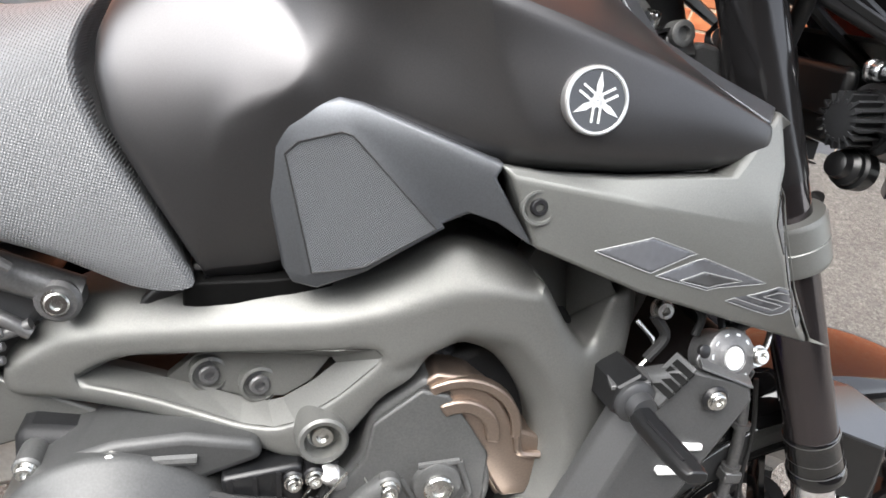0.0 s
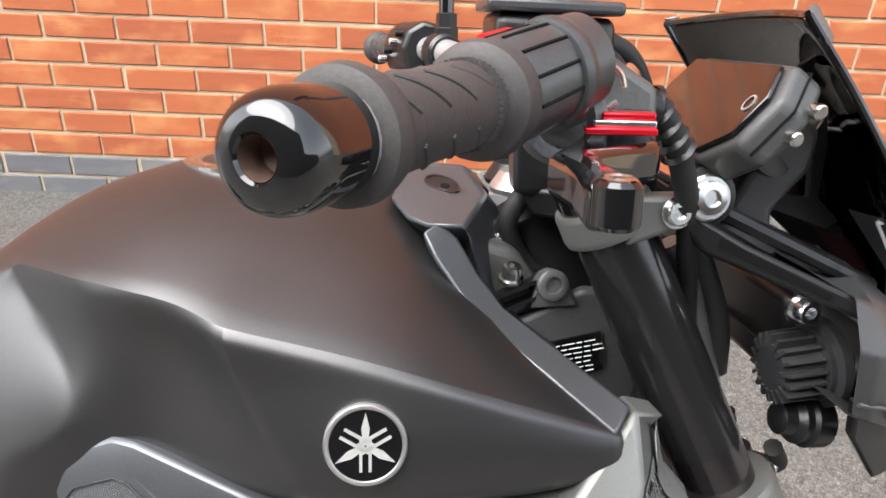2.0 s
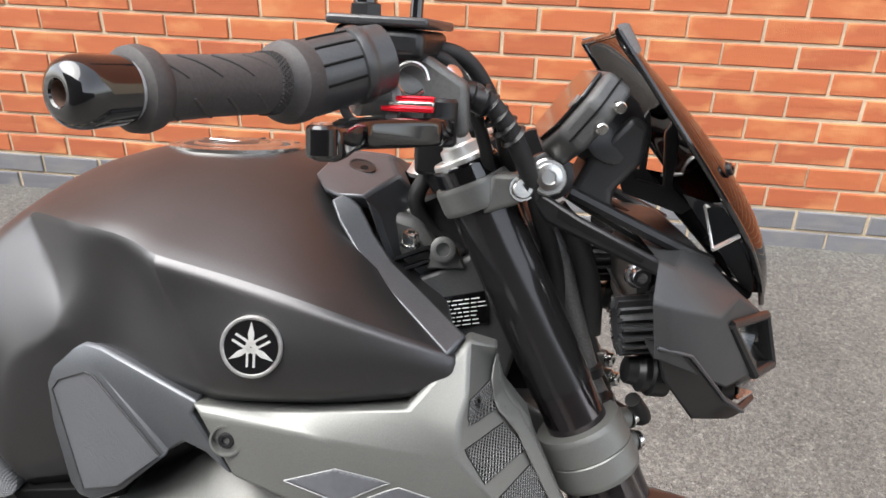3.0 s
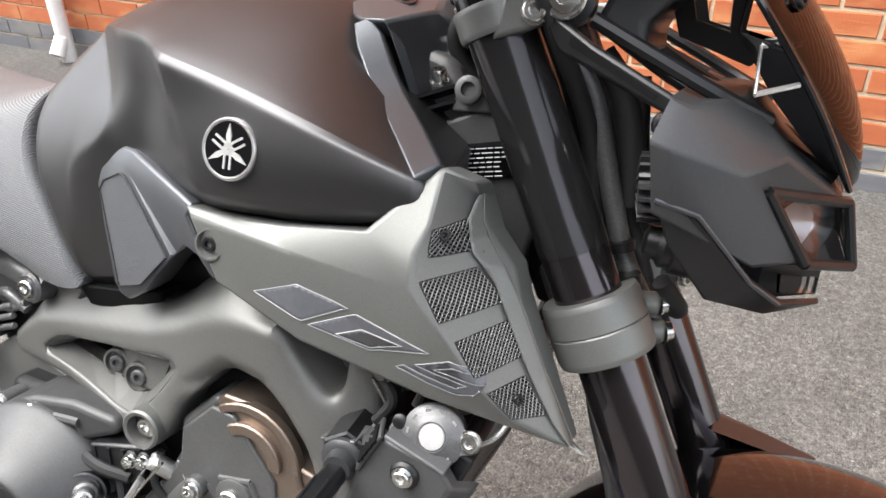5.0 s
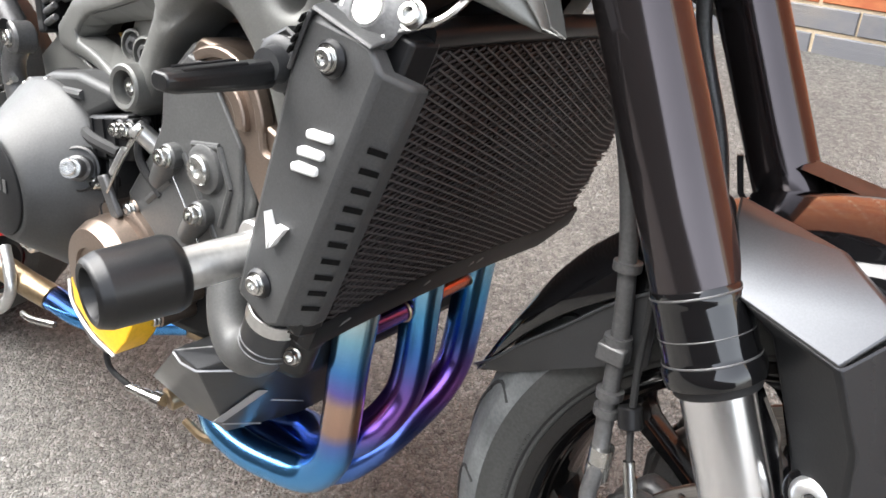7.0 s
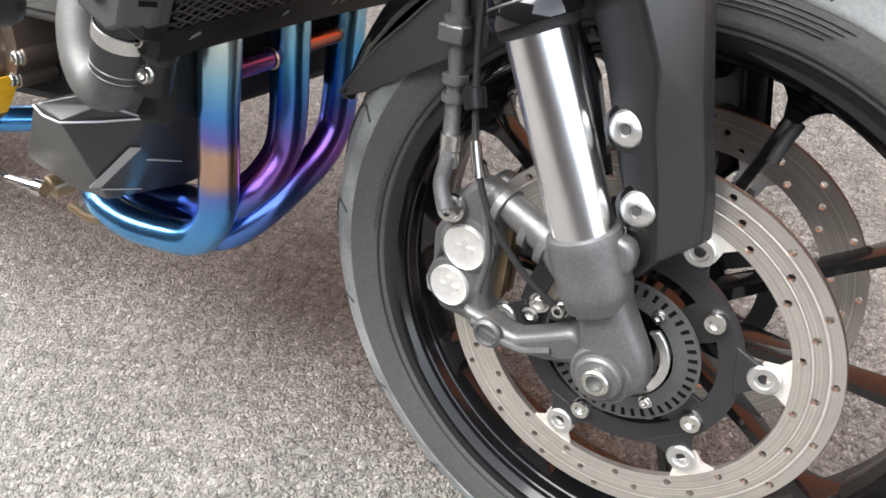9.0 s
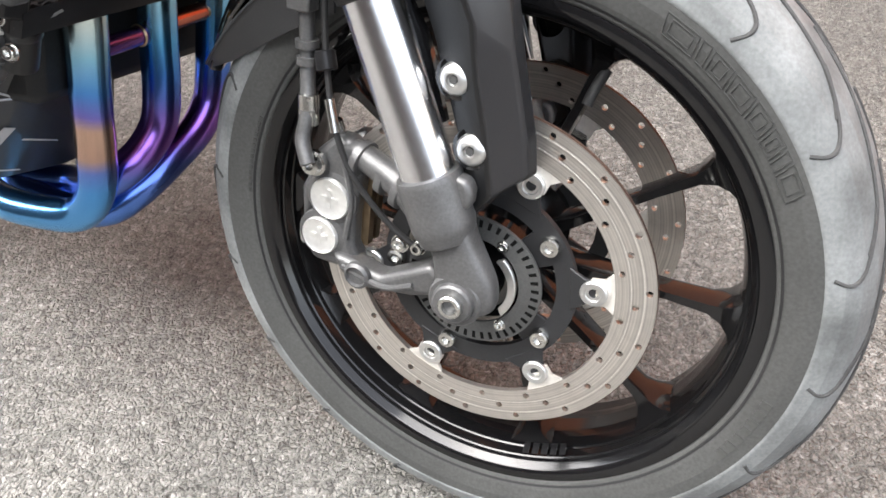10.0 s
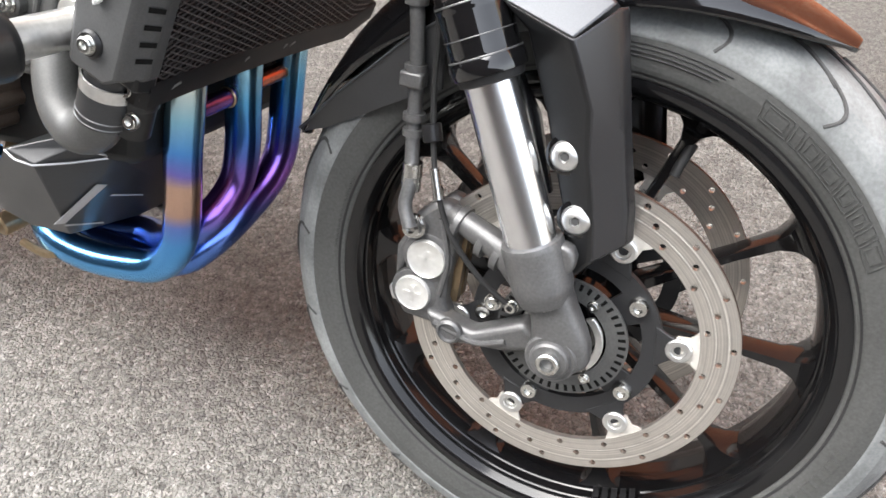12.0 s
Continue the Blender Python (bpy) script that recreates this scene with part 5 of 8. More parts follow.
for pts in ([(-0.5235, -0.1785, 0.369), (-0.4965, -0.1745, 0.3595), (-0.4548, -0.1175, 0.3600)], [(-0.4550, -0.1175, 0.3605), (-0.4620, -0.1340, 0.3690), (-0.4690, -0.1488, 0.3770)], [(-0.446, -0.134, 0.3950), (-0.416, -0.1065, 0.4030)]):
    part("cowl_line", tube(pts, 0.0012, 6, per=2), BAR_SILVER, cowl)
face_n = (V(-0.455, -0.116, 0.360) - V(-0.496, -0.173, 0.360)).cross(V(-0.520, -0.121, 0.256) - V(-0.496, -0.173, 0.360)).normalized()
face_n = face_n if face_n.y < 0 else -face_n
face_o = V(-0.496, -0.173, 0.360)


def on_cowl(x, z):
    """A point of the cowl's slanting front face."""
    return V(x, face_o.y - (face_n.x * (x - face_o.x) + face_n.z * (z - face_o.z)) / face_n.y, z) + face_n * 0.0012


for pts in ([(-0.4775, 0.327), (-0.4725, 0.325), (-0.5150, 0.276), (-0.5210, 0.2765)], [(-0.475, 0.3105), (-0.460, 0.3050), (-0.460, 0.3035), (-0.477, 0.3088)], [(-0.516, 0.2735), (-0.496, 0.2700), (-0.496, 0.2685), (-0.517, 0.2718)]):
    part("cowl_mark", slab([on_cowl(*p) for p in pts], face_n * 0.0006), BAR_SILVER, cowl)

# radiator: core with tanks and fine mesh, guard plate, cap
def rad(y, f, ahead=0.0):
    """A point of the radiator's front face: f runs from its foot to its head; the far lower corner is cut away."""
    foot = 0.08 * max(0.0, (y - 0.14) / 0.045)
    f = foot + (1 - foot) * f
    a, b = V(-0.3655, 0, 0.455), V(-0.280, 0, 0.690)
    n = V(0.94, 0, -0.34)
    return a.lerp(b, f) + V(0, y, 0) + n * (ahead - 0.006 * (1 - (y / 0.2) ** 2))


cols = [-0.185 + 0.37 * k / 8 for k in range(9)]
core = part("radiator_core", sheet([[rad(y, f) for y in cols] for f in (0, 0.5, 1)]), RAD_CORE, bike, "black radiator", thick=0.02)
for k in range(26):
    f = 0.03 + 0.94 * k / 25
    part("cooling_tube", tube([rad(y, f, 0.0108) for y in cols], 0.0014, 4, per=1), RAD_FIN, core)
wires = bmesh.new()
count = 26
for k in range(-24, count + 25):
    # slanting strands, both ways, make the diamond mesh
    for way in (1, -1):
        pts = []
        for q in range(41):
            f = 0.10 + 0.87 * q / 40
            u = (k / count) + way * (f - 0.5) * 1.55
            if 0.0 <= u <= 1.0:
                pts.append(rad(-0.180 + 0.36 * u, f, 0.0150 if way > 0 else 0.0156))
        if len(pts) > 1:
            tube(pts, 0.0010, 4, per=1, bm=wires)
part("guard_mesh", wires, MESH_WIRE, core, "black diamond wire mesh guard")
part("radiator_rail", tube([rad(y, 1.0, 0.008) for y in cols], 0.009, 10, per=1), SATIN, core)
bm = bmesh.new()
for low, high, out in ((0.0, 0.012, 0.010), (0.012, 0.092, 0.0185), (0.092, 0.104, 0.0165)):
    strip(bm, [rad(y, low, 0.0185 if low else 0.008) for y in cols], [rad(y, high, out if low else 0.0185) for y in cols])
part("foot_rail", back(bm, (-0.012, 0, 0.002)), SATIN, core, "scuffed black lower rail")
for y, w in ((-0.158, 0.012), (0.010, 0.007), (0.022, 0.010), (-0.055, 0.008)):
    part("rail_scuff", slab([rad(y, 0.060, 0.0188), rad(y + w, 0.072, 0.0188), rad(y + w * 0.8, 0.082, 0.0188), rad(y + w * 0.2, 0.074, 0.0188)], (0.0003, 0, 0)), DECAL, core)
part("radiator_tank", slab([rad(0.185, 0, 0.008), rad(0.185, 1, 0.008), rad(0.20, 1, 0.0), rad(0.20, 0, 0.0)], (-0.03, 0, 0.01)), SATIN, core, bevel=0.006)
part("inner_guard", slab([rad(-0.178, 0.06, 0.018), rad(-0.178, 1.0, 0.018), rad(-0.203, 1.0, 0.016), rad(-0.203, 0.09, 0.016)], (-0.03, 0, 0.012)), SATIN, core, bevel=0.003)
GUARD = {"a": (-0.336, -0.214, 0.690), "b": (-0.292, -0.219, 0.684), "c": (-0.281, -0.220, 0.680), "d": (-0.274, -0.218, 0.668), "e": (-0.350, -0.213, 0.480), "f": (-0.363, -0.213, 0.475), "g": (-0.400, -0.208, 0.486), "h": (-0.350, -0.212, 0.655),
         "i": (-0.262, -0.200, 0.660), "j": (-0.335, -0.196, 0.480), "k": (-0.412, -0.185, 0.50), "l": (-0.362, -0.190, 0.668)}
guard = part("radiator_guard", shell(GUARD, ["a b c d e f g h", "d i j e", "h g k l", "a h l"], (0.0, 0.012, 0)), GUARD_GREY, bike, "grey-black folded radiator guard plate", bevel=0.003, segments=2)
for x, z in ((-0.326, 0.6225), (-0.333, 0.6105), (-0.338, 0.5995)):
    d = V(0.021, 0, 0.0008)
    part("guard_bar", slab([V(x, -0.2205, z - 0.003), V(x, -0.2205, z - 0.003) + d, V(x, -0.2205, z + 0.003) + d, V(x, -0.2205, z + 0.003)], (0, 0.012, 0)), WHITE, guard, "white slot", bevel=0.002)
for shape in ([(-0.362, 0.562), (-0.3575, 0.553), (-0.3555, 0.546), (-0.3585, 0.537), (-0.3595, 0.548)], [(-0.3515, 0.5555), (-0.342, 0.5555), (-0.349, 0.5475), (-0.3555, 0.539), (-0.3535, 0.549)]):
    part("guard_mark", slab([(x, -0.2185, z) for x, z in shape], (0, 0.008, 0)), WHITE, guard)
for p in ((-0.309, -0.2195, 0.669), (-0.370, -0.213, 0.506)):
    part("guard_washer", lathe([(0, 0.011), (0.001, 0.011), (0.0035, 0.009), (0.0035, 0)], p, (0.05, -1, 0), 24), SATIN, guard)
    bolt(guard, Vector(p) - V(0, 0.003, 0), (0.05, -1, 0), 0.0065, 0.005)
for k in range(10):
    # near-black slabs put the shade of slots along the plate's folded edge
    f, g = 0.22 + 0.074 * k, 0.242 + 0.074 * k
    d0, d1 = V(-0.274, -0.218, 0.668), V(-0.350, -0.213, 0.480)
    i0, i1 = V(-0.262, -0.200, 0.660), V(-0.335, -0.196, 0.480)
    pts = [d0.lerp(d1, f).lerp(i0.lerp(i1, f), 0.45), d0.lerp(d1, f).lerp(i0.lerp(i1, f), 0.98), d0.lerp(d1, g).lerp(i0.lerp(i1, g), 0.98), d0.lerp(d1, g).lerp(i0.lerp(i1, g), 0.45)]
    part("guard_slot", slab([p + V(0.0008, -0.0008, -0.0003) for p in pts], (-0.0004, 0.0004, 0)), HOLE_SHADE, guard)
for k in range(4):
    o = V(-0.3445, -0.2155, 0.6675).lerp(V(-0.3335, -0.2175, 0.6865), k / 3)
    part("guard_slot", slab([o + V(-0.0016, -0.0022, -0.0022), o + V(0.0016, -0.0025, 0.0022), o + V(-0.0045, 0.0155, 0.0052), o + V(-0.0077, 0.0155, 0.0008)], (-0.0012, -0.0008, 0.0008)), HOLE_SHADE, guard)
part("guard_flange", slab([(-0.351, -0.2145, 0.656), (-0.331, -0.2180, 0.6925), (-0.338, -0.198, 0.6965), (-0.359, -0.1945, 0.660)], (0.0025, 0.0008, -0.0014)), GUARD_GREY, guard, bevel=0.0008)
cap_c, cap_n = V(-0.2955, -0.2035, 0.6965), V(0.12, -0.93, 0.35).normalized()
filler_neck = part("radiator_filler", lathe([(-0.024, 0.020), (-0.006, 0.020), (-0.004, 0.0225), (-0.001, 0.0225)], cap_c, cap_n, 32), CAST, bike, "cast alloy radiator filler neck")
cap = part("radiator_cap", lathe([(-0.001, 0.0235), (0.0022, 0.0232), (0.0036, 0.0215), (0.0044, 0.0150), (0.0060, 0.0128), (0.0066, 0.0108), (0.0056, 0.0100), (0.0056, 0.0)], cap_c, cap_n, 40), CAST, filler_neck, "stamped steel radiator cap")
part("cap_disc", lathe([(0.0056, 0.0094), (0.0068, 0.0090), (0.0070, 0.0)], cap_c, cap_n, 32), CAP_SILVER, cap, "bright cap centre")
cu = (V(1, 0, 0.25) - cap_n * cap_n.dot(V(1, 0, 0.25))).normalized()
cv = cap_n.cross(cu)
for ang in (172, -12):
    e = cu * math.cos(radians(ang)) + cv * math.sin(radians(ang))
    w = cap_n.cross(e)
    part("cap_ear", slab([cap_c + e * 0.018 - w * 0.011, cap_c + e * 0.030 - w * 0.006, cap_c + e * 0.033, cap_c + e * 0.030 + w * 0.006, cap_c + e * 0.018 + w * 0.011], cap_n * 0.0028), CAST, cap, bevel=0.001)
for k in range(9):
    # worn stamped marks round the cap
    ang = radians(30 + 34 * k)
    e = cu * math.cos(ang) + cv * math.sin(ang)
    w = cap_n.cross(e)
    o = cap_c + e * 0.0178 + cap_n * 0.0036
    part("cap_mark", slab([o - w * 0.0022, o + w * 0.0022, o + w * 0.0018 + e * 0.0018, o - w * 0.0018 + e * 0.0018], cap_n * 0.0006), ALU, cap)
bolt(filler_neck, cap_c + cu * 0.0265 - cv * 0.004 + cap_n * 0.002, cap_n, 0.0068, 0.006, STEEL)
part("stop_screw", lathe([(0, 0.0055), (0.003, 0.0055), (0.004, 0.004)], cap_c - cu * 0.024 + cv * 0.010, cap_n, 16), SATIN, filler_neck)
part("guard_lip", slab([(-0.327, -0.2195, 0.6930), (-0.279, -0.2215, 0.6790), (-0.2765, -0.2050, 0.6840), (-0.324, -0.2050, 0.6980)], (0, 0.0012, 0.0024)), GUARD_GREY, guard, bevel=0.0008)
loom_run = [(-0.352, -0.176, 0.716), (-0.340, -0.180, 0.700), (-0.352, -0.182, 0.680)]
for pts, r, m in ((loom_run, 0.0045, RUBBER), ([(-0.362, -0.170, 0.708), (-0.345, -0.178, 0.690), (-0.358, -0.182, 0.668)], 0.0022, STEEL), ([(-0.330, -0.176, 0.735), (-0.315, -0.182, 0.722), (-0.318, -0.186, 0.705)], 0.0035, RUBBER), ([(-0.310, -0.172, 0.738), (-0.300, -0.180, 0.726), (-0.296, -0.186, 0.712)], 0.003, SATIN), ([(-0.270, -0.196, 0.692), (-0.255, -0.190, 0.700), (-0.246, -0.178, 0.716)], 0.0024, STEEL)):
    part("engine_wire", tube(pts, r, 8), m, bike)
bolt(bike, (-0.348, -0.176, 0.722), (-0.1, -1, 0.2), 0.0075, 0.010, STEEL, "clip_bolt")
for pts, r in (([(-0.285, -0.185, 0.712), (-0.262, -0.175, 0.72), (-0.250, -0.15, 0.71)], 0.0055), ([(-0.362, -0.178, 0.630), (-0.372, -0.180, 0.590), (-0.392, -0.178, 0.540), (-0.415, -0.172, 0.490)], 0.0070)):
    part("cooling_hose", tube(pts, r, 10), RUBBER, bike)

# exhaust headers
for pts, m in (([(-0.385, -0.086, 0.50), (-0.393, -0.083, 0.431), (-0.402, -0.080, 0.37), (-0.408, -0.077, 0.31), (-0.418, -0.075, 0.257), (-0.446, -0.076, 0.222), (-0.492, -0.081, 0.211), (-0.545, -0.085, 0.209), (-0.60, -0.075, 0.214), (-0.66, -0.03, 0.225)], TITAN),
               ([(-0.385, 0.001, 0.50), (-0.389, 0.001, 0.410), (-0.388, -0.002, 0.358), (-0.392, -0.006, 0.317), (-0.400, -0.022, 0.289), (-0.412, -0.038, 0.270), (-0.432, -0.044, 0.252), (-0.470, -0.036, 0.228), (-0.515, -0.022, 0.218), (-0.560, -0.036, 0.215), (-0.600, -0.048, 0.216), (-0.65, -0.03, 0.22)], VIOLET),
               ([(-0.385, 0.089, 0.50), (-0.389, 0.086, 0.412), (-0.388, 0.078, 0.352), (-0.390, 0.072, 0.318), (-0.395, 0.051, 0.287), (-0.405, 0.008, 0.257), (-0.420, -0.021, 0.233), (-0.442, -0.040, 0.214), (-0.480, -0.053, 0.206), (-0.530, -0.054, 0.205), (-0.575, -0.052, 0.208), (-0.62, -0.03, 0.216)], VIOLET)):
    part("header_pipe", tube(pts, 0.0192, 24, per=8), m, bike, "heat-blued titanium header pipe")
for a, b, m in (((-0.396, -0.078, 0.408), (-0.392, -0.012, 0.412), PURPLE), ((-0.390, 0.008, 0.418), (-0.390, 0.080, 0.420), RED_BRONZE)):
    link = part("balance_pipe", tube([a, b], 0.0095, 14), m, bike)
    part("weld_bead", lathe([(-0.0015, 0.0098), (0, 0.0112), (0.0015, 0.0098)], V(*b) - V(0, 0.010, 0), (0, 1, 0), 20, caps=False), BRASS, link)

part("sensor_boss", rod((-0.655, -0.100, 0.215), (-0.64, -0.02, 0.228), 0.014, 16, 0.002), BRASS, bike)
part("collector", tube([(-0.60, 0.03, 0.232), (-0.68, 0.03, 0.245), (-0.74, 0.0, 0.255)], (0.036, 0.03), 24), BRASS, bike, "straw-tinted collector pipe")
lam = part("oxygen_sensor", lathe([(0, 0.010), (0.012, 0.010), (0.013, 0.007), (0.03, 0.007), (0.031, 0.0055), (0.05, 0.005)], (-0.655, -0.105, 0.215), (-0.9, -0.25, 0.05), 14), STEEL, bike, "steel oxygen sensor")
part("sensor_lead", tube([(-0.70, -0.118, 0.219), (-0.73, -0.125, 0.235), (-0.725, -0.13, 0.275), (-0.70, -0.135, 0.30)], 0.0035, 8), RUBBER, bike)
part("exhaust_spring", tube([(-0.62, -0.10, 0.205), (-0.59, -0.10, 0.20), (-0.57, -0.098, 0.205)], 0.005, 8), BRASS, bike)

# ---- fork, wheel, brakes and mudguard ----
AXLE = V(0, 0, 0.30)
for side in (-1, 1):
    y = -FORK_Y if side < 0 else 0.086
    up, low_up = (fork_at(0.98, y) - fork_at(0.56, y)).normalized(), (fork_at(0.54, y) - fork_at(0.37, y)).normalized()
    fork = part("fork_tube", lathe([(0, 0.0256), (0.2999, 0.0256)], fork_at(0.572, y), up, 72), FORK, bike, "dark bronze-black upper fork tube")
    part("fork_sleeve", lathe([(0.2790, 0.0256), (0.2794, 0.0264), (0.4560, 0.0264)], fork_at(0.572, y), up, 72), SLEEVE, fork, "satin black upper sleeve")
    part("fork_collar", lathe([(-0.050, 0.0250), (-0.049, 0.0284), (-0.046, 0.0290), (-0.040, 0.0290), (-0.037, 0.0278), (-0.034, 0.0270), (-0.003, 0.0266), (-0.001, 0.0270), (0.004, 0.0270), (0.006, 0.0262)], fork_at(0.572, y), up, 56), GLOSS, fork, "glossy black flared seal holder")
    for h, r in ((-0.0365, 0.0277), (-0.022, 0.0267), (0.0015, 0.0270)):
        part("collar_ring", lathe([(h, r), (h + 0.0007, r + 0.0003), (h + 0.0014, r)], fork_at(0.572, y), up, 56, caps=False), CAST, fork)
    part("dust_seal", lathe([(-0.056, 0.0215), (-0.055, 0.0245), (-0.048, 0.0262), (-0.046, 0.0250)], fork_at(0.572, y), up, 40), RUBBER, fork)
    part("stanchion", rod(fork_at(0.385, y), fork_at(0.56, y), 0.0213, 48), CHROME, bike, "polished chrome lower fork leg")
    foot = part("fork_foot", lathe([(-0.056, 0.0190), (-0.054, 0.0225), (-0.044, 0.0252), (-0.040, 0.0258), (-0.004, 0.0258), (0.0, 0.0248), (0.0, 0.0210)], fork_at(0.402, y), low_up, 40), CAST, bike, "grey cast fork foot")
    out = fork_at(0.33, y).y
    rings = []
    for x, z, hw, hd in ((-0.022, 0.3790, 0.0215, 0.0190), (-0.0155, 0.3660, 0.0190, 0.0170), (-0.0090, 0.3520, 0.0188, 0.0165), (-0.0025, 0.3380, 0.0205, 0.0160), (0.0035, 0.3220, 0.0250, 0.0155), (0.0070, 0.3080, 0.0275, 0.0150), (0.0095, 0.2960, 0.0262, 0.0145), (0.0105, 0.2880, 0.0225, 0.0130)):
        c = V(x, out, z)
        rings.append([c + FORK_AHEAD * (hw * math.copysign(abs(math.cos(q)) ** 0.7, math.cos(q))) + V(0, hd * math.copysign(abs(math.sin(q)) ** 0.7, math.sin(q)), 0) for q in (2 * math.pi * k / 24 for k in range(24))])
    part("foot_shank", ring_bm(rings), CAST, foot, subsurf=1)
    face = out + side * 0.0125
    part("axle_boss", lathe([(-0.010, 0.0225), (0.001, 0.0222), (0.0025, 0.0205), (0.0025, 0.0175), (0.006, 0.0168), (0.0075, 0.0150), (0.0075, 0.0105)], (0.002, face, 0.306), (0, side, 0), 36), CAST, foot)
    part("axle_nut", lathe([(0.004, 0.0100), (0.0115, 0.0098), (0.0125, 0.0088), (0.0125, 0.0062), (0.002, 0.0058), (0.002, 0)], (0.002, face, 0.306), (0, side, 0), 24), STEEL, foot)
    part("pinch_lug", slab([(-0.0130, out - side * 0.006, 0.4080), (-0.0010, out - side * 0.006, 0.4060), (0.0030, out - side * 0.006, 0.3980), (0.0030, out - side * 0.006, 0.3860), (-0.0080, out - side * 0.006, 0.3790)], (0, side * 0.016, 0)), CAST, foot, bevel=0.004, segments=3)
    # clamps of the two yokes
    top = part("top_clamp", lathe([(-0.011, 0.0270), (-0.011, 0.0302), (-0.008, 0.0312), (0.008, 0.0312), (0.011, 0.0302), (0.011, 0.0270)], fork_at(0.980, y), FORK_DIR, 40), SHROUD_GREY, bike, "dark grey top yoke clamp")
    part("clamp_lug", slab([(x, side * 0.1330, z) for x, z in ((-0.306, 0.965), (-0.282, 0.974), (-0.266, 0.982), (-0.263, 0.990), (-0.268, 0.999), (-0.300, 0.998))], (0, -side * 0.017, 0)), SHROUD_GREY, top, bevel=0.004, segments=3)
    bolt(top, (-0.2765, side * 0.1325, 0.988), (0.15, side, 0.1), 0.0080, 0.006)
    part("fork_cap_ring", lathe([(-0.012, 0.0270), (0.010, 0.0270), (0.0125, 0.0256)], fork_at(0.992, y), FORK_DIR, 40), GLOSS, top)
    part("fork_cap", lathe([(0.011, 0.0240), (0.0125, 0.0248), (0.016, 0.0246), (0.0175, 0.0232), (0.0175, 0.0160), (0.025, 0.0155), (0.027, 0.0120), (0.037, 0.0112), (0.039, 0.0080)], fork_at(0.992, y), FORK_DIR, 40), CAP_SILVER, top, "silver fork preload cap")
    low = part("lower_clamp", lathe([(-0.024, 0.0278), (-0.024, 0.0360), (-0.020, 0.0374), (-0.0012, 0.0378), (0.000, 0.0368), (0.0012, 0.0378), (0.020, 0.0374), (0.024, 0.0358), (0.024, 0.0278)], fork_at(0.770, y), up, 40), SHROUD_GREY, bike, "dark grey lower yoke clamp")
    for p in ((-0.170, 0.784), (-0.163, 0.763)):
        q = V(p[0], fork_at(0.77, y).y - side * 0.030, p[1])
        part("clamp_pad", rod(q + V(-0.03, side * 0.012, 0.0), q, 0.0095, 16, 0.002), SHROUD_GREY, low)
        bolt(low, q, (0.8, side * -0.5, 0.1), 0.0075, 0.007)
part("lower_yoke", slab([fork_at(0.752, -0.09, -0.02), fork_at(0.752, 0.09, -0.02), fork_at(0.752, 0.05, -0.055), fork_at(0.752, -0.05, -0.055)], FORK_DIR * 0.035), CAST, bike, bevel=0.006)
part("top_yoke", slab([fork_at(0.968, -0.10, 0.012), fork_at(0.968, -0.03, 0.02), fork_at(0.968, 0.03, 0.02), fork_at(0.968, 0.10, 0.012), fork_at(0.968, 0.06, -0.045), fork_at(0.968, -0.06, -0.045)], FORK_DIR * 0.024), SATIN, bike, bevel=0.004)
part("steering_head", rod(fork_at(0.75, 0, -0.045), fork_at(0.965, 0, -0.045), 0.034, 32, 0.004), ENGINE_DK, bike)

# -- front wheel --
wheel_tyre = part("front_tyre", lathe([(-0.048, 0.2255), (-0.0545, 0.2310), (-0.0578, 0.239), (-0.0605, 0.252), (-0.0605, 0.264), (-0.057, 0.2745), (-0.048, 0.2855), (-0.034, 0.2945), (-0.017, 0.2990), (0, 0.3005), (0.017, 0.2990), (0.034, 0.2945), (0.048, 0.2855), (0.057, 0.2745),
                                       (0.0605, 0.264), (0.0605, 0.252), (0.0578, 0.239), (0.0545, 0.2310), (0.048, 0.2255)], AXLE, (0, -1, 0), 144, caps=False), TYRE, bike, "worn grey road tyre")
part("tread_band", lathe([(-0.0607, 0.2615), (-0.0612, 0.2625), (-0.0610, 0.2645), (-0.0575, 0.2751), (-0.0480, 0.2861), (-0.034, 0.2951), (-0.017, 0.2996), (0, 0.3011), (0.017, 0.2996), (0.034, 0.2951), (0.0480, 0.2861), (0.0575, 0.2751), (0.0610, 0.2645), (0.0612, 0.2625), (0.0607, 0.2615)], AXLE, (0, -1, 0), 144, caps=False), TREAD, wheel_tyre, "pale worn tread")


def on_tyre(a, deg, lift=0.0012):
    """A point of the tread: a across the tyre, deg round it."""
    prof_a = [0, 0.017, 0.034, 0.048, 0.057, 0.0605, 0.0605, 0.0575, 0.0545]
    prof_r = [0.3005, 0.2990, 0.2945, 0.2855, 0.2745, 0.264, 0.252, 0.236, 0.224]
    r = float(np.interp(abs(a), prof_a[:6], prof_r[:6])) + lift
    return V(r * math.cos(radians(deg)), -a, 0.30 + r * math.sin(radians(deg)))


for k in range(18):
    # long grooves that run round the crown and bend in to the shoulder
    for s in (-1, 1):
        d0 = 20 * k + (10 if s > 0 else 0)
        pts = [on_tyre(s * a, d0 + e) for a, e in ((0.004, 21.0), (0.013, 13.0), (0.023, 5.0), (0.033, -3.0), (0.042, -9.0), (0.0495, -12.6), (0.0555, -13.4), (0.0598, -12.2))]
        part("tread_groove", tube(pts, 0.0016, 6, per=4), GROOVE, wheel_tyre)
    d0 = 20 * k + 4
    pts = [on_tyre(0.030 + 0.005 * q, d0 + 3.0 - 2.2 * q) for q in range(4)]
    part("tread_groove", tube(pts, 0.0009, 6, per=3), GROOVE, wheel_tyre)


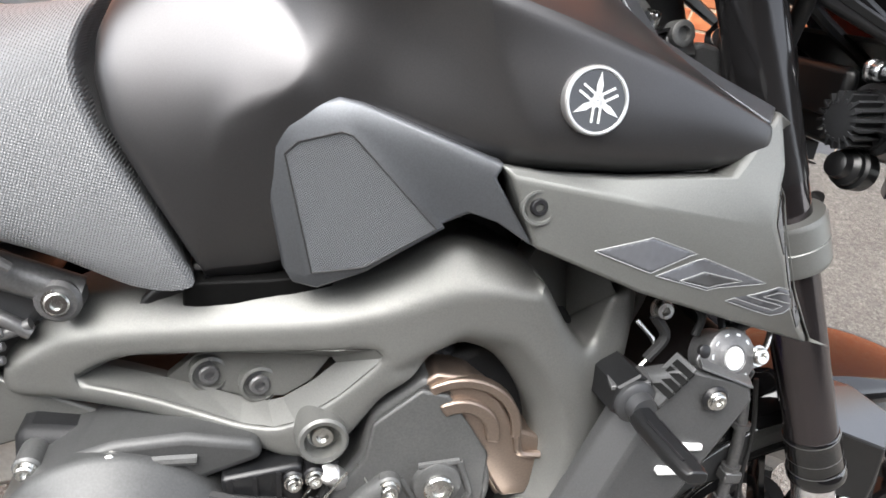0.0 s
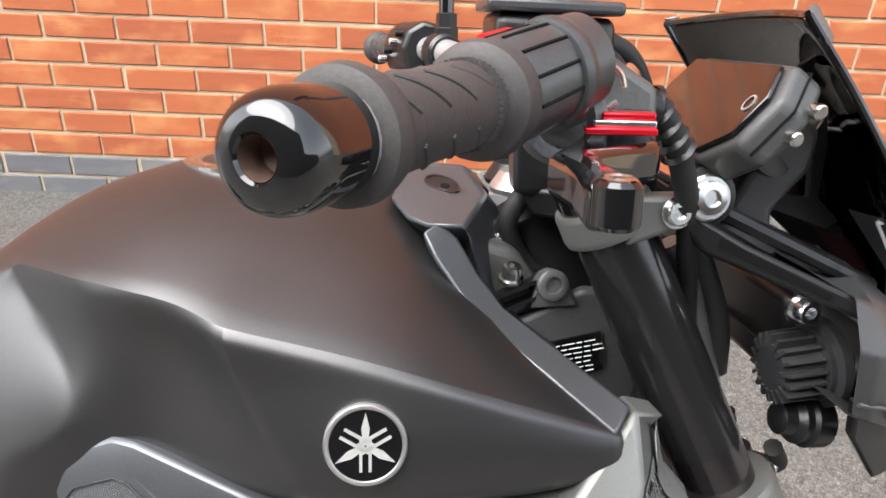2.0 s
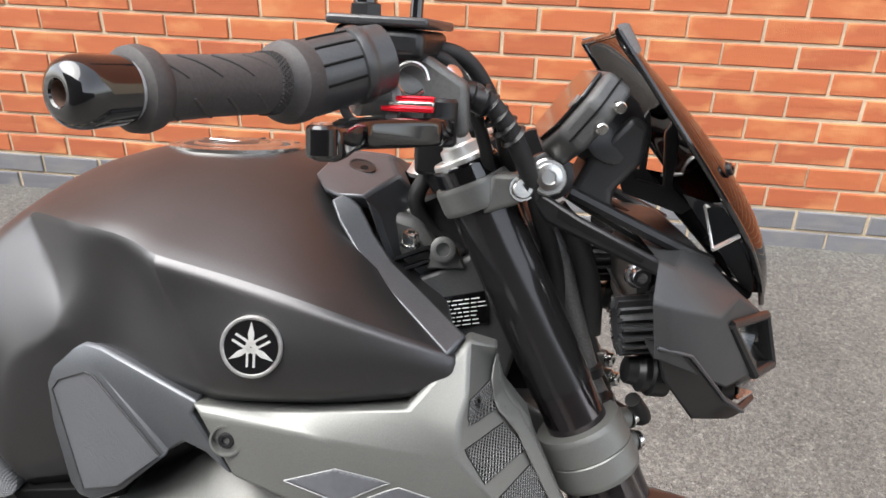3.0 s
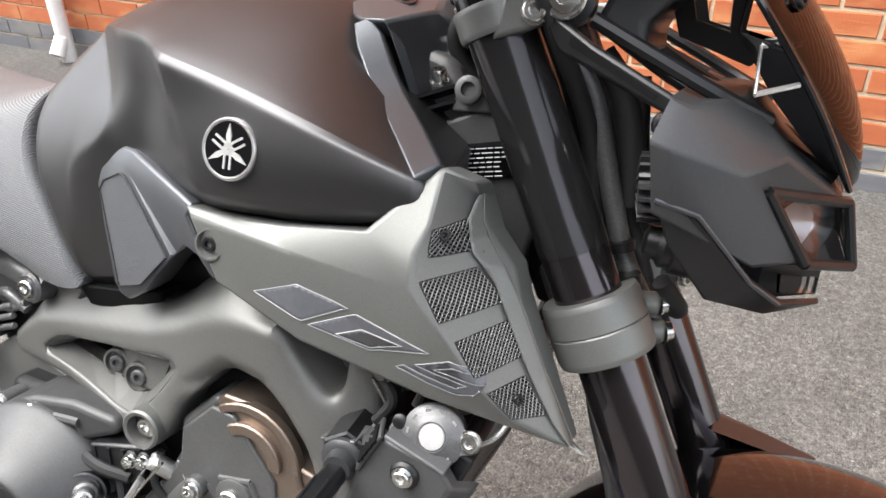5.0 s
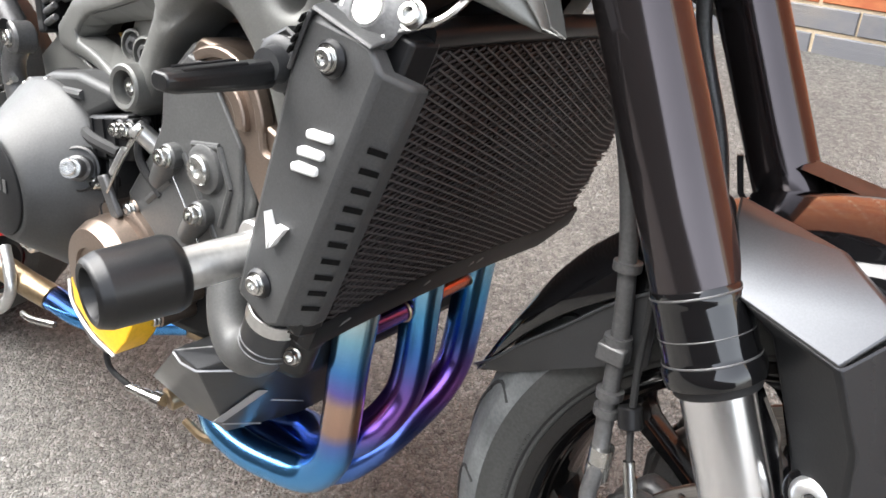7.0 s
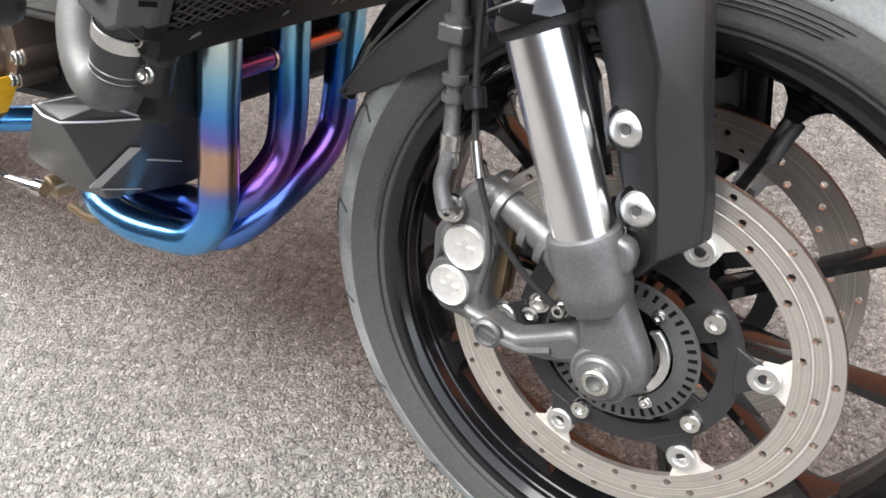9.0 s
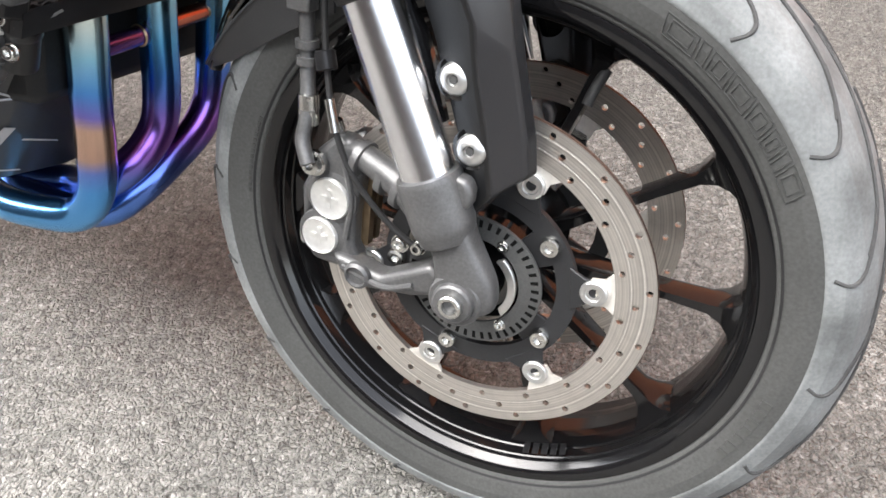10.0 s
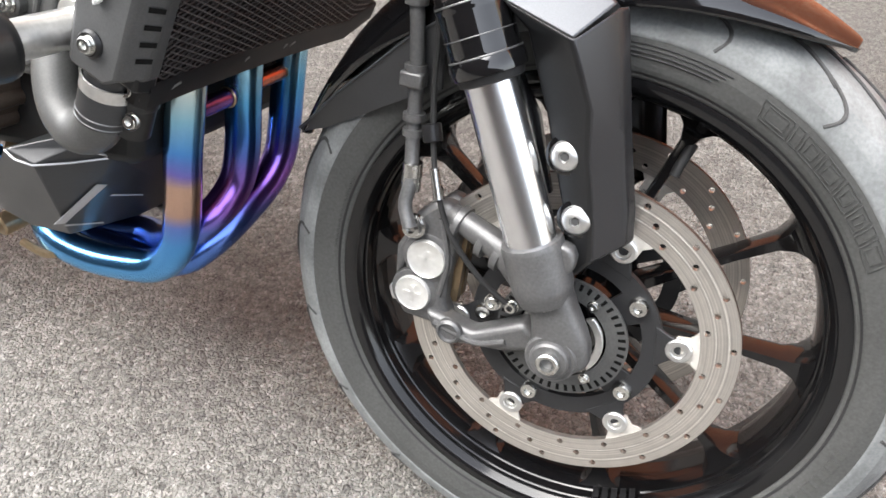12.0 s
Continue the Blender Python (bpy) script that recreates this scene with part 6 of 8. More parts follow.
def on_wall(r, deg, lift=0.0006):
    a = float(np.interp(r, [0.231, 0.239, 0.252, 0.264, 0.2745], [0.0545, 0.0578, 0.0605, 0.0605, 0.057])) + lift
    return V(r * math.cos(radians(deg)), -a, 0.30 + r * math.sin(radians(deg)))


def wall_bar(r0, r1, d0, d1, lift=0.0008):
    pts = [on_wall(r0, d0, lift), on_wall(r0, d1, lift), on_wall(r1, d1, lift), on_wall(r1, d0, lift)]
    return slab(pts, (0, 0.0016, 0))


# raised sidewall lettering as plain outlined bars, rings of fine ribs
deg = 66.5
for width in (6.6, 2.3, 4.6, 5.2, 4.6, 3.9, 2.3, 5.6):
    ends = (0.2430, 0.2500, 0.2572)
    for inset in (0.0, 0.55):
        lo, hi = deg - inset, deg - width + 0.7 + inset
        line = [on_wall(r, lo + 0.5 * (k - 1)) for k, r in enumerate(ends)] + [on_wall(r, hi + 0.5 * (k - 1)) for k, r in reversed(list(enumerate(ends)))]
        if inset and width < 3:
            continue
        if inset:
            line = [on_wall(0.2455, lo - 0.6), on_wall(0.2500, lo - 0.4), on_wall(0.2548, lo - 0.2), on_wall(0.2548, hi + 0.6), on_wall(0.2500, hi + 0.4), on_wall(0.2455, hi + 0.2)]
        part("sidewall_bar", tube(line + line[:1], 0.00045, 5, per=1), TYRE_MARK, wheel_tyre)
    deg -= width
for k in range(7):
    part("sidewall_bar", wall_bar(0.244, 0.252, -8 - 2.4 * k, -9.4 - 2.4 * k), TYRE_MARK, wheel_tyre)
for k in range(14):
    part("sidewall_bar", wall_bar(0.2370, 0.2395, 160 + 1.4 * k, 160.9 + 1.4 * k), TYRE_MARK, wheel_tyre)
for k in range(4):
    part("sidewall_rib", tube([on_wall(0.248 + 0.0032 * k, 100 - 3 * q - k) for q in range(9)], 0.0006, 5, per=1), RUBBER, wheel_tyre)
part("bead_line", lathe([(0.0558, 0.2335), (0.0566, 0.2345), (0.0570, 0.2355)], AXLE, (0, -1, 0), 144, caps=False), RUBBER, wheel_tyre)

rim = part("front_rim", lathe([(-0.030, 0.2105), (-0.046, 0.2130), (-0.0525, 0.2175), (-0.0550, 0.2235), (-0.0542, 0.2295), (-0.050, 0.2308), (-0.046, 0.2255), (0.046, 0.2255), (0.050, 0.2308), (0.0542, 0.2295), (0.0550, 0.2235), (0.0525, 0.2175), (0.046, 0.2130), (0.040, 0.2120), (0.030, 0.2105), (0.026, 0.2085), (0.018, 0.2060), (0.010, 0.2045),
                           (-0.010, 0.2045), (-0.018, 0.2060), (-0.026, 0.2085), (-0.030, 0.2105)], AXLE, (0, -1, 0), 144, caps=False), RIM, bike, "gloss black cast front rim")
for a_, r_ in ((0.0415, 0.2122), (0.0525, 0.2180), (0.030, 0.2104)):
    part("rim_ridge", lathe([(a_ - 0.0012, r_), (a_, r_ - 0.0012), (a_ + 0.0012, r_)], AXLE, (0, -1, 0), 144, caps=False), RIM, rim)
part("hub", lathe([(-0.060, 0.030), (-0.058, 0.046), (-0.045, 0.048), (-0.030, 0.034), (0.030, 0.034), (0.045, 0.048), (0.058, 0.046), (0.060, 0.030)], AXLE, (0, -1, 0), 48), RIM, rim)
for k in range(10):
    # tapered spoke that spreads into the rim
    a = radians(36 * k + 0.8)
    e, w = V(math.cos(a), 0, math.sin(a)), V(-math.sin(a), 0, math.cos(a))
    rings = []
    for r, hw, hy in ((0.030, 0.010, 0.018), (0.060, 0.0062, 0.016), (0.110, 0.0047, 0.0135), (0.150, 0.0045, 0.0125), (0.184, 0.0058, 0.0140), (0.196, 0.0105, 0.018), (0.203, 0.018, 0.022), (0.208, 0.030, 0.026)):
        c = AXLE + e * r
        rings.append([c + w * (hw * x) + V(0, hy * y, 0) for x, y in ((-0.75, -1), (0.75, -1), (1, -0.6), (1, 0.6), (0.75, 1), (-0.75, 1), (-1, 0.6), (-1, -0.6))])
    part("spoke", ring_bm(rings), RIM, rim)
for k in range(5):
    o, a0 = AXLE, -72 + 2.6 * k
    pts = [o + V(0.2075 * math.cos(radians(d)), -0.0425, 0.2075 * math.sin(radians(d))) for d in (a0, a0 + 1.7)] + [o + V(0.2030 * math.cos(radians(d)), -0.0325, 0.2030 * math.sin(radians(d))) for d in (a0 + 1.7, a0)]
    part("rim_mark", slab(pts, (0, -0.001, 0.0005)), SATIN, rim)
part("valve", tube([AXLE + V(0.060, -0.01, 0.176), AXLE + V(0.055, -0.02, 0.160), AXLE + V(0.053, -0.024, 0.150)], 0.0045, 10), RUBBER, rim)

for side in (-1, 1):
    dy = side * 0.066
    bm, rims = bmesh.new(), []
    for r, count in ((0.1485, 128), (0.1165, 96)):
        rims.append([AXLE + V(r * math.cos(2 * math.pi * k / count), dy - side * 0.0025, r * math.sin(2 * math.pi * k / count)) for k in range(count)])
    for k in range(18):
        for r, off in ((0.1225, 0), (0.1325, 7), (0.1428, 13)):
            a = radians(20 * k + off)
            c = AXLE + V(r * math.cos(a), dy - side * 0.0025, r * math.sin(a))
            rims.append([c + V(0.0029 * math.cos(2 * math.pi * q / 10), 0, 0.0029 * math.sin(2 * math.pi * q / 10)) for q in range(10)])
    edges = []
    for loop in rims:
        vs = [bm.verts.new(p) for p in loop]
        edges += [bm.edges.new((vs[q - 1], vs[q])) for q in range(len(vs))]
    bmesh.ops.triangle_fill(bm, edges=edges, use_beauty=True, normal=(0, side, 0))
    faces = bmesh.ops.extrude_face_region(bm, geom=list(bm.faces))["geom"]
    bmesh.ops.translate(bm, vec=(0, side * 0.005, 0), verts=[q for q in faces if isinstance(q, bmesh.types.BMVert)])
    disc = part("brake_disc", bm, DISC, bike, "worn drilled steel brake disc")
    for r in (0.1290, 0.1392):
        part("wear_ring", lathe([(0.0025, r - 0.00022), (0.0026, r), (0.0025, r + 0.00022)], AXLE + V(0, dy, 0), (0, side, 0), 128, caps=False), LUG, disc)
    part("disc_rim", lathe([(-0.0022, 0.1490), (0.0022, 0.1490)], AXLE + V(0, dy, 0), (0, side, 0), 128, caps=False), RUST, disc)
    carrier = part("disc_carrier", lathe([(-0.003, 0.0690), (-0.003, 0.0860), (0.003, 0.0860), (0.003, 0.0690), (-0.003, 0.0690)], AXLE + V(0, dy, 0), (0, 1, 0), 96, caps=False), CARRIER, bike, "black disc carrier")
    for k in range(6):
        a = radians(60 * k + 10.8)
        e, w = V(math.cos(a), 0, math.sin(a)), V(-math.sin(a), 0, math.cos(a))
        c = AXLE + V(0, dy, 0)
        part("carrier_arm", slab([c + e * 0.080 - w * 0.020, c + e * 0.092 - w * 0.012, c + e * 0.101 - w * 0.009, c + e * 0.101 + w * 0.009, c + e * 0.092 + w * 0.012, c + e * 0.080 + w * 0.020], (0, side * 0.004, 0)), CARRIER, carrier, bevel=0.001)
        part("disc_lug", slab([c + e * 0.119 - w * 0.022, c + e * 0.108 - w * 0.012, c + e * 0.098 - w * 0.012, c + e * 0.094 - w * 0.006, c + e * 0.094 + w * 0.006, c + e * 0.098 + w * 0.012, c + e * 0.108 + w * 0.012, c + e * 0.119 + w * 0.022], (0, side * 0.0022, 0)), LUG, disc)
        part("bobbin", lathe([(0.002, 0.0112), (0.0055, 0.0112), (0.0065, 0.0100), (0.0065, 0.0068), (0.0050, 0.0062), (0.0050, 0.0042), (0.0010, 0.0040), (0.0010, 0)], c + e * 0.0997, (0, side, 0), 28), ALU, disc, "silver bobbin")
    for k in range(5):
        a = radians(72 * k - 32)
        p = AXLE + V(0.0745 * math.cos(a), dy, 0.0745 * math.sin(a))
        e, w = V(math.cos(a), 0, math.sin(a)), V(-math.sin(a), 0, math.cos(a))
        c = AXLE + V(0, dy - side * 0.002, 0)
        part("carrier_tab", slab([c + e * 0.040 - w * 0.011, c + e * 0.072 - w * 0.017, c + e * 0.072 + w * 0.017, c + e * 0.040 + w * 0.011], (0, side * 0.004, 0)), CARRIER, carrier, bevel=0.001)
        part("carrier_bolt", lathe([(0.002, 0.0090), (0.006, 0.0088), (0.009, 0.0072), (0.009, 0.004), (0.006, 0.0038), (0.006, 0)], p, (0, side, 0), 20), STEEL, carrier)
# wheel-speed ring with its slots, and the hub face
ring = part("speed_ring", lathe([(-0.0015, 0.040), (-0.0015, 0.0590), (0.0015, 0.0590), (0.0015, 0.040), (-0.0015, 0.040)], AXLE + V(0, -0.076, 0), (0, 1, 0), 72, caps=False), ENGINE, bike, "black slotted wheel-speed ring")
for k in range(44):
    a = radians(360 * k / 44)
    e, w = V(math.cos(a), 0, math.sin(a)), V(-math.sin(a), 0, math.cos(a))
    c = AXLE + V(0, -0.0778, 0)
    part("ring_slot", slab([c + e * 0.0505 - w * 0.0013, c + e * 0.0505 + w * 0.0013, c + e * 0.0570 + w * 0.0016, c + e * 0.0570 - w * 0.0016], (0, 0.0008, 0)), HOLE_SHADE, ring)
part("hub_face", lathe([(0, 0.041), (0.008, 0.040), (0.010, 0.034), (0.006, 0.032), (0.006, 0.024), (0.022, 0.020), (0.024, 0.013)], AXLE + V(0, -0.060, 0), (0, -1, 0), 40), GLOSS, ring)
for a0, a1 in ((-40, 55), (140, 235)):
    pts = [(AXLE.x + r * math.cos(radians(d)), AXLE.z + r * math.sin(radians(d))) for r, ds in ((0.038, range(a0, a1 + 1, 9)), (0.031, range(a1, a0 - 1, -9))) for d in ds]
    part("hub_crescent", plate(pts, -0.0805, -0.076), ALU, ring, bevel=0.001)
for a in (62, -50, 200):
    bolt(ring, AXLE + V(0.045 * math.cos(radians(a)), -0.0775, 0.045 * math.sin(radians(a))), (0, -1, 0), 0.0042, 0.004)
part("axle_spacer", rod((0, -0.105, 0.30), (0, 0.105, 0.30), 0.013, 24), STEEL, bike)

# -- brake calipers on their forged arms --
for side in (-1, 1):
    def cal(pts, y0, y1):
        return slab([(x, side * y0, z) for x, z in pts], (0, side * (y1 - y0), 0))

    body = part("brake_caliper", cal([(-0.150, 0.366), (-0.143, 0.385), (-0.127, 0.401), (-0.112, 0.402), (-0.100, 0.388), (-0.102, 0.357), (-0.106, 0.331), (-0.106, 0.305), (-0.098, 0.290), (-0.112, 0.279), (-0.146, 0.280), (-0.157, 0.302), (-0.149, 0.326), (-0.143, 0.349)], 0.074, 0.095), CAST, bike, "grey four-piston brake caliper", bevel=0.006, segments=3)
    part("caliper_inner", cal([(-0.150, 0.366), (-0.127, 0.395), (-0.104, 0.388), (-0.106, 0.300), (-0.146, 0.284), (-0.157, 0.302)], 0.038, 0.058), CAST, body, bevel=0.006)
    part("caliper_bridge", cal([(-0.158, 0.300), (-0.146, 0.345), (-0.150, 0.366), (-0.160, 0.345)], 0.045, 0.090), CAST, body, bevel=0.004)
    part("brake_pad", cal([(-0.112, 0.380), (-0.098, 0.372), (-0.100, 0.300), (-0.112, 0.300)], 0.056, 0.064), BRASS, body)
    part("brake_pad", cal([(-0.112, 0.380), (-0.098, 0.372), (-0.100, 0.300), (-0.112, 0.300)], 0.069, 0.078), BRASS, body)
    for x, z, r in ((-0.127, 0.346, 0.0185), (-0.136, 0.308, 0.0172)):
        part("piston_boss", lathe([(0, r + 0.006), (0.004, r + 0.005), (0.0055, r + 0.002)], (x, side * 0.091, z), (0, side, 0), 36), CAST, body)
        part("piston_cap", lathe([(0, r), (0.006, r), (0.0075, r - 0.001), (0.0065, r - 0.0025), (0.0072, 0.0)], (x, side * 0.0925, z), (0, side, 0), 40), CAP_SILVER, body, "bright piston cap")
    part("upper_arm", tube([(-0.118, side * 0.086, 0.390), (-0.095, side * 0.092, 0.388), (-0.060, side * 0.100, 0.378), (-0.040, side * 0.100, 0.362)], (0.010, 0.014), 16), CAST, body)
    part("lower_arm", cal([(-0.122, 0.298), (-0.100, 0.296), (-0.075, 0.290), (-0.050, 0.305), (-0.030, 0.318), (-0.012, 0.305), (-0.020, 0.290), (-0.045, 0.281), (-0.085, 0.274), (-0.112, 0.280)], 0.080, 0.104), CAST, body, bevel=0.006, segments=3)
    for k, w in ((0.15, 0.0155), (0.55, 0.0150), (0.80, 0.0160)):
        c = V(-0.112, side * 0.088, 0.390).lerp(V(-0.048, side * 0.100, 0.370), k)
        part("arm_collar", lathe([(-0.004, w - 0.002), (-0.003, w), (0.003, w), (0.004, w - 0.002)], c, (0.95, side * 0.15, -0.25), 24), CAST, body)
    part("arm_boss", lathe([(0, 0.0125), (0.004, 0.0120), (0.006, 0.0095), (0.003, 0.0085), (0.003, 0)], (-0.094, side * 0.103, 0.286), (0, side, 0), 24), CAST, body)
    part("arm_rib", tube([(-0.110, side * 0.1035, 0.289), (-0.070, side * 0.1050, 0.283), (-0.042, side * 0.1050, 0.294)], 0.0028, 8), CAST, body)
    part("caliper_rib", tube([(-0.118, side * 0.0955, 0.388), (-0.108, side * 0.0960, 0.350), (-0.112, side * 0.0955, 0.312)], 0.0030, 8), CAST, body)
    for x, z in ((-0.127, 0.346), (-0.136, 0.308)):
        part("cap_slot", slab([(x - 0.008, side * 0.0999, z - 0.002), (x + 0.008, side * 0.0999, z - 0.002), (x + 0.008, side * 0.0999, z + 0.002), (x - 0.008, side * 0.0999, z + 0.002)], (0, side * 0.0003, 0)), CAP_SILVER, body)
        part("cap_slot", slab([(x - 0.002, side * 0.0999, z - 0.008), (x + 0.002, side * 0.0999, z - 0.008), (x + 0.002, side * 0.0999, z + 0.008), (x - 0.002, side * 0.0999, z + 0.008)], (0, side * 0.0003, 0)), CAP_SILVER, body)
    part("pad_pin", rod((-0.160, side * 0.080, 0.298), (-0.152, side * 0.090, 0.296), 0.007, 12, 0.001), ALU, body)
    bolt(body, (-0.062, side * 0.092, 0.322), (0, side, 0), 0.0065, 0.006)
    bolt(body, (-0.045, side * 0.094, 0.325), (0, side, 0), 0.0055, 0.006)
    part("bleed_nipple", rod((-0.127, side * 0.083, 0.398), (-0.130, side * 0.086, 0.412), 0.005, 10, 0.001), STEEL, body)
    hose = part("brake_hose", tube([(-0.141, side * 0.110, 0.378), (-0.150, side * 0.104, 0.395), (-0.150, side * 0.098, 0.415), (-0.155, side * 0.090, 0.445), (-0.158, side * 0.087, 0.480), (-0.160, side * 0.088, 0.520), (-0.166, side * 0.088, 0.565), (-0.180, side * 0.085, 0.62), (-0.21, side * 0.075, 0.70), (-0.215, side * 0.06, 0.78)], 0.0062, 12), CAST, bike, "grey-black brake hose with clips")
    part("banjo", lathe([(0, 0.011), (0.004, 0.011), (0.005, 0.009), (0.010, 0.008), (0.011, 0.004), (0.008, 0.0035), (0.008, 0)], (-0.141, side * 0.098, 0.376), (0, side, 0), 24), STEEL, hose)
    for z in (0.425, 0.412):
        part("hose_ferrule", lathe([(-0.006, 0.0085), (0.006, 0.0085)], (-0.1505, side * 0.095, z), (-0.05, 0, 1), 16), STEEL, hose)
    for z, x in ((0.455, -0.156), (0.468, -0.157), (0.497, -0.159), (0.508, -0.160), (0.560, -0.165)):
        part("hose_clip", lathe([(-0.003, 0.0095), (0.003, 0.0095)], (x, side * 0.088, z), (-0.05, 0, 1), 16), CAST, hose)
    part("clip_block", slab([(-0.170, side * 0.082, 0.493), (-0.150, side * 0.082, 0.493), (-0.150, side * 0.082, 0.506), (-0.170, side * 0.082, 0.506)], (0, side * 0.016, 0)), CAST, hose, bevel=0.002)
    lead = part("sensor_lead", tube([(-0.040, side * 0.096, 0.322), (-0.075, side * 0.100, 0.345), (-0.105, side * 0.103, 0.378), (-0.122, side * 0.102, 0.412), (-0.134, side * 0.094, 0.445), (-0.142, side * 0.088, 0.49), (-0.146, side * 0.086, 0.55), (-0.16, side * 0.082, 0.61)], 0.0026, 8), RUBBER, bike)
    part("lead_sleeve", tube([(-0.121, side * 0.103, 0.408), (-0.130, side * 0.098, 0.432)], 0.0042, 10), STEEL, lead)
    part("lead_clip", rod((-0.141, side * 0.089, 0.466), (-0.136, side * 0.092, 0.452), 0.0085, 12, 0.001), SATIN, lead)

# -- mudguard: arched blade, pale shoulder facets and the fork guards --
blade = []
for deg, r, w, drop in ((160, 0.312, 0.044, 0.004), (157, 0.313, 0.052, 0.012), (149, 0.317, 0.066, 0.022), (138, 0.324, 0.076, 0.032), (127, 0.331, 0.080, 0.042), (115, 0.330, 0.082, 0.048), (100, 0.326, 0.082, 0.045), (86, 0.324, 0.078, 0.035), (74, 0.322, 0.066, 0.025), (66, 0.320, 0.048, 0.016), (61, 0.320, 0.022, 0.006)):
    c, s = math.cos(radians(deg)), math.sin(radians(deg))
    rows = []
    for f, dn in ((-1.0, drop), (-0.97, drop * 0.5), (-0.82, 0.012), (-0.5, 0.003), (0, 0), (0.5, 0.003), (0.82, 0.012), (0.97, drop * 0.5), (1.0, drop)):
        rr = r - dn
        rows.append(V(rr * c, w * f, 0.30 + rr * s))
    blade.append(rows)
mud = part("mudguard", sheet(blade), GLOSS, bike, "gloss black front mudguard", thick=0.003, subsurf=2)
for q in mud.data.polygons:
    q.use_smooth = True
for side in (-1, 1):
    # dull side cheek under the blade's rear half
    lip = [(-0.290, 0.047, 0.413), (-0.264, 0.066, 0.437), (-0.236, 0.076, 0.467), (-0.203, 0.081, 0.498), (-0.172, 0.083, 0.528), (-0.140, 0.084, 0.552)]
    hem = [(-0.288, 0.046, 0.409), (-0.256, 0.056, 0.424), (-0.225, 0.064, 0.443), (-0.195, 0.070, 0.462), (-0.170, 0.074, 0.477), (-0.140, 0.078, 0.492)]
    bm = bmesh.new()
    strip(bm, [(x, side * y, z) for x, y, z in lip], [(x, side * y, z) for x, y, z in hem])
    part("mudguard_cheek", back(bm, (0, -side * 0.003, 0)), LAMP_SHELL, mud, "dull grey-black side cheek")
    part("cheek_edge", tube([(x, side * (y + 0.0008), z) for x, y, z in lip], 0.0011, 6, per=3), PANEL, mud)
    S = {"a": (-0.106, 0.102, 0.616), "b": (-0.086, 0.130, 0.581), "c": (-0.030, 0.136, 0.566), "d": (-0.010, 0.110, 0.590), "e": (-0.050, 0.088, 0.610), "f": (-0.112, 0.080, 0.622)}
    bm = shell({k: (x, side * y, z) for k, (x, y, z) in S.items()}, ["a b c d e", "a e f"], (0, -side * 0.02, -0.006))
    guard_top = part("mudguard_shoulder", bm, SHOULDER, bike, "satin grey mudguard shoulder", bevel=0.002)
    F = {"a": (-0.086, 0.130, 0.581), "b": (-0.030, 0.136, 0.566), "c": (-0.011, 0.123, 0.519), "d": (-0.006, 0.117, 0.482), "e": (0.005, 0.113, 0.4405), "f": (0.013, 0.105, 0.392), "g": (-0.001, 0.102, 0.371), "h": (-0.018, 0.103, 0.428), "i": (-0.032, 0.104, 0.465), "j": (-0.045, 0.107, 0.503), "k": (-0.067, 0.118, 0.561),
         "l": (-0.008, 0.108, 0.588), "m": (0.014, 0.104, 0.500), "n": (0.030, 0.097, 0.440), "o": (0.035, 0.095, 0.411)}
    bm = shell({k: (x, side * y, z) for k, (x, y, z) in F.items()}, ["a b c j k", "c d i j", "d e h i", "e f g h", "b l m c", "c m d", "m n e d", "n o f e"], (0.004, -side * 0.012, 0))
    fg = part("fork_guard", bm, GUARD_PAINT, bike, "satin black fork guard panel", bevel=0.003, segments=3)
    # side faces take a blacker material, their shading put into the colour
    fg.data.materials.append(PLASTIC)
    for q in fg.data.polygons:
        if q.index < 4:
            q.material_index = 1
    for p in ((-0.0230, 0.1075, 0.476), (-0.0050, 0.1062, 0.427)):
        q = V(p[0], side * p[1], p[2])
        part("guard_ring", lathe([(-0.003, 0.0158), (0.001, 0.0158), (0.0015, 0.0145)], q, (0, side, 0.05), 32), GLOSS, fg)
        part("guard_screw", lathe([(0, 0.0122), (0.003, 0.0118), (0.0060, 0.0092), (0.0070, 0.0045), (0.0050, 0.0040), (0.0050, 0)], q + V(0, side * 0.001, 0), (0, side, 0.05), 28), ALU, fg, "polished button-head screw")
        # dark plug puts the socket's shade into its colour
        part("screw_socket", lathe([(0.0050, 0.0036), (0.0056, 0.0034), (0.0056, 0.0)], q + V(0, side * 0.001, 0), (0, side, 0.05), 6), GROOVE, fg)
    part("guard_bracket", slab([(-0.05, side * 0.104, 0.50), (-0.03, side * 0.101, 0.44), (-0.045, side * 0.098, 0.43), (-0.075, side * 0.100, 0.50), (-0.09, side * 0.108, 0.56)], (0, -side * 0.006, 0)), GLOSS, fg)

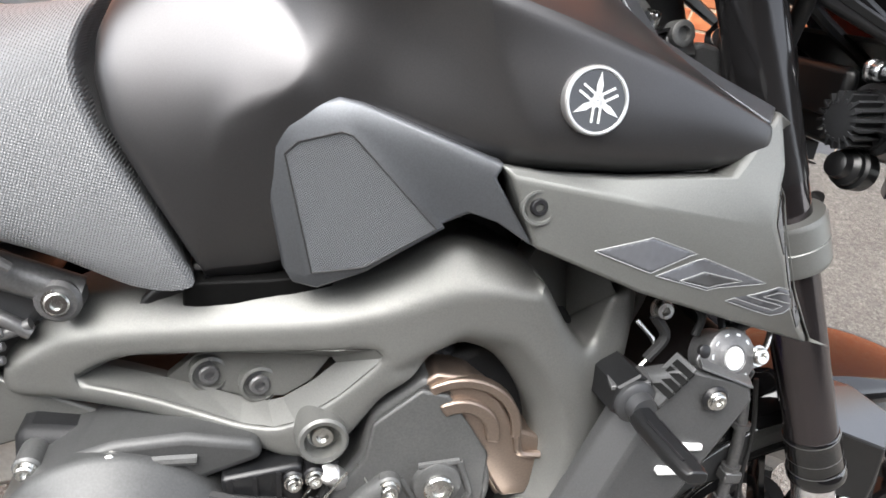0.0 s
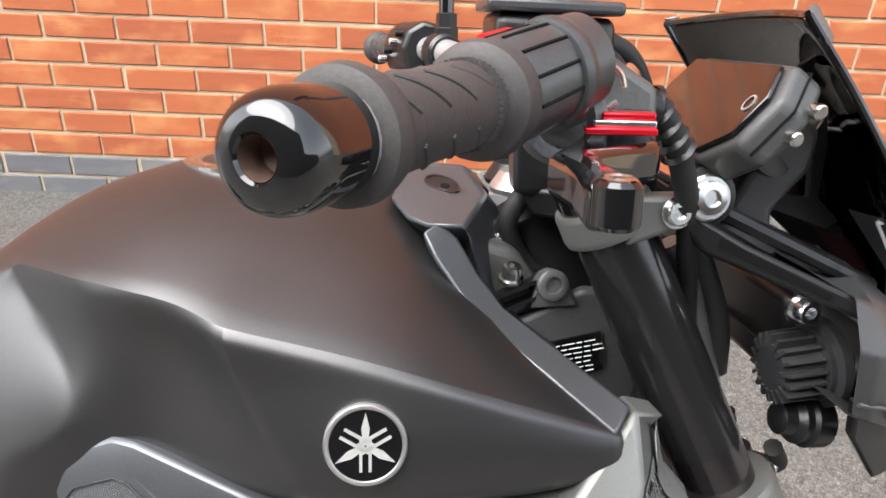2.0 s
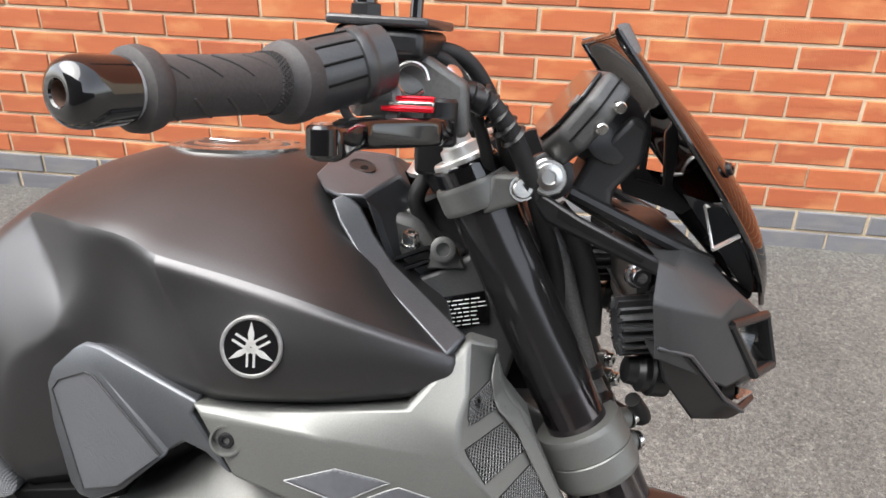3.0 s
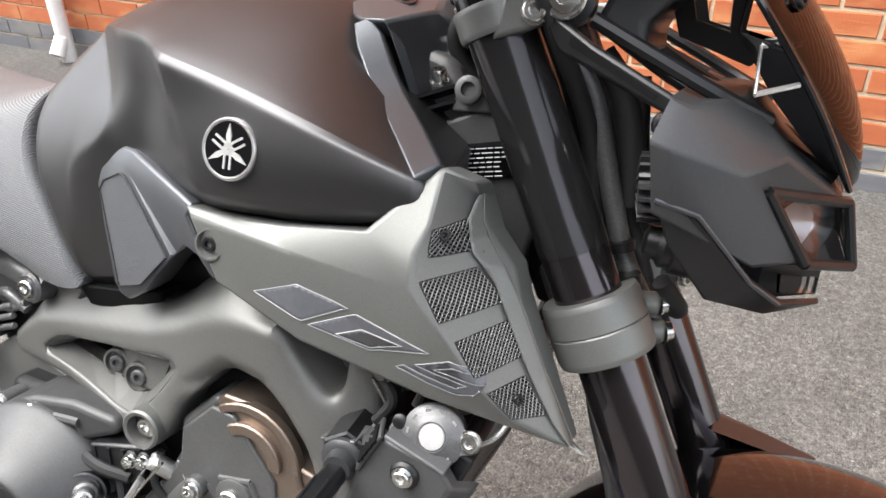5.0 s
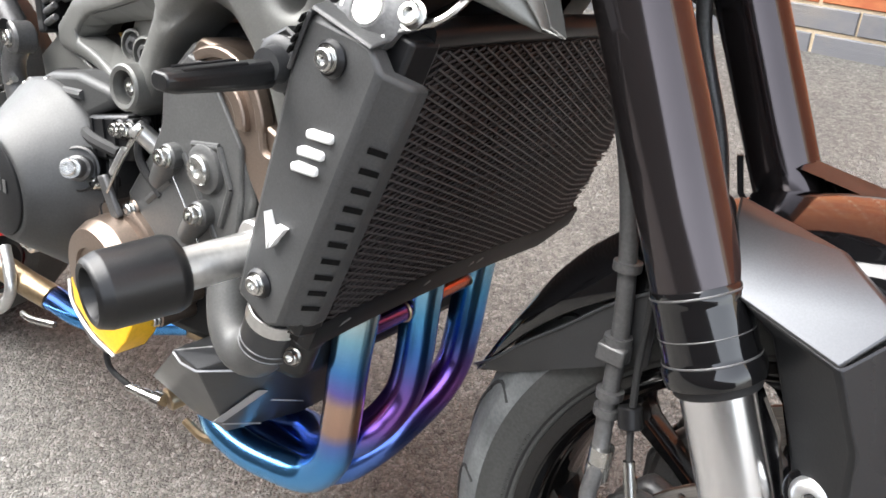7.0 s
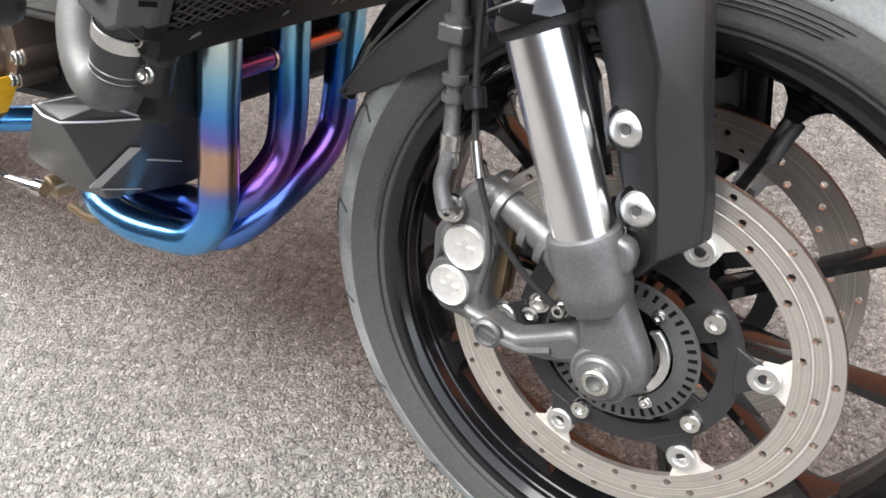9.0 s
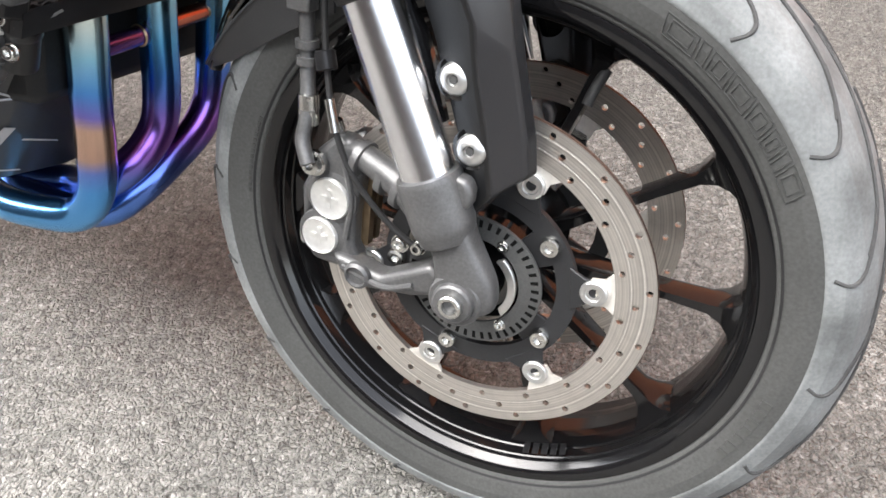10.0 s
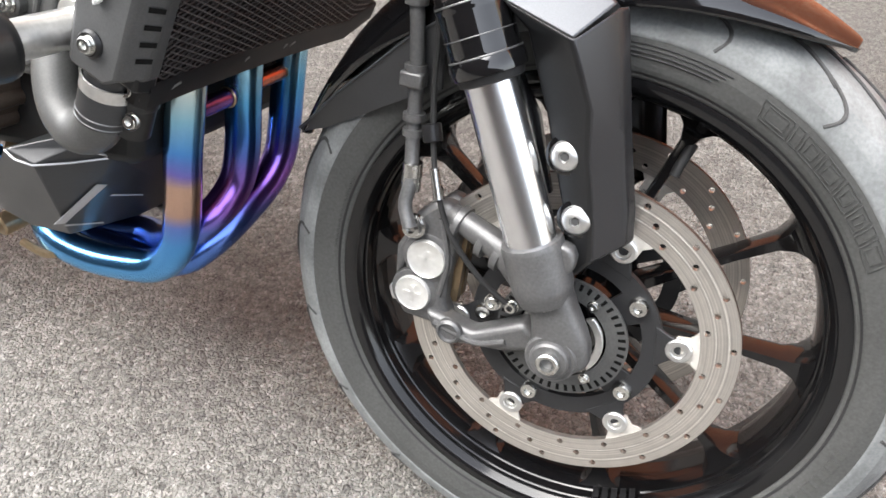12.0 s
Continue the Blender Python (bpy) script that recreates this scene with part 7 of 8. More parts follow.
# ---- bars, controls, meter, screen and headlight ----
bar = part("handlebar", tube([(-0.468, -0.395, 1.058), (-0.438, -0.335, 1.061), (-0.408, -0.275, 1.062), (-0.388, -0.22, 1.062), (-0.366, -0.145, 1.050), (-0.350, -0.095, 1.036), (-0.341, -0.05, 1.029), (-0.339, 0, 1.028), (-0.343, 0.05, 1.030), (-0.358, 0.095, 1.039), (-0.380, 0.145, 1.062), (-0.400, 0.20, 1.073), (-0.432, 0.28, 1.077), (-0.470, 0.385, 1.075)], 0.0135, 20), BAR_SILVER, bike, "silver tapered handlebar")
for y in (-0.052, 0.052):
    clamp = part("bar_clamp", slab([(-0.366, y - 0.016, 0.985), (-0.368, y - 0.016, 1.040), (-0.352, y - 0.016, 1.051), (-0.330, y - 0.016, 1.050), (-0.316, y - 0.016, 1.038), (-0.316, y - 0.016, 0.985)], (0, 0.032, 0)), SATIN, bike, "black handlebar clamp", bevel=0.004)
    part("clamp_joint", slab([(-0.3685, y - 0.0165, 1.022), (-0.3155, y - 0.0165, 1.022), (-0.3155, y - 0.0165, 1.0238), (-0.3685, y - 0.0165, 1.0238)], (0, 0.033, 0)), HOLE_SHADE, clamp)
    for x in (-0.360, -0.324):
        bolt(clamp, (x, y, 1.043), (0, 0, 1), 0.007, 0.006)
for side in (-1, 1):
    a, b = (V(-0.412, -0.283, 1.063), V(-0.460, -0.376, 1.0590)) if side < 0 else (V(-0.440, 0.300, 1.077), V(-0.472, 0.393, 1.075))
    d = (b - a).normalized()
    grip = part("grip", lathe([(-0.006, 0.0150), (-0.004, 0.0225), (0.003, 0.0230), (0.008, 0.0218), (0.011, 0.0180), (0.016, 0.0160), (0.055, 0.0151), (0.090, 0.0153), (0.093, 0.0185), (0.098, 0.0197), (0.103, 0.0190), (0.105, 0.0150)], a, d, 40), GRIP, bike, "worn black rubber grip")
    u = V(0, 0, 1)
    w = d.cross(u).normalized()
    for k in range(7):
        for base in (20, 110, 200, 290):
            # raised slanting ribs on the grip
            t0 = 0.022 + 0.010 * k
            if k % 2:
                continue
            pts = []
            for q in range(4):
                ang = radians(base + 18 * q)
                pts.append(a + d * (t0 + 0.006 * q) + (u * math.cos(ang) + w * math.sin(ang)) * 0.0152)
            part("grip_rib", tube(pts, 0.0009, 6, per=3), GRIP, grip)
    knurl = bmesh.new()
    for k in range(46):
        for j in range(4):
            ang = 2 * math.pi * (k + 0.5 * (j % 2)) / 46
            c = a + d * (0.0165 + 0.0020 * j) + (u * math.cos(ang) + w * math.sin(ang)) * 0.0161
            bmesh.ops.create_cube(knurl, size=0.0014, matrix=Matrix.Translation(c))
    part("grip_knurl", knurl, GRIP, grip)
    if side < 0:
        end = part("bar_end", lathe([(0, 0.0130), (0.001, 0.0150), (0.016, 0.0156), (0.019, 0.0157), (0.023, 0.0154), (0.0265, 0.0145), (0.029, 0.0130), (0.0305, 0.0110), (0.0311, 0.0085), (0.0311, 0.0062), (0.0300, 0.0054)], b + d * 0.001, d, 48, caps=False), GLOSS, bike, "gloss black bar-end weight with a hollow end")
        part("bar_end_socket", lathe([(0.0302, 0.0054), (0.022, 0.0050), (0.020, 0.0)], b + d * 0.001, d, 24, caps=False), RUST, end, "rusty bolt socket")
        # throttle housing: a fluted cone that widens into a collar
        h0, hd = V(-0.409, -0.277, 1.0635), V(0.037, 0.028, 0.013).normalized()
        hu = (V(0, 0, 1) - hd * hd.z).normalized()
        hw = hd.cross(hu)
        house = part("switch_housing", lathe([(0, 0.0180), (0.002, 0.0205), (0.012, 0.0205), (0.024, 0.0200), (0.034, 0.0195), (0.036, 0.0170)], h0, hd, 40, up=(0, 0, 1), squash=(1.05, 1.0)), GREY_PLASTIC, bike, "black fluted throttle housing")
        for k in range(5):
            ang = radians(-18 + 30 * k)
            e = hu * math.cos(ang) * 1.05 + hw * math.sin(ang)
            part("housing_groove", tube([h0 + hd * 0.008 + e * 0.0205, h0 + hd * 0.022 + e * 0.0201, h0 + hd * 0.033 + e * 0.0195], 0.0009, 6), HOLE_SHADE, house)
        part("housing_collar", lathe([(0.033, 0.0190), (0.034, 0.0212), (0.037, 0.0218), (0.040, 0.0212), (0.042, 0.0200), (0.054, 0.0190), (0.056, 0.0150)], h0, hd, 40, up=(0, 0, 1), squash=(1.05, 1.0)), GREY_PLASTIC, house)
        part("switch_button", slab([h0 + V(-0.006, 0.020, 0.016), h0 + V(0.010, 0.032, 0.020), h0 + V(0.018, 0.022, 0.019), h0 + V(0.002, 0.010, 0.014)], (0, 0, 0.008)), RED, house, "red stop switch", bevel=0.003)
        m0 = V(-0.385, -0.205, 1.085)
    else:
        h0 = V(-0.440, 0.298, 1.077)
        house = part("switch_housing", slab([h0 + V(-0.020, 0, -0.024), h0 + V(-0.026, 0, 0.0), h0 + V(-0.020, 0, 0.018), h0 + V(-0.004, 0, 0.028), h0 + V(0.014, 0, 0.024), h0 + V(0.022, 0, 0.004), h0 + V(0.016, 0, -0.022)], (0.022, -0.062, 0)), PLASTIC, bike, "black plastic switch block", bevel=0.005, segments=3)
        for k in range(4):
            part("switch_button", rod(h0 + V(-0.020 + 0.006 * k, -0.012 - 0.012 * k, -0.012 + 0.009 * k), h0 + V(-0.030 + 0.006 * k, -0.014 - 0.012 * k, -0.012 + 0.009 * k), 0.0042, 12, 0.001), SATIN if k % 2 else STEEL, house)
        part("bar_collar", rod((-0.408, 0.222, 1.0745), (-0.400, 0.200, 1.073), 0.0190, 24, 0.003), PLASTIC, house)
        m0 = V(-0.400, 0.215, 1.085)
    # mirror stem with its foot
    stem = part("mirror_stem", tube([m0, m0 + V(0.0, 0, 0.05), m0 + V(0.004, side * 0.006, 0.12), m0 + V(0.0, side * 0.03, 0.20)], 0.0078, 14), GLOSS, bike, "black mirror stem")
    part("mirror_foot", lathe([(-0.01, 0.012), (0.012, 0.012), (0.013, 0.0108), (0.026, 0.0105), (0.027, 0.0085)], m0, (0, 0, 1), 6), SATIN, stem)
    part("mirror_head", lathe([(0, 0.02), (0.004, 0.048), (0.014, 0.052), (0.020, 0.045)], m0 + V(-0.01, side * 0.05, 0.215), (-1, side * -0.2, 0.05), 32, up=(0, 1, 0), squash=(1.5, 0.9)), GLOSS, stem, "black mirror head")
    # lever with its adjuster and ball end
    piv = V(-0.330, side * 0.215, 1.041 if side < 0 else 1.055)
    lever = part("hand_lever" if side > 0 else "brake_lever", slab([V(x, side * y, piv.z + 0.004) for x, y in ((-0.322, 0.205), (-0.330, 0.252), (-0.337, 0.260), (-0.367, 0.286), (-0.371, 0.300), (-0.369, 0.330), (-0.370, 0.350), (-0.386, 0.350), (-0.384, 0.322), (-0.387, 0.292), (-0.374, 0.262), (-0.356, 0.212))], (0, 0, -0.017)), GLOSS, bike, "gloss black lever with a red adjuster", bevel=0.004, segments=3)
    part("lever_end", lathe([(0, 0.0060), (0.0015, 0.0075), (0.0135, 0.0075), (0.015, 0.0060)], piv + V(-0.048, side * 0.140, 0.005), (0, 0, -1), 28), GLOSS, lever)
    part("lever_end_ring", lathe([(-0.0005, 0.0035), (-0.0012, 0.0045), (-0.0005, 0.0056)], piv + V(-0.048, side * 0.140, 0.005), (0, 0, -1), 24, caps=False), STEEL, lever)
    part("lever_pivot", rod(piv + V(-0.004, 0, 0.014), piv + V(-0.004, 0, -0.016), 0.011, 20, 0.002), SATIN, lever)
    for k in range(3):
        o = V(-0.366 + 0.004 * k, side * (0.258 - 0.002 * k), piv.z + 0.0070 + 0.0030 * k)
        part("adjuster", slab([o, o + V(0.031 - 0.004 * k, side * 0.001, 0), o + V(0.031 - 0.004 * k, -side * 0.010, 0), o + V(0.002, -side * 0.012, 0)], (0, 0, 0.0032)), RED if k != 1 else STEEL, lever, "red anodised adjuster" if k != 1 else "bright steel plate", bevel=0.0008)
    # lever perch and reservoir
    perch = part("lever_perch", slab([(-0.392, side * 0.205, 1.045), (-0.392, side * 0.205, 1.078), (-0.350, side * 0.205, 1.085), (-0.318, side * 0.205, 1.065), (-0.316, side * 0.205, 1.030), (-0.345, side * 0.205, 1.028)], (0, -side * 0.032, 0)), ENGINE, bike, bevel=0.005, segments=3)
    part("perch_barrel", rod((-0.392, side * 0.212, 1.056), (-0.326, side * 0.178, 1.060), 0.015, 24, 0.003), ENGINE, perch)
    part("perch_ring", lathe([(-0.006, 0.0135), (-0.006, 0.0190), (0.006, 0.0190), (0.006, 0.0135), (-0.006, 0.0135)], (-0.374, side * 0.247, 1.053), (0.1, side, 0.25), 28, caps=False), CAST, perch)
res = part("fluid_reservoir", slab([(-0.400, -0.150, 1.082), (-0.402, -0.226, 1.080), (-0.346, -0.220, 1.078), (-0.336, -0.150, 1.080)], (0, 0, 0.018)), PLASTIC, bike, "black brake fluid reservoir with a grey lid", bevel=0.005, segments=3)
part("reservoir_lid", slab([(-0.404, -0.147, 1.100), (-0.406, -0.229, 1.098), (-0.343, -0.224, 1.097), (-0.332, -0.147, 1.099)], (0, 0, 0.006)), GREY_PLASTIC, res, bevel=0.002)
for pts, r, m in (([(-0.330, -0.172, 1.060), (-0.312, -0.168, 1.057), (-0.294, -0.158, 1.040), (-0.276, -0.140, 1.008), (-0.262, -0.118, 0.970), (-0.24, -0.075, 0.90), (-0.225, -0.06, 0.80)], 0.0075, RUBBER), ([(-0.352, -0.165, 1.088), (-0.322, -0.156, 1.080), (-0.300, -0.135, 1.045), (-0.285, -0.10, 0.99), (-0.27, -0.06, 0.93)], 0.0060, RUBBER),
                  ([(-0.355, -0.175, 1.086), (-0.328, -0.165, 1.072), (-0.308, -0.14, 1.025), (-0.298, -0.09, 0.97)], 0.0050, RUBBER), ([(-0.395, 0.19, 1.060), (-0.40, 0.165, 1.035), (-0.385, 0.13, 1.012), (-0.36, 0.08, 1.010), (-0.345, 0.06, 0.985)], 0.0075, RUBBER),
                  ([(-0.385, 0.185, 1.056), (-0.375, 0.15, 1.038), (-0.365, 0.12, 1.04), (-0.335, 0.1, 1.03), (-0.315, 0.07, 0.96)], 0.0058, RUBBER), ([(-0.352, -0.05, 0.99), (-0.366, -0.045, 0.96), (-0.352, -0.035, 0.93), (-0.325, -0.03, 0.91)], 0.0075, RUBBER), ([(-0.345, 0.085, 1.055), (-0.330, 0.05, 1.05), (-0.315, 0.02, 1.045)], 0.005, RUBBER)):
    part("control_hose", tube(pts, r, 10), m, bike)
for k in range(5):
    o = V(-0.312, -0.1675, 1.0565).lerp(V(-0.286, -0.150, 1.028), k / 4)
    part("boot_rib", lathe([(-0.0022, 0.0085), (0, 0.0112), (0.0022, 0.0085)], o, (0.65, 0.35, -0.68), 20, caps=False), SATIN, bike)
part("banjo_bolt", lathe([(0, 0.010), (0.005, 0.010), (0.006, 0.007), (0.014, 0.0068), (0.015, 0.005)], (-0.336, -0.184, 1.0635), (0.6, -0.6, 0.5), 16), CHROME, bike, "bright banjo bolt")
part("spring_eye", tube([V(-0.352, -0.226, 1.066) + V(math.cos(a * 0.7) * 0.010, 0, math.sin(a * 0.7) * 0.010) for a in range(9)], 0.0016, 6, per=3), STEEL, bike)
sleeve = part("hose_sleeve", lathe([(0, 0.0115), (0.008, 0.0120), (0.010, 0.0100), (0.018, 0.0110), (0.020, 0.0090), (0.028, 0.0100), (0.030, 0.0080)], (-0.334, -0.173, 1.0605), (0.92, 0.15, -0.30), 20), SATIN, bike)
part("banjo_nut", rod((-0.338, -0.176, 1.060), (-0.330, -0.176, 1.060), 0.0105, 6), STEEL, bike)
part("clutch_cable_cap", lathe([(0, 0.009), (0.004, 0.0115), (0.014, 0.012), (0.018, 0.009), (0.020, 0.004)], (-0.350, 0.112, 1.052), (0.1, 0.1, 1), 24), WHITE, bike, "white rubber cap on the left bar")
part("ignition_lock", rod(fork_at(0.985, 0, 0.006), fork_at(1.008, 0, 0.006), 0.024, 28, 0.003), SATIN, bike)
part("ignition_rim", lathe([(0, 0.017), (0.002, 0.016), (0.001, 0.012)], fork_at(1.008, 0, 0.006), FORK_DIR, 28, caps=False), STEEL, bike)
for side in (-1, 1):
    part("riser_boss", lathe([(0, 0.024), (0.004, 0.026), (0.010, 0.022), (0.016, 0.018)], (-0.352, side * 0.02, 0.978), (0, 0, 1), 28), ALU if side < 0 else SATIN, bike, "cast alloy yoke nut" if side < 0 else "")

# -- covers between the tank and the steering head --
for side in (-1, 1):
    C = {"a": (-0.451, 0.069, 0.982), "b": (-0.444, 0.040, 0.992), "c": (-0.438, 0.004, 0.996), "d": (-0.395, 0.004, 0.994), "e": (-0.382, 0.045, 0.981), "f": (-0.374, 0.050, 0.925), "g": (-0.402, 0.105, 0.971), "h": (-0.396, 0.098, 0.950), "i": (-0.382, 0.085, 0.905), "j": (-0.426, 0.100, 0.970), "k": (-0.420, 0.075, 0.981), "l": (-0.440, 0.086, 0.972)}
    bm = shell({k: (x, side * y, z) for k, (x, y, z) in C.items()}, ["a b k", "b c d e k", "a k j l", "k g j", "k e g", "g e h", "e f i h"], (0.010, -side * 0.012, -0.012))
    cover = part("tank_front_cover", bm, PANEL, bike, "dark grey plastic tank front cover", bevel=0.003)
    if side < 0:
        part("cover_screw_recess", lathe([(0.001, 0.0125), (0.002, 0.012), (0.0018, 0.0105), (-0.003, 0.009), (-0.003, 0)], (-0.414, -0.045, 0.9865), (0.05, -0.35, 1), 24, squash=(0.8, 1.2)), PLASTIC, cover)
        part("cover_screw", lathe([(-0.002, 0.0035), (0.0004, 0.0035), (0.0004, 0)], (-0.412, -0.048, 0.9865), (0.05, -0.35, 1), 16), HOLE_SHADE, cover)
    T = [(-0.429, 0.102, 0.966), (-0.420, 0.112, 0.950), (-0.405, 0.122, 0.931), (-0.390, 0.134, 0.915), (-0.355, 0.170, 0.896), (-0.324, 0.204, 0.878)]
    U = [(-0.418, 0.098, 0.970), (-0.406, 0.100, 0.960), (-0.393, 0.106, 0.938), (-0.376, 0.116, 0.918), (-0.342, 0.152, 0.900), (-0.312, 0.190, 0.886)]
    bm = bmesh.new()
    strip(bm, [(x, side * (y + 0.002), z + 0.001) for x, y, z in T], [(x, side * y, z + 0.003) for x, y, z in U])
    part("tank_strip", back(bm, (0.002, -side * 0.010, -0.010)), PANEL, bike, "grey tank edge strip", bevel=0.002)
part("airbox", slab([(-0.40, -0.062, 0.955), (-0.362, -0.062, 0.945), (-0.285, -0.062, 0.84), (-0.29, -0.062, 0.74), (-0.40, -0.062, 0.78)], (0, 0.124, 0)), ENGINE, bike, bevel=0.008)
head_box = part("head_casting", slab([(-0.385, -0.074, 0.884), (-0.345, -0.074, 0.903), (-0.314, -0.074, 0.920), (-0.296, -0.074, 0.918), (-0.268, -0.074, 0.845), (-0.285, -0.074, 0.78), (-0.38, -0.074, 0.80)], (0, 0.012, 0)), GUARD_GREY, bike, bevel=0.004, segments=3)
plate_m = part("data_plate", slab([(-0.337, -0.0785, 0.8815), (-0.301, -0.0785, 0.890), (-0.297, -0.0785, 0.862), (-0.333, -0.0785, 0.852)], (0, 0.002, 0)), GLOSS, head_box, "black data plate with worn white lines")
rng_p = random.Random(8)
for k in range(7):
    x = -0.334
    z0 = 0.8775 - 0.0038 * k
    while x < -0.306:
        wdt = rng_p.uniform(0.003, 0.009)
        part("plate_bar", slab([(x, -0.0790, z0 + (x + 0.335) * 0.2), (x + wdt, -0.0790, z0 + (x + wdt + 0.335) * 0.2), (x + wdt, -0.0790, z0 + 0.0007 + (x + wdt + 0.335) * 0.2), (x, -0.0790, z0 + 0.0007 + (x + 0.335) * 0.2)], (0, 0.0003, 0)), WHITE, head_box)
        x += wdt + 0.0016
bolt(bike, (-0.368, -0.036, 0.950), (0.1, -0.4, 1), 0.008, 0.012, STEEL, "tank_bolt")
for z in (0, 0.012):
    part("tank_bracket", slab([(-0.392, -0.085, 0.896 + z), (-0.352, -0.080, 0.912 + z), (-0.335, -0.07, 0.914 + z), (-0.34, -0.05, 0.912 + z), (-0.392, -0.065, 0.892 + z)], (0, 0, 0.003)), SATIN, bike)
bolt(bike, (-0.366, -0.074, 0.926), (0, -0.3, 1), 0.007, 0.012, STEEL, "tank_bolt")
mount_eye = part("mount_eye", lathe([(-0.010, 0.011), (0.004, 0.011), (0.005, 0.0095), (0.005, 0.006), (0.001, 0.0055), (0.001, 0)], (-0.338, -0.078, 0.924), (0.1, -1, 0.2), 24), ENGINE, bike)
part("eye_web", slab([(-0.352, -0.078, 0.906), (-0.348, -0.078, 0.926), (-0.338, -0.078, 0.934), (-0.327, -0.078, 0.926), (-0.318, -0.078, 0.908)], (0, 0.010, 0)), ENGINE, mount_eye, bevel=0.002)

# -- headlight bracket arms, meter and screen --
for side in (-1, 1):
    B = [(-0.270, 0.990), (-0.255, 0.982), (-0.233, 0.970), (-0.161, 0.939), (-0.165, 0.929), (-0.194, 0.939), (-0.258, 0.963), (-0.268, 0.978)]
    arm = part("lamp_bracket", slab([(x, side * (0.130 + 0.036 * (x + 0.27) / 0.105), z) for x, z in B], (0, -side * 0.010, 0)), SATIN, bike, "black cast lamp bracket", bevel=0.003)
    part("bracket_slot", slab([(x, side * (0.1306 + 0.036 * (x + 0.27) / 0.105), z) for x, z in ((-0.249, 0.974), (-0.186, 0.9445), (-0.188, 0.9415), (-0.250, 0.968))], (0, -side * 0.003, 0)), HOLE_SHADE, arm)
    part("bracket_rail", tube([(-0.240, side * 0.118, 0.985), (-0.16, side * 0.112, 0.948), (-0.12, side * 0.09, 0.93)], 0.0055, 8), SATIN, arm)
    part("bracket_nut", lathe([(0, 0.0145), (0.005, 0.0145), (0.0065, 0.013), (0.0065, 0.0105), (0.0095, 0.0098), (0.010, 0.0055), (0.007, 0.005), (0.007, 0)], (-0.258, side * 0.128, 0.997), (0.1, side, 0.1), 32), STEEL, arm, "large zinc bracket bolt")
    part("bracket_eye", lathe([(-0.012, 0.0185), (0.004, 0.0185), (0.005, 0.016)], (-0.257, side * 0.124, 0.997), (0.1, side, 0.1), 32), SATIN, arm)
    bolt(arm, (-0.182, side * 0.116, 0.922), (0.2, side, 0.0), 0.0085, 0.012, CHROME)
    part("inner_rail", tube([(-0.242, side * 0.06, 0.98), (-0.19, side * 0.06, 0.950), (-0.125, side * 0.055, 0.918), (-0.07, side * 0.04, 0.89)], 0.006, 8), PLASTIC, arm)
    part("screen_stay", slab([(-0.205, side * 0.062, 1.02), (-0.190, side * 0.062, 0.978), (-0.14, side * 0.062, 0.962), (-0.132, side * 0.062, 0.968), (-0.150, side * 0.062, 0.985), (-0.148, side * 0.062, 1.02), (-0.152, side * 0.062, 1.045), (-0.160, side * 0.062, 1.03), (-0.157, side * 0.062, 0.985), (-0.180, side * 0.062, 0.990), (-0.192, side * 0.062, 1.03)], (0, side * -0.006, 0)), PLASTIC, arm, bevel=0.001)
md = V(-0.80, 0, 0.60).normalized()   # the way the meter's face looks
mu = V(0.60, 0, 0.80)


def meter_pt(y, up, out):
    return V(-0.243, y - 0.023, 1.049) + mu * up + md * out


meter = part("meter", slab([meter_pt(-0.132, -0.020, 0), meter_pt(-0.138, 0.012, 0), meter_pt(-0.122, 0.036, 0), meter_pt(0.020, 0.038, 0), meter_pt(0.034, 0.010, 0), meter_pt(0.024, -0.036, 0), meter_pt(-0.104, -0.038, 0)], -md * 0.024), GUARD_GREY, bike, "black instrument meter with a glossy face", bevel=0.005, segments=3)
part("meter_face", slab([meter_pt(-0.126, -0.016, 0.001), meter_pt(-0.131, 0.010, 0.001), meter_pt(-0.117, 0.031, 0.001), meter_pt(0.015, 0.033, 0.001), meter_pt(0.028, 0.008, 0.001), meter_pt(0.019, -0.031, 0.001), meter_pt(-0.100, -0.033, 0.001)], md * 0.003), GLOSS, meter, "glossy dark display glass", bevel=0.001)
part("meter_mark", lathe([(0, 0.0055), (0.0006, 0.0055), (0.0006, 0.0042), (0.0003, 0.0042)], meter_pt(-0.118, 0.004, 0.0042), md, 24, caps=False), BAR_SILVER, meter)
part("meter_stay", slab([(-0.196, -0.118, 1.046), (-0.181, -0.110, 1.036), (-0.183, -0.108, 1.010), (-0.206, -0.112, 0.985), (-0.204, -0.112, 0.965), (-0.240, -0.116, 0.985), (-0.228, -0.118, 1.010)], (0.004, 0.085, 0)), GREY_PLASTIC, meter, "black cast meter bracket", bevel=0.006, segments=3)
part("meter_cup", lathe([(-0.01, 0.026), (0.012, 0.0285), (0.020, 0.0285), (0.022, 0.025)], meter_pt(-0.070, 0.002, -0.030), (0.42, -0.88, 0.16), 36), GREY_PLASTIC, meter)
part("meter_seam", tube([meter_pt(-0.1325, -0.020, -0.011), meter_pt(-0.1385, 0.012, -0.011), meter_pt(-0.1225, 0.0365, -0.011), meter_pt(0.0, 0.0385, -0.011)], 0.0008, 6, per=1), HOLE_SHADE, meter)
for q in (0.001, 0.020):
    part("meter_peg", rod(meter_pt(-0.134, q, -0.020), meter_pt(-0.142, q, -0.022), 0.0045, 12, 0.001), STEEL, meter)
rows = []
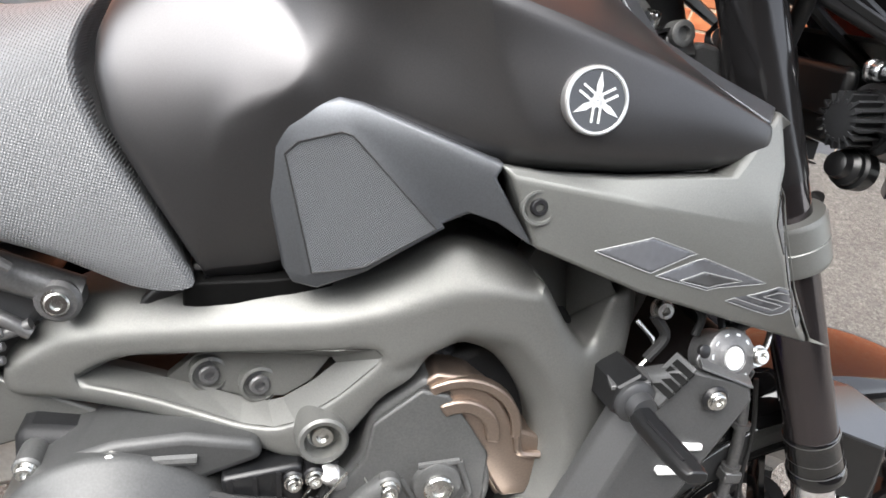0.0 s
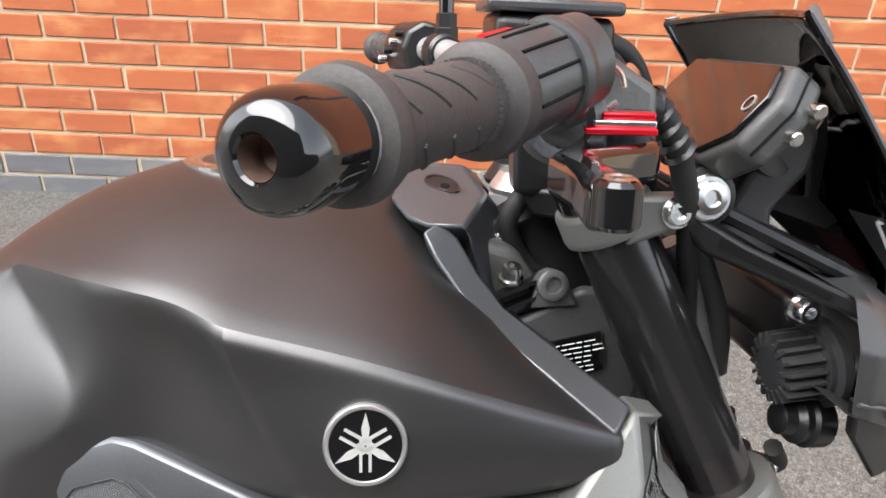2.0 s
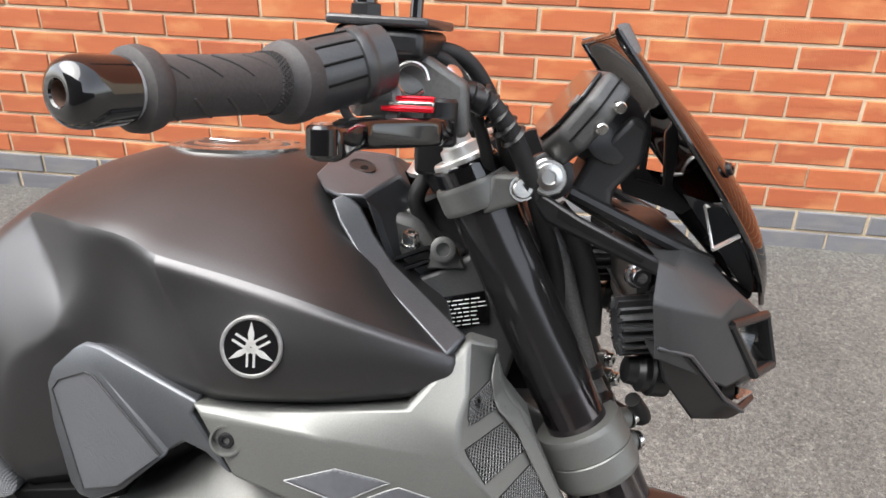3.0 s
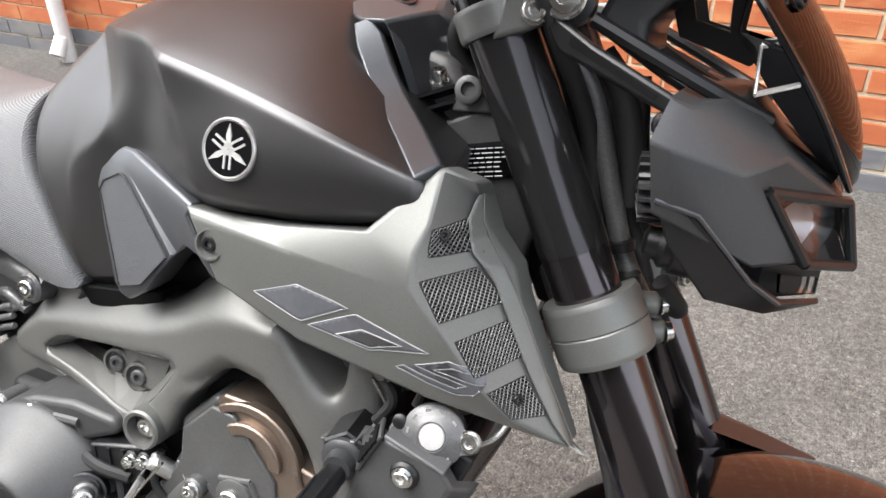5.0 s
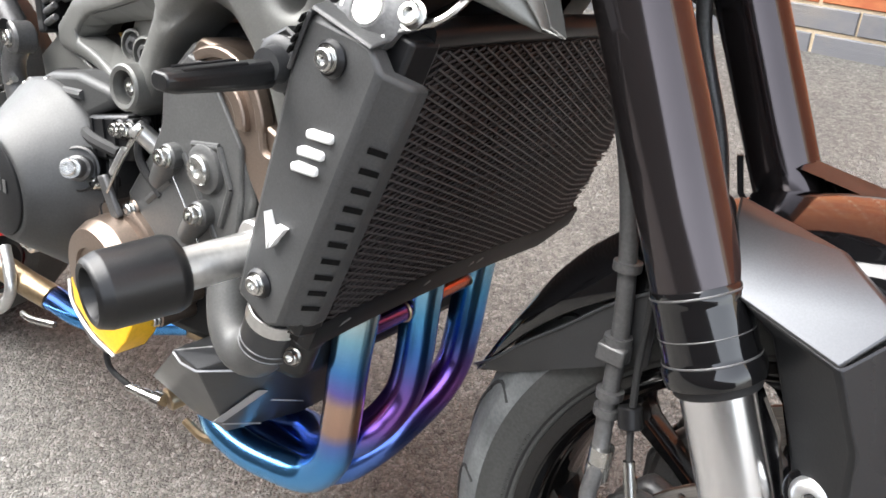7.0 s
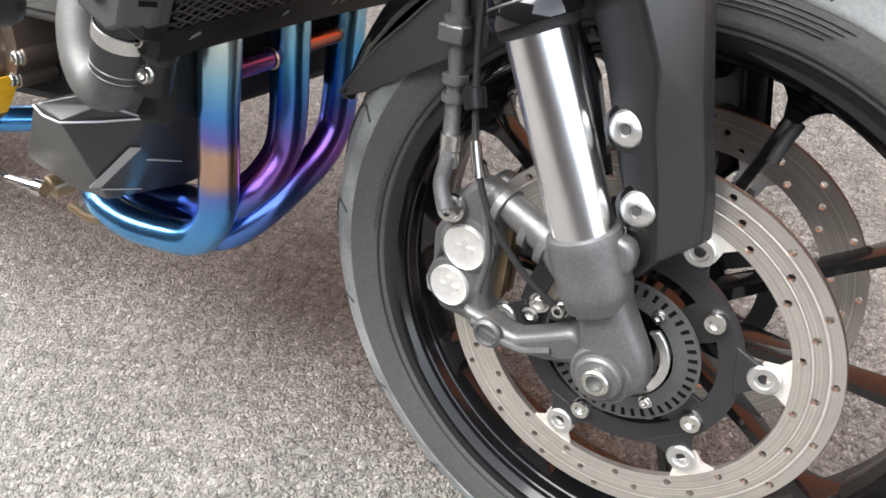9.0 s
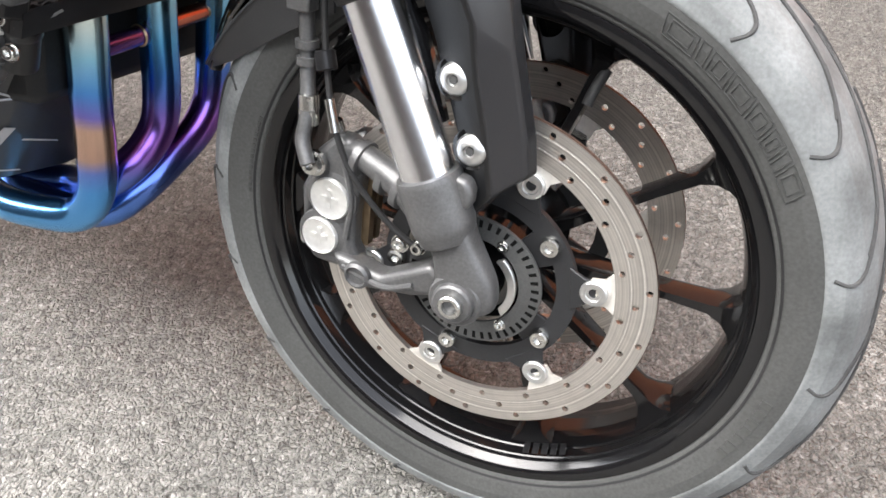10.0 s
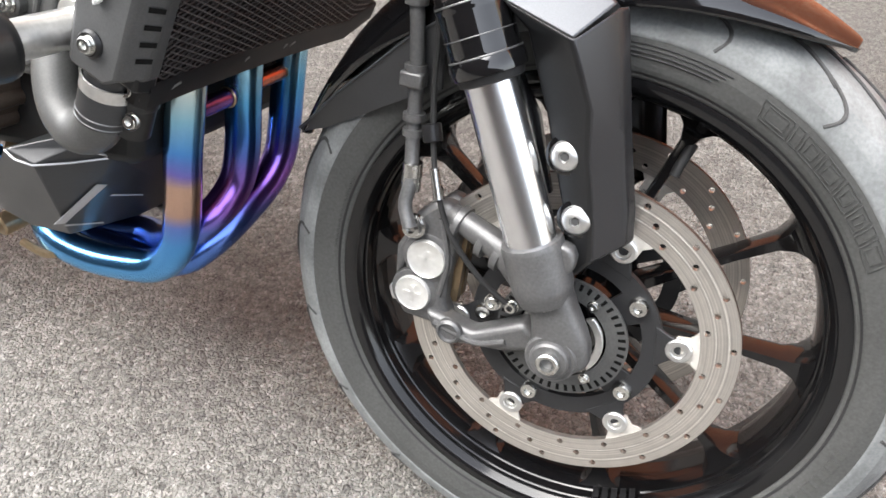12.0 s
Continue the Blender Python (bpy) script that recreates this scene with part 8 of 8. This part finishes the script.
for z, edge, w, bend in ((1.108, -0.217, 0.120, 0.012), (1.060, -0.181, 0.124, 0.030), (1.010, -0.141, 0.113, 0.038), (0.960, -0.102, 0.092, 0.034), (0.920, -0.076, 0.060, 0.022), (0.888, -0.058, 0.022, 0.006)):
    rows.append([V(edge + bend * (1 - f * f), -0.0215 + w * f, z - 0.004 * f * f) for f in (-1, -0.82, -0.5, 0, 0.5, 0.82, 1)])
screen = part("windscreen", sheet(rows), SMOKED, bike, "dark smoked fly screen", thick=0.004, subsurf=2)
screen.visible_shadow = True
for f in (0, -1):
    part("screen_edge", tube([r[f] for r in rows], 0.0026, 8), GLOSS, screen)
part("screen_edge", tube(rows[0], 0.0024, 8), GLOSS, screen)
for side in (-1, 1):
    shift = -0.043 if side > 0 else 0.0
    L = [(-0.134, 0.108, 0.978), (-0.111, 0.107, 0.981), (-0.108, 0.116, 0.957), (-0.132, 0.136, 0.950)]
    for a, b in ((0, 1), (3, 2), (0, 3)):
        part("screen_trim", tube([(L[a][0], side * L[a][1] + shift, L[a][2]), (L[b][0], side * L[b][1] + shift, L[b][2])], 0.0019 if (a, b) != (0, 3) else 0.0012, 6), ALU, screen)
    part("screen_chip", slab([(-0.2185, side * 0.1425 + shift, 1.108), (-0.2125, side * 0.138 + shift, 1.110), (-0.203, side * 0.1435 + shift, 1.092), (-0.206, side * 0.146 + shift, 1.088)], (0.004, -side * 0.004, 0)), CAST, screen)
    bolt(screen, (-0.118, side * 0.100 + shift, 1.006), (0.8, side * 0.5, 0.3), 0.005, 0.004, SATIN)
    bolt(screen, (-0.083, side * 0.065 + shift, 0.940), (0.8, side * 0.5, 0.3), 0.005, 0.004, SATIN)
    part("screen_blade", shell({"a": (-0.150, side * 0.100 + shift, 0.985), "b": (-0.118, side * 0.122 + shift, 0.978), "c": (-0.098, side * 0.102 + shift, 0.950), "d": (-0.064, side * 0.050 + shift, 0.895), "e": (-0.074, side * 0.044 + shift, 0.893), "f": (-0.120, side * 0.105 + shift, 0.945)}, ["a b c f", "c d e f"], (0.002, -side * 0.004, 0)), GLOSS, screen)

# headlight shell, lens, chin and heat sink
H = {}
for side, k in ((-1, "r"), (1, "l")):
    for n_, (x, y, z) in {"a": (-0.165, 0.166, 0.942), "b": (-0.171, 0.188, 0.918), "c": (-0.164, 0.180, 0.872), "d": (-0.127, 0.162, 0.905), "e": (-0.114, 0.140, 0.892), "f": (-0.083, 0.116, 0.845), "g": (-0.060, 0.059, 0.878), "h": (-0.048, 0.056, 0.833), "i": (-0.113, 0.150, 0.845), "m": (-0.104, 0.128, 0.913), "t": (-0.135, 0.080, 0.945)}.items():
        H[n_ + k] = (x, side * y * (1.0 if side < 0 else 0.8), z)
HF = []
for k in "rl":
    HF += [f"a{k} b{k} d{k}", f"b{k} c{k} i{k} d{k}", f"d{k} i{k} f{k} e{k}", f"a{k} d{k} m{k} t{k}", f"d{k} e{k} m{k}", f"m{k} e{k} g{k}"]
HF += ["tr mr ml tl", "mr gr gl ml", "fr hr hl fl", "ir fr fl il", "cr ir il cl", "ar tr tl al"]
lamp = part("headlight", shell(H, HF, (-0.012, 0, 0.004)), LAMP_SHELL, bike, "black faceted headlight", bevel=0.0025)
part("lamp_lens", shell({"er": (-0.1125, -0.1395, 0.8915), "gr": (-0.0590, -0.0595, 0.8775), "hr": (-0.0470, -0.0565, 0.8335), "fr": (-0.0820, -0.1155, 0.8455), "el": (-0.1125, 0.1115, 0.8915), "gl": (-0.0590, 0.0475, 0.8775), "hl": (-0.0470, 0.0455, 0.8335), "fl": (-0.0820, 0.0925, 0.8455)},
                        ["er gr hr fr", "gr gl hl hr", "gl el fl hl"], (-0.002, 0, 0)), CLEAR, lamp, "clear lens")
# added bright panel stands in for the sky reflected in the lens glass
part("lamp_inner", shell({"er": (-0.122, -0.128, 0.888), "gr": (-0.078, -0.055, 0.877), "hr": (-0.072, -0.052, 0.836), "fr": (-0.096, -0.106, 0.848), "el": (-0.122, 0.102, 0.888), "gl": (-0.078, 0.044, 0.877), "hl": (-0.072, 0.042, 0.836), "fl": (-0.096, 0.085, 0.848)},
                        ["er gr hr fr", "gr gl hl hr", "gl el fl hl"], (-0.004, 0, 0)), CAP_SILVER, lamp, "bright panel added behind the lens as its sky reflection")
for side in (-1, 1):
    k = 1.0 if side < 0 else 0.8
    for a, b in (((-0.1125, 0.140, 0.8925), (-0.0585, 0.060, 0.8785)), ((-0.0585, 0.060, 0.8785), (-0.0465, 0.057, 0.8330)), ((-0.0465, 0.057, 0.8330), (-0.0815, 0.116, 0.8450)), ((-0.0815, 0.116, 0.8450), (-0.1125, 0.140, 0.8925))):
        part("lens_rim", tube([(a[0], side * a[1] * k, a[2]), (b[0], side * b[1] * k, b[2])], 0.004, 8), PLASTIC, lamp)
    bowl_o, bowl_d = V(-0.112, side * 0.078 * k, 0.862), V(0.85, side * 0.52, -0.02).normalized()
    bowl = part("lamp_bowl", lathe([(0.0, 0.004), (0.003, 0.014), (0.010, 0.025), (0.020, 0.033), (0.030, 0.038)], bowl_o, bowl_d, 40, up=(0, 0, 1), caps=False, squash=(0.62, 1.15)), CHROME, lamp, "silver reflector bowl")
    part("lamp_bulb", lathe([(0.0, 0.009), (0.012, 0.008), (0.018, 0.004)], bowl_o, bowl_d, 20), ALU, bowl)
    CH = {"a": (-0.175, 0.182 * k, 0.885), "b": (-0.149, 0.175 * k, 0.878), "c": (-0.112, 0.148 * k, 0.834), "d": (-0.092, 0.130 * k, 0.818), "e": (-0.062, 0.073 * k, 0.806), "f": (-0.138, 0.155 * k, 0.820), "g": (-0.100, 0.120 * k, 0.806), "h": (-0.165, 0.168 * k, 0.855)}
    part("chin_blade", shell({k: (x, side * y, z) for k, (x, y, z) in CH.items()}, ["a b c f h", "c d g f", "d e g"], (0, -side * 0.008, 0.002)), PLASTIC, lamp, bevel=0.002)
    part("chin_edge", tube([(x, side * (y + 0.001), z + 0.001) for x, y, z in (CH["a"], CH["b"], CH["c"], CH["d"])], 0.0016, 6, per=1), PANEL, lamp)
    part("position_lamp", slab([(-0.096, side * 0.118 * k, 0.836), (-0.070, side * 0.082 * k, 0.828), (-0.070, side * 0.080 * k, 0.816), (-0.094, side * 0.114 * k, 0.822)], (0.002, side * 0.002, 0)), CLEAR, lamp)
    part("position_body", slab([(-0.106, side * 0.120 * k, 0.842), (-0.066, side * 0.070 * k, 0.832), (-0.066, side * 0.070 * k, 0.812), (-0.106, side * 0.118 * k, 0.816)], (-0.02, 0, 0)), PLASTIC, lamp)
    sink_o, sink_d = V(-0.150, side * 0.108, 0.882), V(-1, side * 0.10, -0.10).normalized()
    sink = part("heat_sink", lathe([(0, 0.026), (0.004, 0.031), (0.010, 0.031), (0.012, 0.026), (0.016, 0.026), (0.017, 0.019), (0.044, 0.018), (0.045, 0.010)], sink_o, sink_d, 40), GREY_PLASTIC, bike, "black finned lamp heat sink")
    su = (V(0, 0, 1) - sink_d * sink_d.z).normalized()
    sw = sink_d.cross(su)
    for q in range(18):
        ang = radians(20 * q)
        e, w = su * math.cos(ang) + sw * math.sin(ang), sw * math.cos(ang) - su * math.sin(ang)
        c = sink_o + sink_d * 0.018
        part("fin", slab([c + e * 0.015 - w * 0.0012, c + e * 0.0245 - w * 0.0012, c + e * 0.0245 + sink_d * 0.026 - w * 0.0012, c + e * 0.015 + sink_d * 0.028 - w * 0.0012], w * 0.0024), GREY_PLASTIC, sink)
    part("lamp_motor", lathe([(0, 0.018), (0.014, 0.019), (0.016, 0.016), (0.022, 0.0165), (0.026, 0.012), (0.034, 0.011), (0.036, 0.007)], (-0.150, side * 0.108, 0.836), (-1, side * 0.15, 0.15), 24), PLASTIC, bike)
part("lamp_back", slab([(-0.160, -0.085, 0.920), (-0.160, 0.085, 0.920), (-0.155, 0.085, 0.85), (-0.155, -0.085, 0.85)], (-0.015, 0, 0)), PLASTIC, bike, bevel=0.008)
for pts, r, m in (([(-0.258, -0.075, 0.955), (-0.240, -0.072, 0.925), (-0.222, -0.07, 0.87), (-0.203, -0.07, 0.815), (-0.185, -0.072, 0.785), (-0.17, -0.07, 0.76)], 0.0082, HOSE_GREY), ([(-0.245, -0.05, 0.96), (-0.226, -0.05, 0.935), (-0.210, -0.055, 0.89), (-0.207, -0.055, 0.85)], 0.011, RUBBER),
                  ([(-0.235, -0.03, 0.94), (-0.225, -0.02, 0.88), (-0.20, -0.03, 0.82), (-0.18, -0.05, 0.78)], 0.006, RUBBER), ([(-0.225, 0.04, 0.94), (-0.215, 0.04, 0.87), (-0.19, 0.03, 0.80)], 0.008, RUBBER), ([(-0.17, -0.09, 0.805), (-0.155, -0.07, 0.78), (-0.165, -0.03, 0.765), (-0.19, 0.0, 0.77)], 0.007, RUBBER)):
    part("loom", tube(pts, r, 10), m, bike)
for p in ((-0.205, -0.075, 0.822), (-0.195, -0.085, 0.800)):
    part("loom_clip", lathe([(-0.004, 0.011), (0.004, 0.011)], p, (0.3, 0, -1), 16), SATIN, bike)

# ---- rear subframe, footrest and exhaust end, seen behind the engine ----
sub = part("subframe_tube", tube([(-0.785, -0.100, 0.668), (-0.86, -0.106, 0.692), (-1.0, -0.112, 0.735), (-1.2, -0.10, 0.80)], 0.014, 16), CAST, bike, "grey subframe tube")
part("tube_eye", rod((-0.798, -0.090, 0.666), (-0.798, -0.116, 0.667), 0.017, 24, 0.003), CAST, sub)
bolt(sub, (-0.798, -0.115, 0.667), (0.1, -1, 0.1), 0.009, 0.006)
part("subframe_tube", tube([(-0.905, -0.112, 0.578), (-0.95, -0.114, 0.627), (-1.01, -0.115, 0.69), (-1.1, -0.11, 0.76)], 0.014, 16), CAST, bike)
lower = part("subframe_tube", tube([(-0.905, -0.112, 0.578), (-0.928, -0.112, 0.540), (-0.915, -0.112, 0.495), (-0.89, -0.11, 0.46)], 0.013, 16), CAST, bike)
part("tube_eye", rod((-0.903, -0.100, 0.578), (-0.903, -0.126, 0.578), 0.018, 24, 0.003), CAST, lower)
bolt(lower, (-0.903, -0.125, 0.578), (0.1, -1, 0.1), 0.009, 0.006)
part("side_panel", plate([(-0.805, 0.655), (-0.835, 0.692), (-0.90, 0.712), (-1.04, 0.745), (-1.20, 0.79), (-1.20, 0.70), (-1.04, 0.632), (-0.965, 0.628), (-0.872, 0.622), (-0.822, 0.632)], -0.096, -0.080), LAMP_SHELL, bike, "dull black side panel under the seat", bevel=0.008, segments=3)
part("rear_hugger", plate([(-0.80, 0.66), (-0.79, 0.46), (-0.86, 0.42), (-1.00, 0.45), (-1.20, 0.52), (-1.30, 0.62), (-1.30, 0.80), (-1.00, 0.74)], 0.075, 0.115), PLASTIC, bike, "black inner mudguard", bevel=0.01)
part("frame_rear_arm", shell({"a": (-0.907, -0.090, 0.556), "b": (-0.852, -0.094, 0.592), "c": (-0.822, -0.097, 0.580), "d": (-0.770, -0.099, 0.562), "e": (-0.828, -0.092, 0.530), "f": (-0.900, -0.086, 0.499), "g": (-0.906, -0.088, 0.536)}, ["a b c", "a c g", "g c d e", "g e f"], (0, 0.05, 0)), FRAME_GREY, bike, "grey lower rear arm of the frame", bevel=0.003)
drop = part("rear_brake_hose", tube([(-0.905, -0.128, 0.592), (-0.924, -0.132, 0.588), (-0.948, -0.134, 0.578), (-0.961, -0.134, 0.556), (-0.955, -0.134, 0.530), (-0.947, -0.132, 0.506), (-0.938, -0.132, 0.470)], 0.0062, 12), RUBBER, bike, "black rear brake hose")
for z in (0.510, 0.503, 0.496):
    part("hose_ferrule", lathe([(-0.0025, 0.0078), (0.0025, 0.0078)], (-0.9485 + (0.506 - z) * -0.3, -0.132, z), (-0.3, 0, 1), 16), SATIN, drop)
part("banjo", lathe([(0, 0.011), (0.005, 0.011), (0.006, 0.008), (0.011, 0.0075)], (-0.938, -0.130, 0.466), (0, -1, 0), 20), CAST, drop)
for k in range(3):
    part("connector_pin", rod((-0.868, -0.100, 0.622 - 0.012 * k), (-0.838, -0.104, 0.634 - 0.012 * k), 0.0038, 12, 0.001), CAST, bike)
part("connector_block", slab([(-0.884, -0.105, 0.632), (-0.868, -0.105, 0.636), (-0.862, -0.105, 0.590), (-0.878, -0.105, 0.586)], (0, 0.03, 0)), PLASTIC, bike, bevel=0.003)
part("helmet_hook", tube([(-0.865, -0.128, 0.715), (-0.84, -0.130, 0.707), (-0.825, -0.128, 0.698)], 0.004, 8), CAST, bike)
for pts, r, m in (([(-0.87, -0.09, 0.640), (-0.845, -0.10, 0.645), (-0.82, -0.10, 0.632)], 0.006, CAST), ([(-0.87, -0.09, 0.622), (-0.845, -0.10, 0.628), (-0.82, -0.10, 0.640)], 0.005, CAST), ([(-0.96, -0.12, 0.60), (-0.975, -0.125, 0.54), (-0.955, -0.125, 0.48), (-0.94, -0.125, 0.44)], 0.0065, RUBBER), ([(-1.0, -0.1, 0.56), (-0.96, -0.11, 0.575), (-0.92, -0.11, 0.60)], 0.005, RUBBER), ([(-1.0, -0.1, 0.52), (-0.95, -0.12, 0.51), (-0.91, -0.12, 0.53)], 0.004, STEEL)):
    part("rear_hose", tube(pts, r, 10), m, bike)
part("battery_box", slab([(-0.90, -0.085, 0.64), (-0.82, -0.085, 0.655), (-0.80, -0.085, 0.60), (-0.88, -0.085, 0.57)], (0, 0.14, 0)), PLASTIC, bike, bevel=0.006)
shock = part("rear_shock", rod((-0.972, 0.05, 0.430), (-0.917, 0.05, 0.532), 0.016, 24, 0.003), YELLOW, bike, "yellow rear shock spring")
for k in range(6):
    c = V(-0.972, 0.05, 0.430).lerp(V(-0.917, 0.05, 0.532), k / 5)
    part("spring_coil", lathe([(-0.004, 0.021), (0, 0.025), (0.004, 0.021)], c, (0.07, 0, 0.11), 24), YELLOW, shock)
arm = part("swingarm", slab([(-0.84, -0.115, 0.44), (-0.83, -0.115, 0.37), (-0.98, -0.125, 0.33), (-1.40, -0.125, 0.27), (-1.40, -0.125, 0.33), (-1.02, -0.125, 0.43)], (0, 0.05, 0)), ALU, bike, "silver aluminium swingarm", bevel=0.01)
part("swingarm", slab([(-0.84, 0.115, 0.44), (-0.83, 0.115, 0.37), (-0.98, 0.125, 0.33), (-1.40, 0.125, 0.27), (-1.40, 0.125, 0.33), (-1.02, 0.125, 0.43)], (0, -0.05, 0)), ALU, bike, bevel=0.01)
peg_plate = part("footrest_plate", slab([(-0.98, -0.145, 0.46), (-0.95, -0.145, 0.47), (-0.865, -0.145, 0.40), (-0.835, -0.145, 0.355), (-0.86, -0.145, 0.335), (-0.93, -0.145, 0.36), (-0.99, -0.145, 0.39)], (0, 0.014, 0)), ALU, bike, "silver footrest hanger", bevel=0.004)
for x, z in ((-0.955, 0.445), (-0.925, 0.405), (-0.86, 0.355)):
    bolt(peg_plate, (x, -0.146, z), (0, -1, 0), 0.009, 0.006)
# dark disc drawn for the shade inside the hanger's hole
part("hanger_hole", rod((-0.905, -0.1465, 0.395), (-0.905, -0.138, 0.395), 0.016, 24), GROOVE, peg_plate)
peg = part("brake_pedal", tube([(-0.91, -0.15, 0.33), (-0.88, -0.16, 0.29), (-0.90, -0.165, 0.255), (-0.93, -0.17, 0.245)], 0.007, 10), ALU, bike, "silver brake pedal")
part("pedal_pad", slab([(-0.955, -0.155, 0.240), (-0.905, -0.155, 0.262), (-0.90, -0.195, 0.258), (-0.95, -0.195, 0.236)], (0, 0, 0.010)), ALU, peg, bevel=0.003)
part("footrest", rod((-0.93, -0.15, 0.335), (-0.94, -0.235, 0.335), 0.012, 16, 0.003), ALU, bike)
can = part("silencer", rod((-0.97, -0.140, 0.278), (-1.35, -0.175, 0.35), 0.042, 40, 0.006), SATIN, bike, "dark silencer with a yellow and red sticker")
part("silencer_sticker", lathe([(0.015, 0.0428), (0.055, 0.0428)], (-0.97, -0.140, 0.278), (-0.39, -0.035, 0.075), 40, caps=False), YELLOW, can)
part("silencer_sticker", lathe([(0.004, 0.0428), (0.014, 0.0428)], (-0.97, -0.140, 0.278), (-0.39, -0.035, 0.075), 40, caps=False), RED, can)
link = part("link_pipe", tube([(-0.73, -0.02, 0.255), (-0.80, -0.100, 0.258), (-0.845, -0.130, 0.281)], 0.0155, 24), TITAN, bike, "blued link pipe")
part("link_pipe", tube([(-0.843, -0.1295, 0.280), (-0.884, -0.140, 0.288), (-0.97, -0.140, 0.287)], 0.016, 24), BRASS, bike, "straw-tinted link pipe")
part("exhaust_spring", tube([(-0.80, -0.150, 0.268), (-0.84, -0.158, 0.262), (-0.86, -0.158, 0.262)], 0.004, 8), STEEL, bike)
# rear wheel and tail, never near
part("rear_tyre", lathe([(-0.07, 0.22), (-0.09, 0.25), (-0.085, 0.285), (-0.05, 0.31), (0, 0.317), (0.05, 0.31), (0.085, 0.285), (0.09, 0.25), (0.07, 0.22)], (-1.44, 0, 0.317), (0, -1, 0), 72, caps=False), TYRE, bike)
part("rear_rim", lathe([(-0.07, 0.222), (-0.06, 0.20), (0.06, 0.20), (0.07, 0.222)], (-1.44, 0, 0.317), (0, -1, 0), 72, caps=False), GLOSS, bike)
for k in range(5):
    a = radians(72 * k)
    part("rear_spoke", rod((-1.44, 0, 0.317), (-1.44 + 0.2 * math.cos(a), 0, 0.317 + 0.2 * math.sin(a)), 0.012, 10), GLOSS, bike)
part("side_stand", tube([(-0.80, 0.12, 0.30), (-0.76, 0.20, 0.15), (-0.74, 0.262, 0.075)], 0.011, 12), SATIN, bike)
part("stand_foot", slab([(-0.775, 0.25, 0.078), (-0.705, 0.25, 0.078), (-0.705, 0.295, 0.067), (-0.775, 0.295, 0.067)], (0, 0, 0.008)), SATIN, bike)

# ---- the downpipe and the brick wall ----
pipe = thing("downpipe", "white plastic rainwater downpipe on the brick wall", "downpipe", (-2.17, WALL_Y - 0.05, 0.066))
part("pipe", tube([(0, 0, 5.2), (0, 0, 0.22), (0, -0.004, 0.12), (0, -0.06, 0.035)], 0.034, 20), PIPE_WHITE, pipe)
for z in (0.55, 2.3, 4.0):
    part("pipe_clip", lathe([(-0.015, 0.0365), (0.015, 0.0365)], (0, 0, z), (0, 0, 1), 20), PIPE_WHITE, pipe)

BLUE_TOP = 0.201                     # top bed joint of the blue courses
wall = solid("wall_north", slab([(-9, WALL_Y + 0.006, -0.3), (9, WALL_Y + 0.006, -0.3), (9, WALL_Y + 0.006, 6.0), (-9, WALL_Y + 0.006, 6.0)], (0, 0.22, 0)), MORTAR,
             "orange-red brick wall with pale mortar joints and a blue brick plinth", "wall", kind="structure", flat=True)


def brick_mesh(name, material):
    bm = bmesh.new()
    bmesh.ops.create_cube(bm, size=1)
    for q in bm.verts:
        q.co = Vector((q.co.x * 0.2115, q.co.y * 0.10, q.co.z * 0.0645))
    front = [e for e in bm.edges if all(q.co.y < 0 for q in e.verts)]
    bmesh.ops.bevel(bm, geom=front, offset=0.003, segments=1, affect="EDGES")
    me = bpy.data.meshes.new(name)
    bm.to_mesh(me)
    bm.free()
    me.materials.append(material)
    return me


red_brick, blue_brick = brick_mesh("red_brick", BRICK_RED), brick_mesh("blue_brick", BRICK_BLUE)
rng = random.Random(4)
FIRST, PITCH = -0.621, 0.221      # a joint of the first blue course, and the length of a brick with its joint
far_bricks, far_blue = bmesh.new(), bmesh.new()
for course in range(-3, 77):
    z = BLUE_TOP + 0.075 * (course + 0.5)
    for i in range(-26, 30):
        x = FIRST + PITCH * i + (PITCH / 2 if course % 2 else PITCH)
        blue = course < 0
        near = -1.75 < x < 2.35 and -3 < course < 13
        if near:
            ob = new("brick", blue_brick if blue else red_brick)
            ob.location = (x + rng.uniform(-0.002, 0.002), WALL_Y + 0.05 + rng.uniform(-0.0015, 0.0015), z + rng.uniform(-0.001, 0.001))
            ob.rotation_euler = (0, rng.uniform(-0.004, 0.004), rng.uniform(-0.004, 0.004))
            ob.parent = wall
        elif -5.5 < x < 5.5:
            m = Matrix.Translation((x, WALL_Y + 0.05, z)) @ Matrix.Diagonal((0.215, 0.1, 0.0645, 1))
            bmesh.ops.create_cube(far_blue if blue else far_bricks, size=1, matrix=m)
rest = part("brick_courses", far_bricks, BRICK_RED, wall, flat=True)
tagged(rest, kind="stuff")

rest = part("plinth_courses", far_blue, BRICK_BLUE, wall, flat=True)
tagged(rest, kind="stuff")
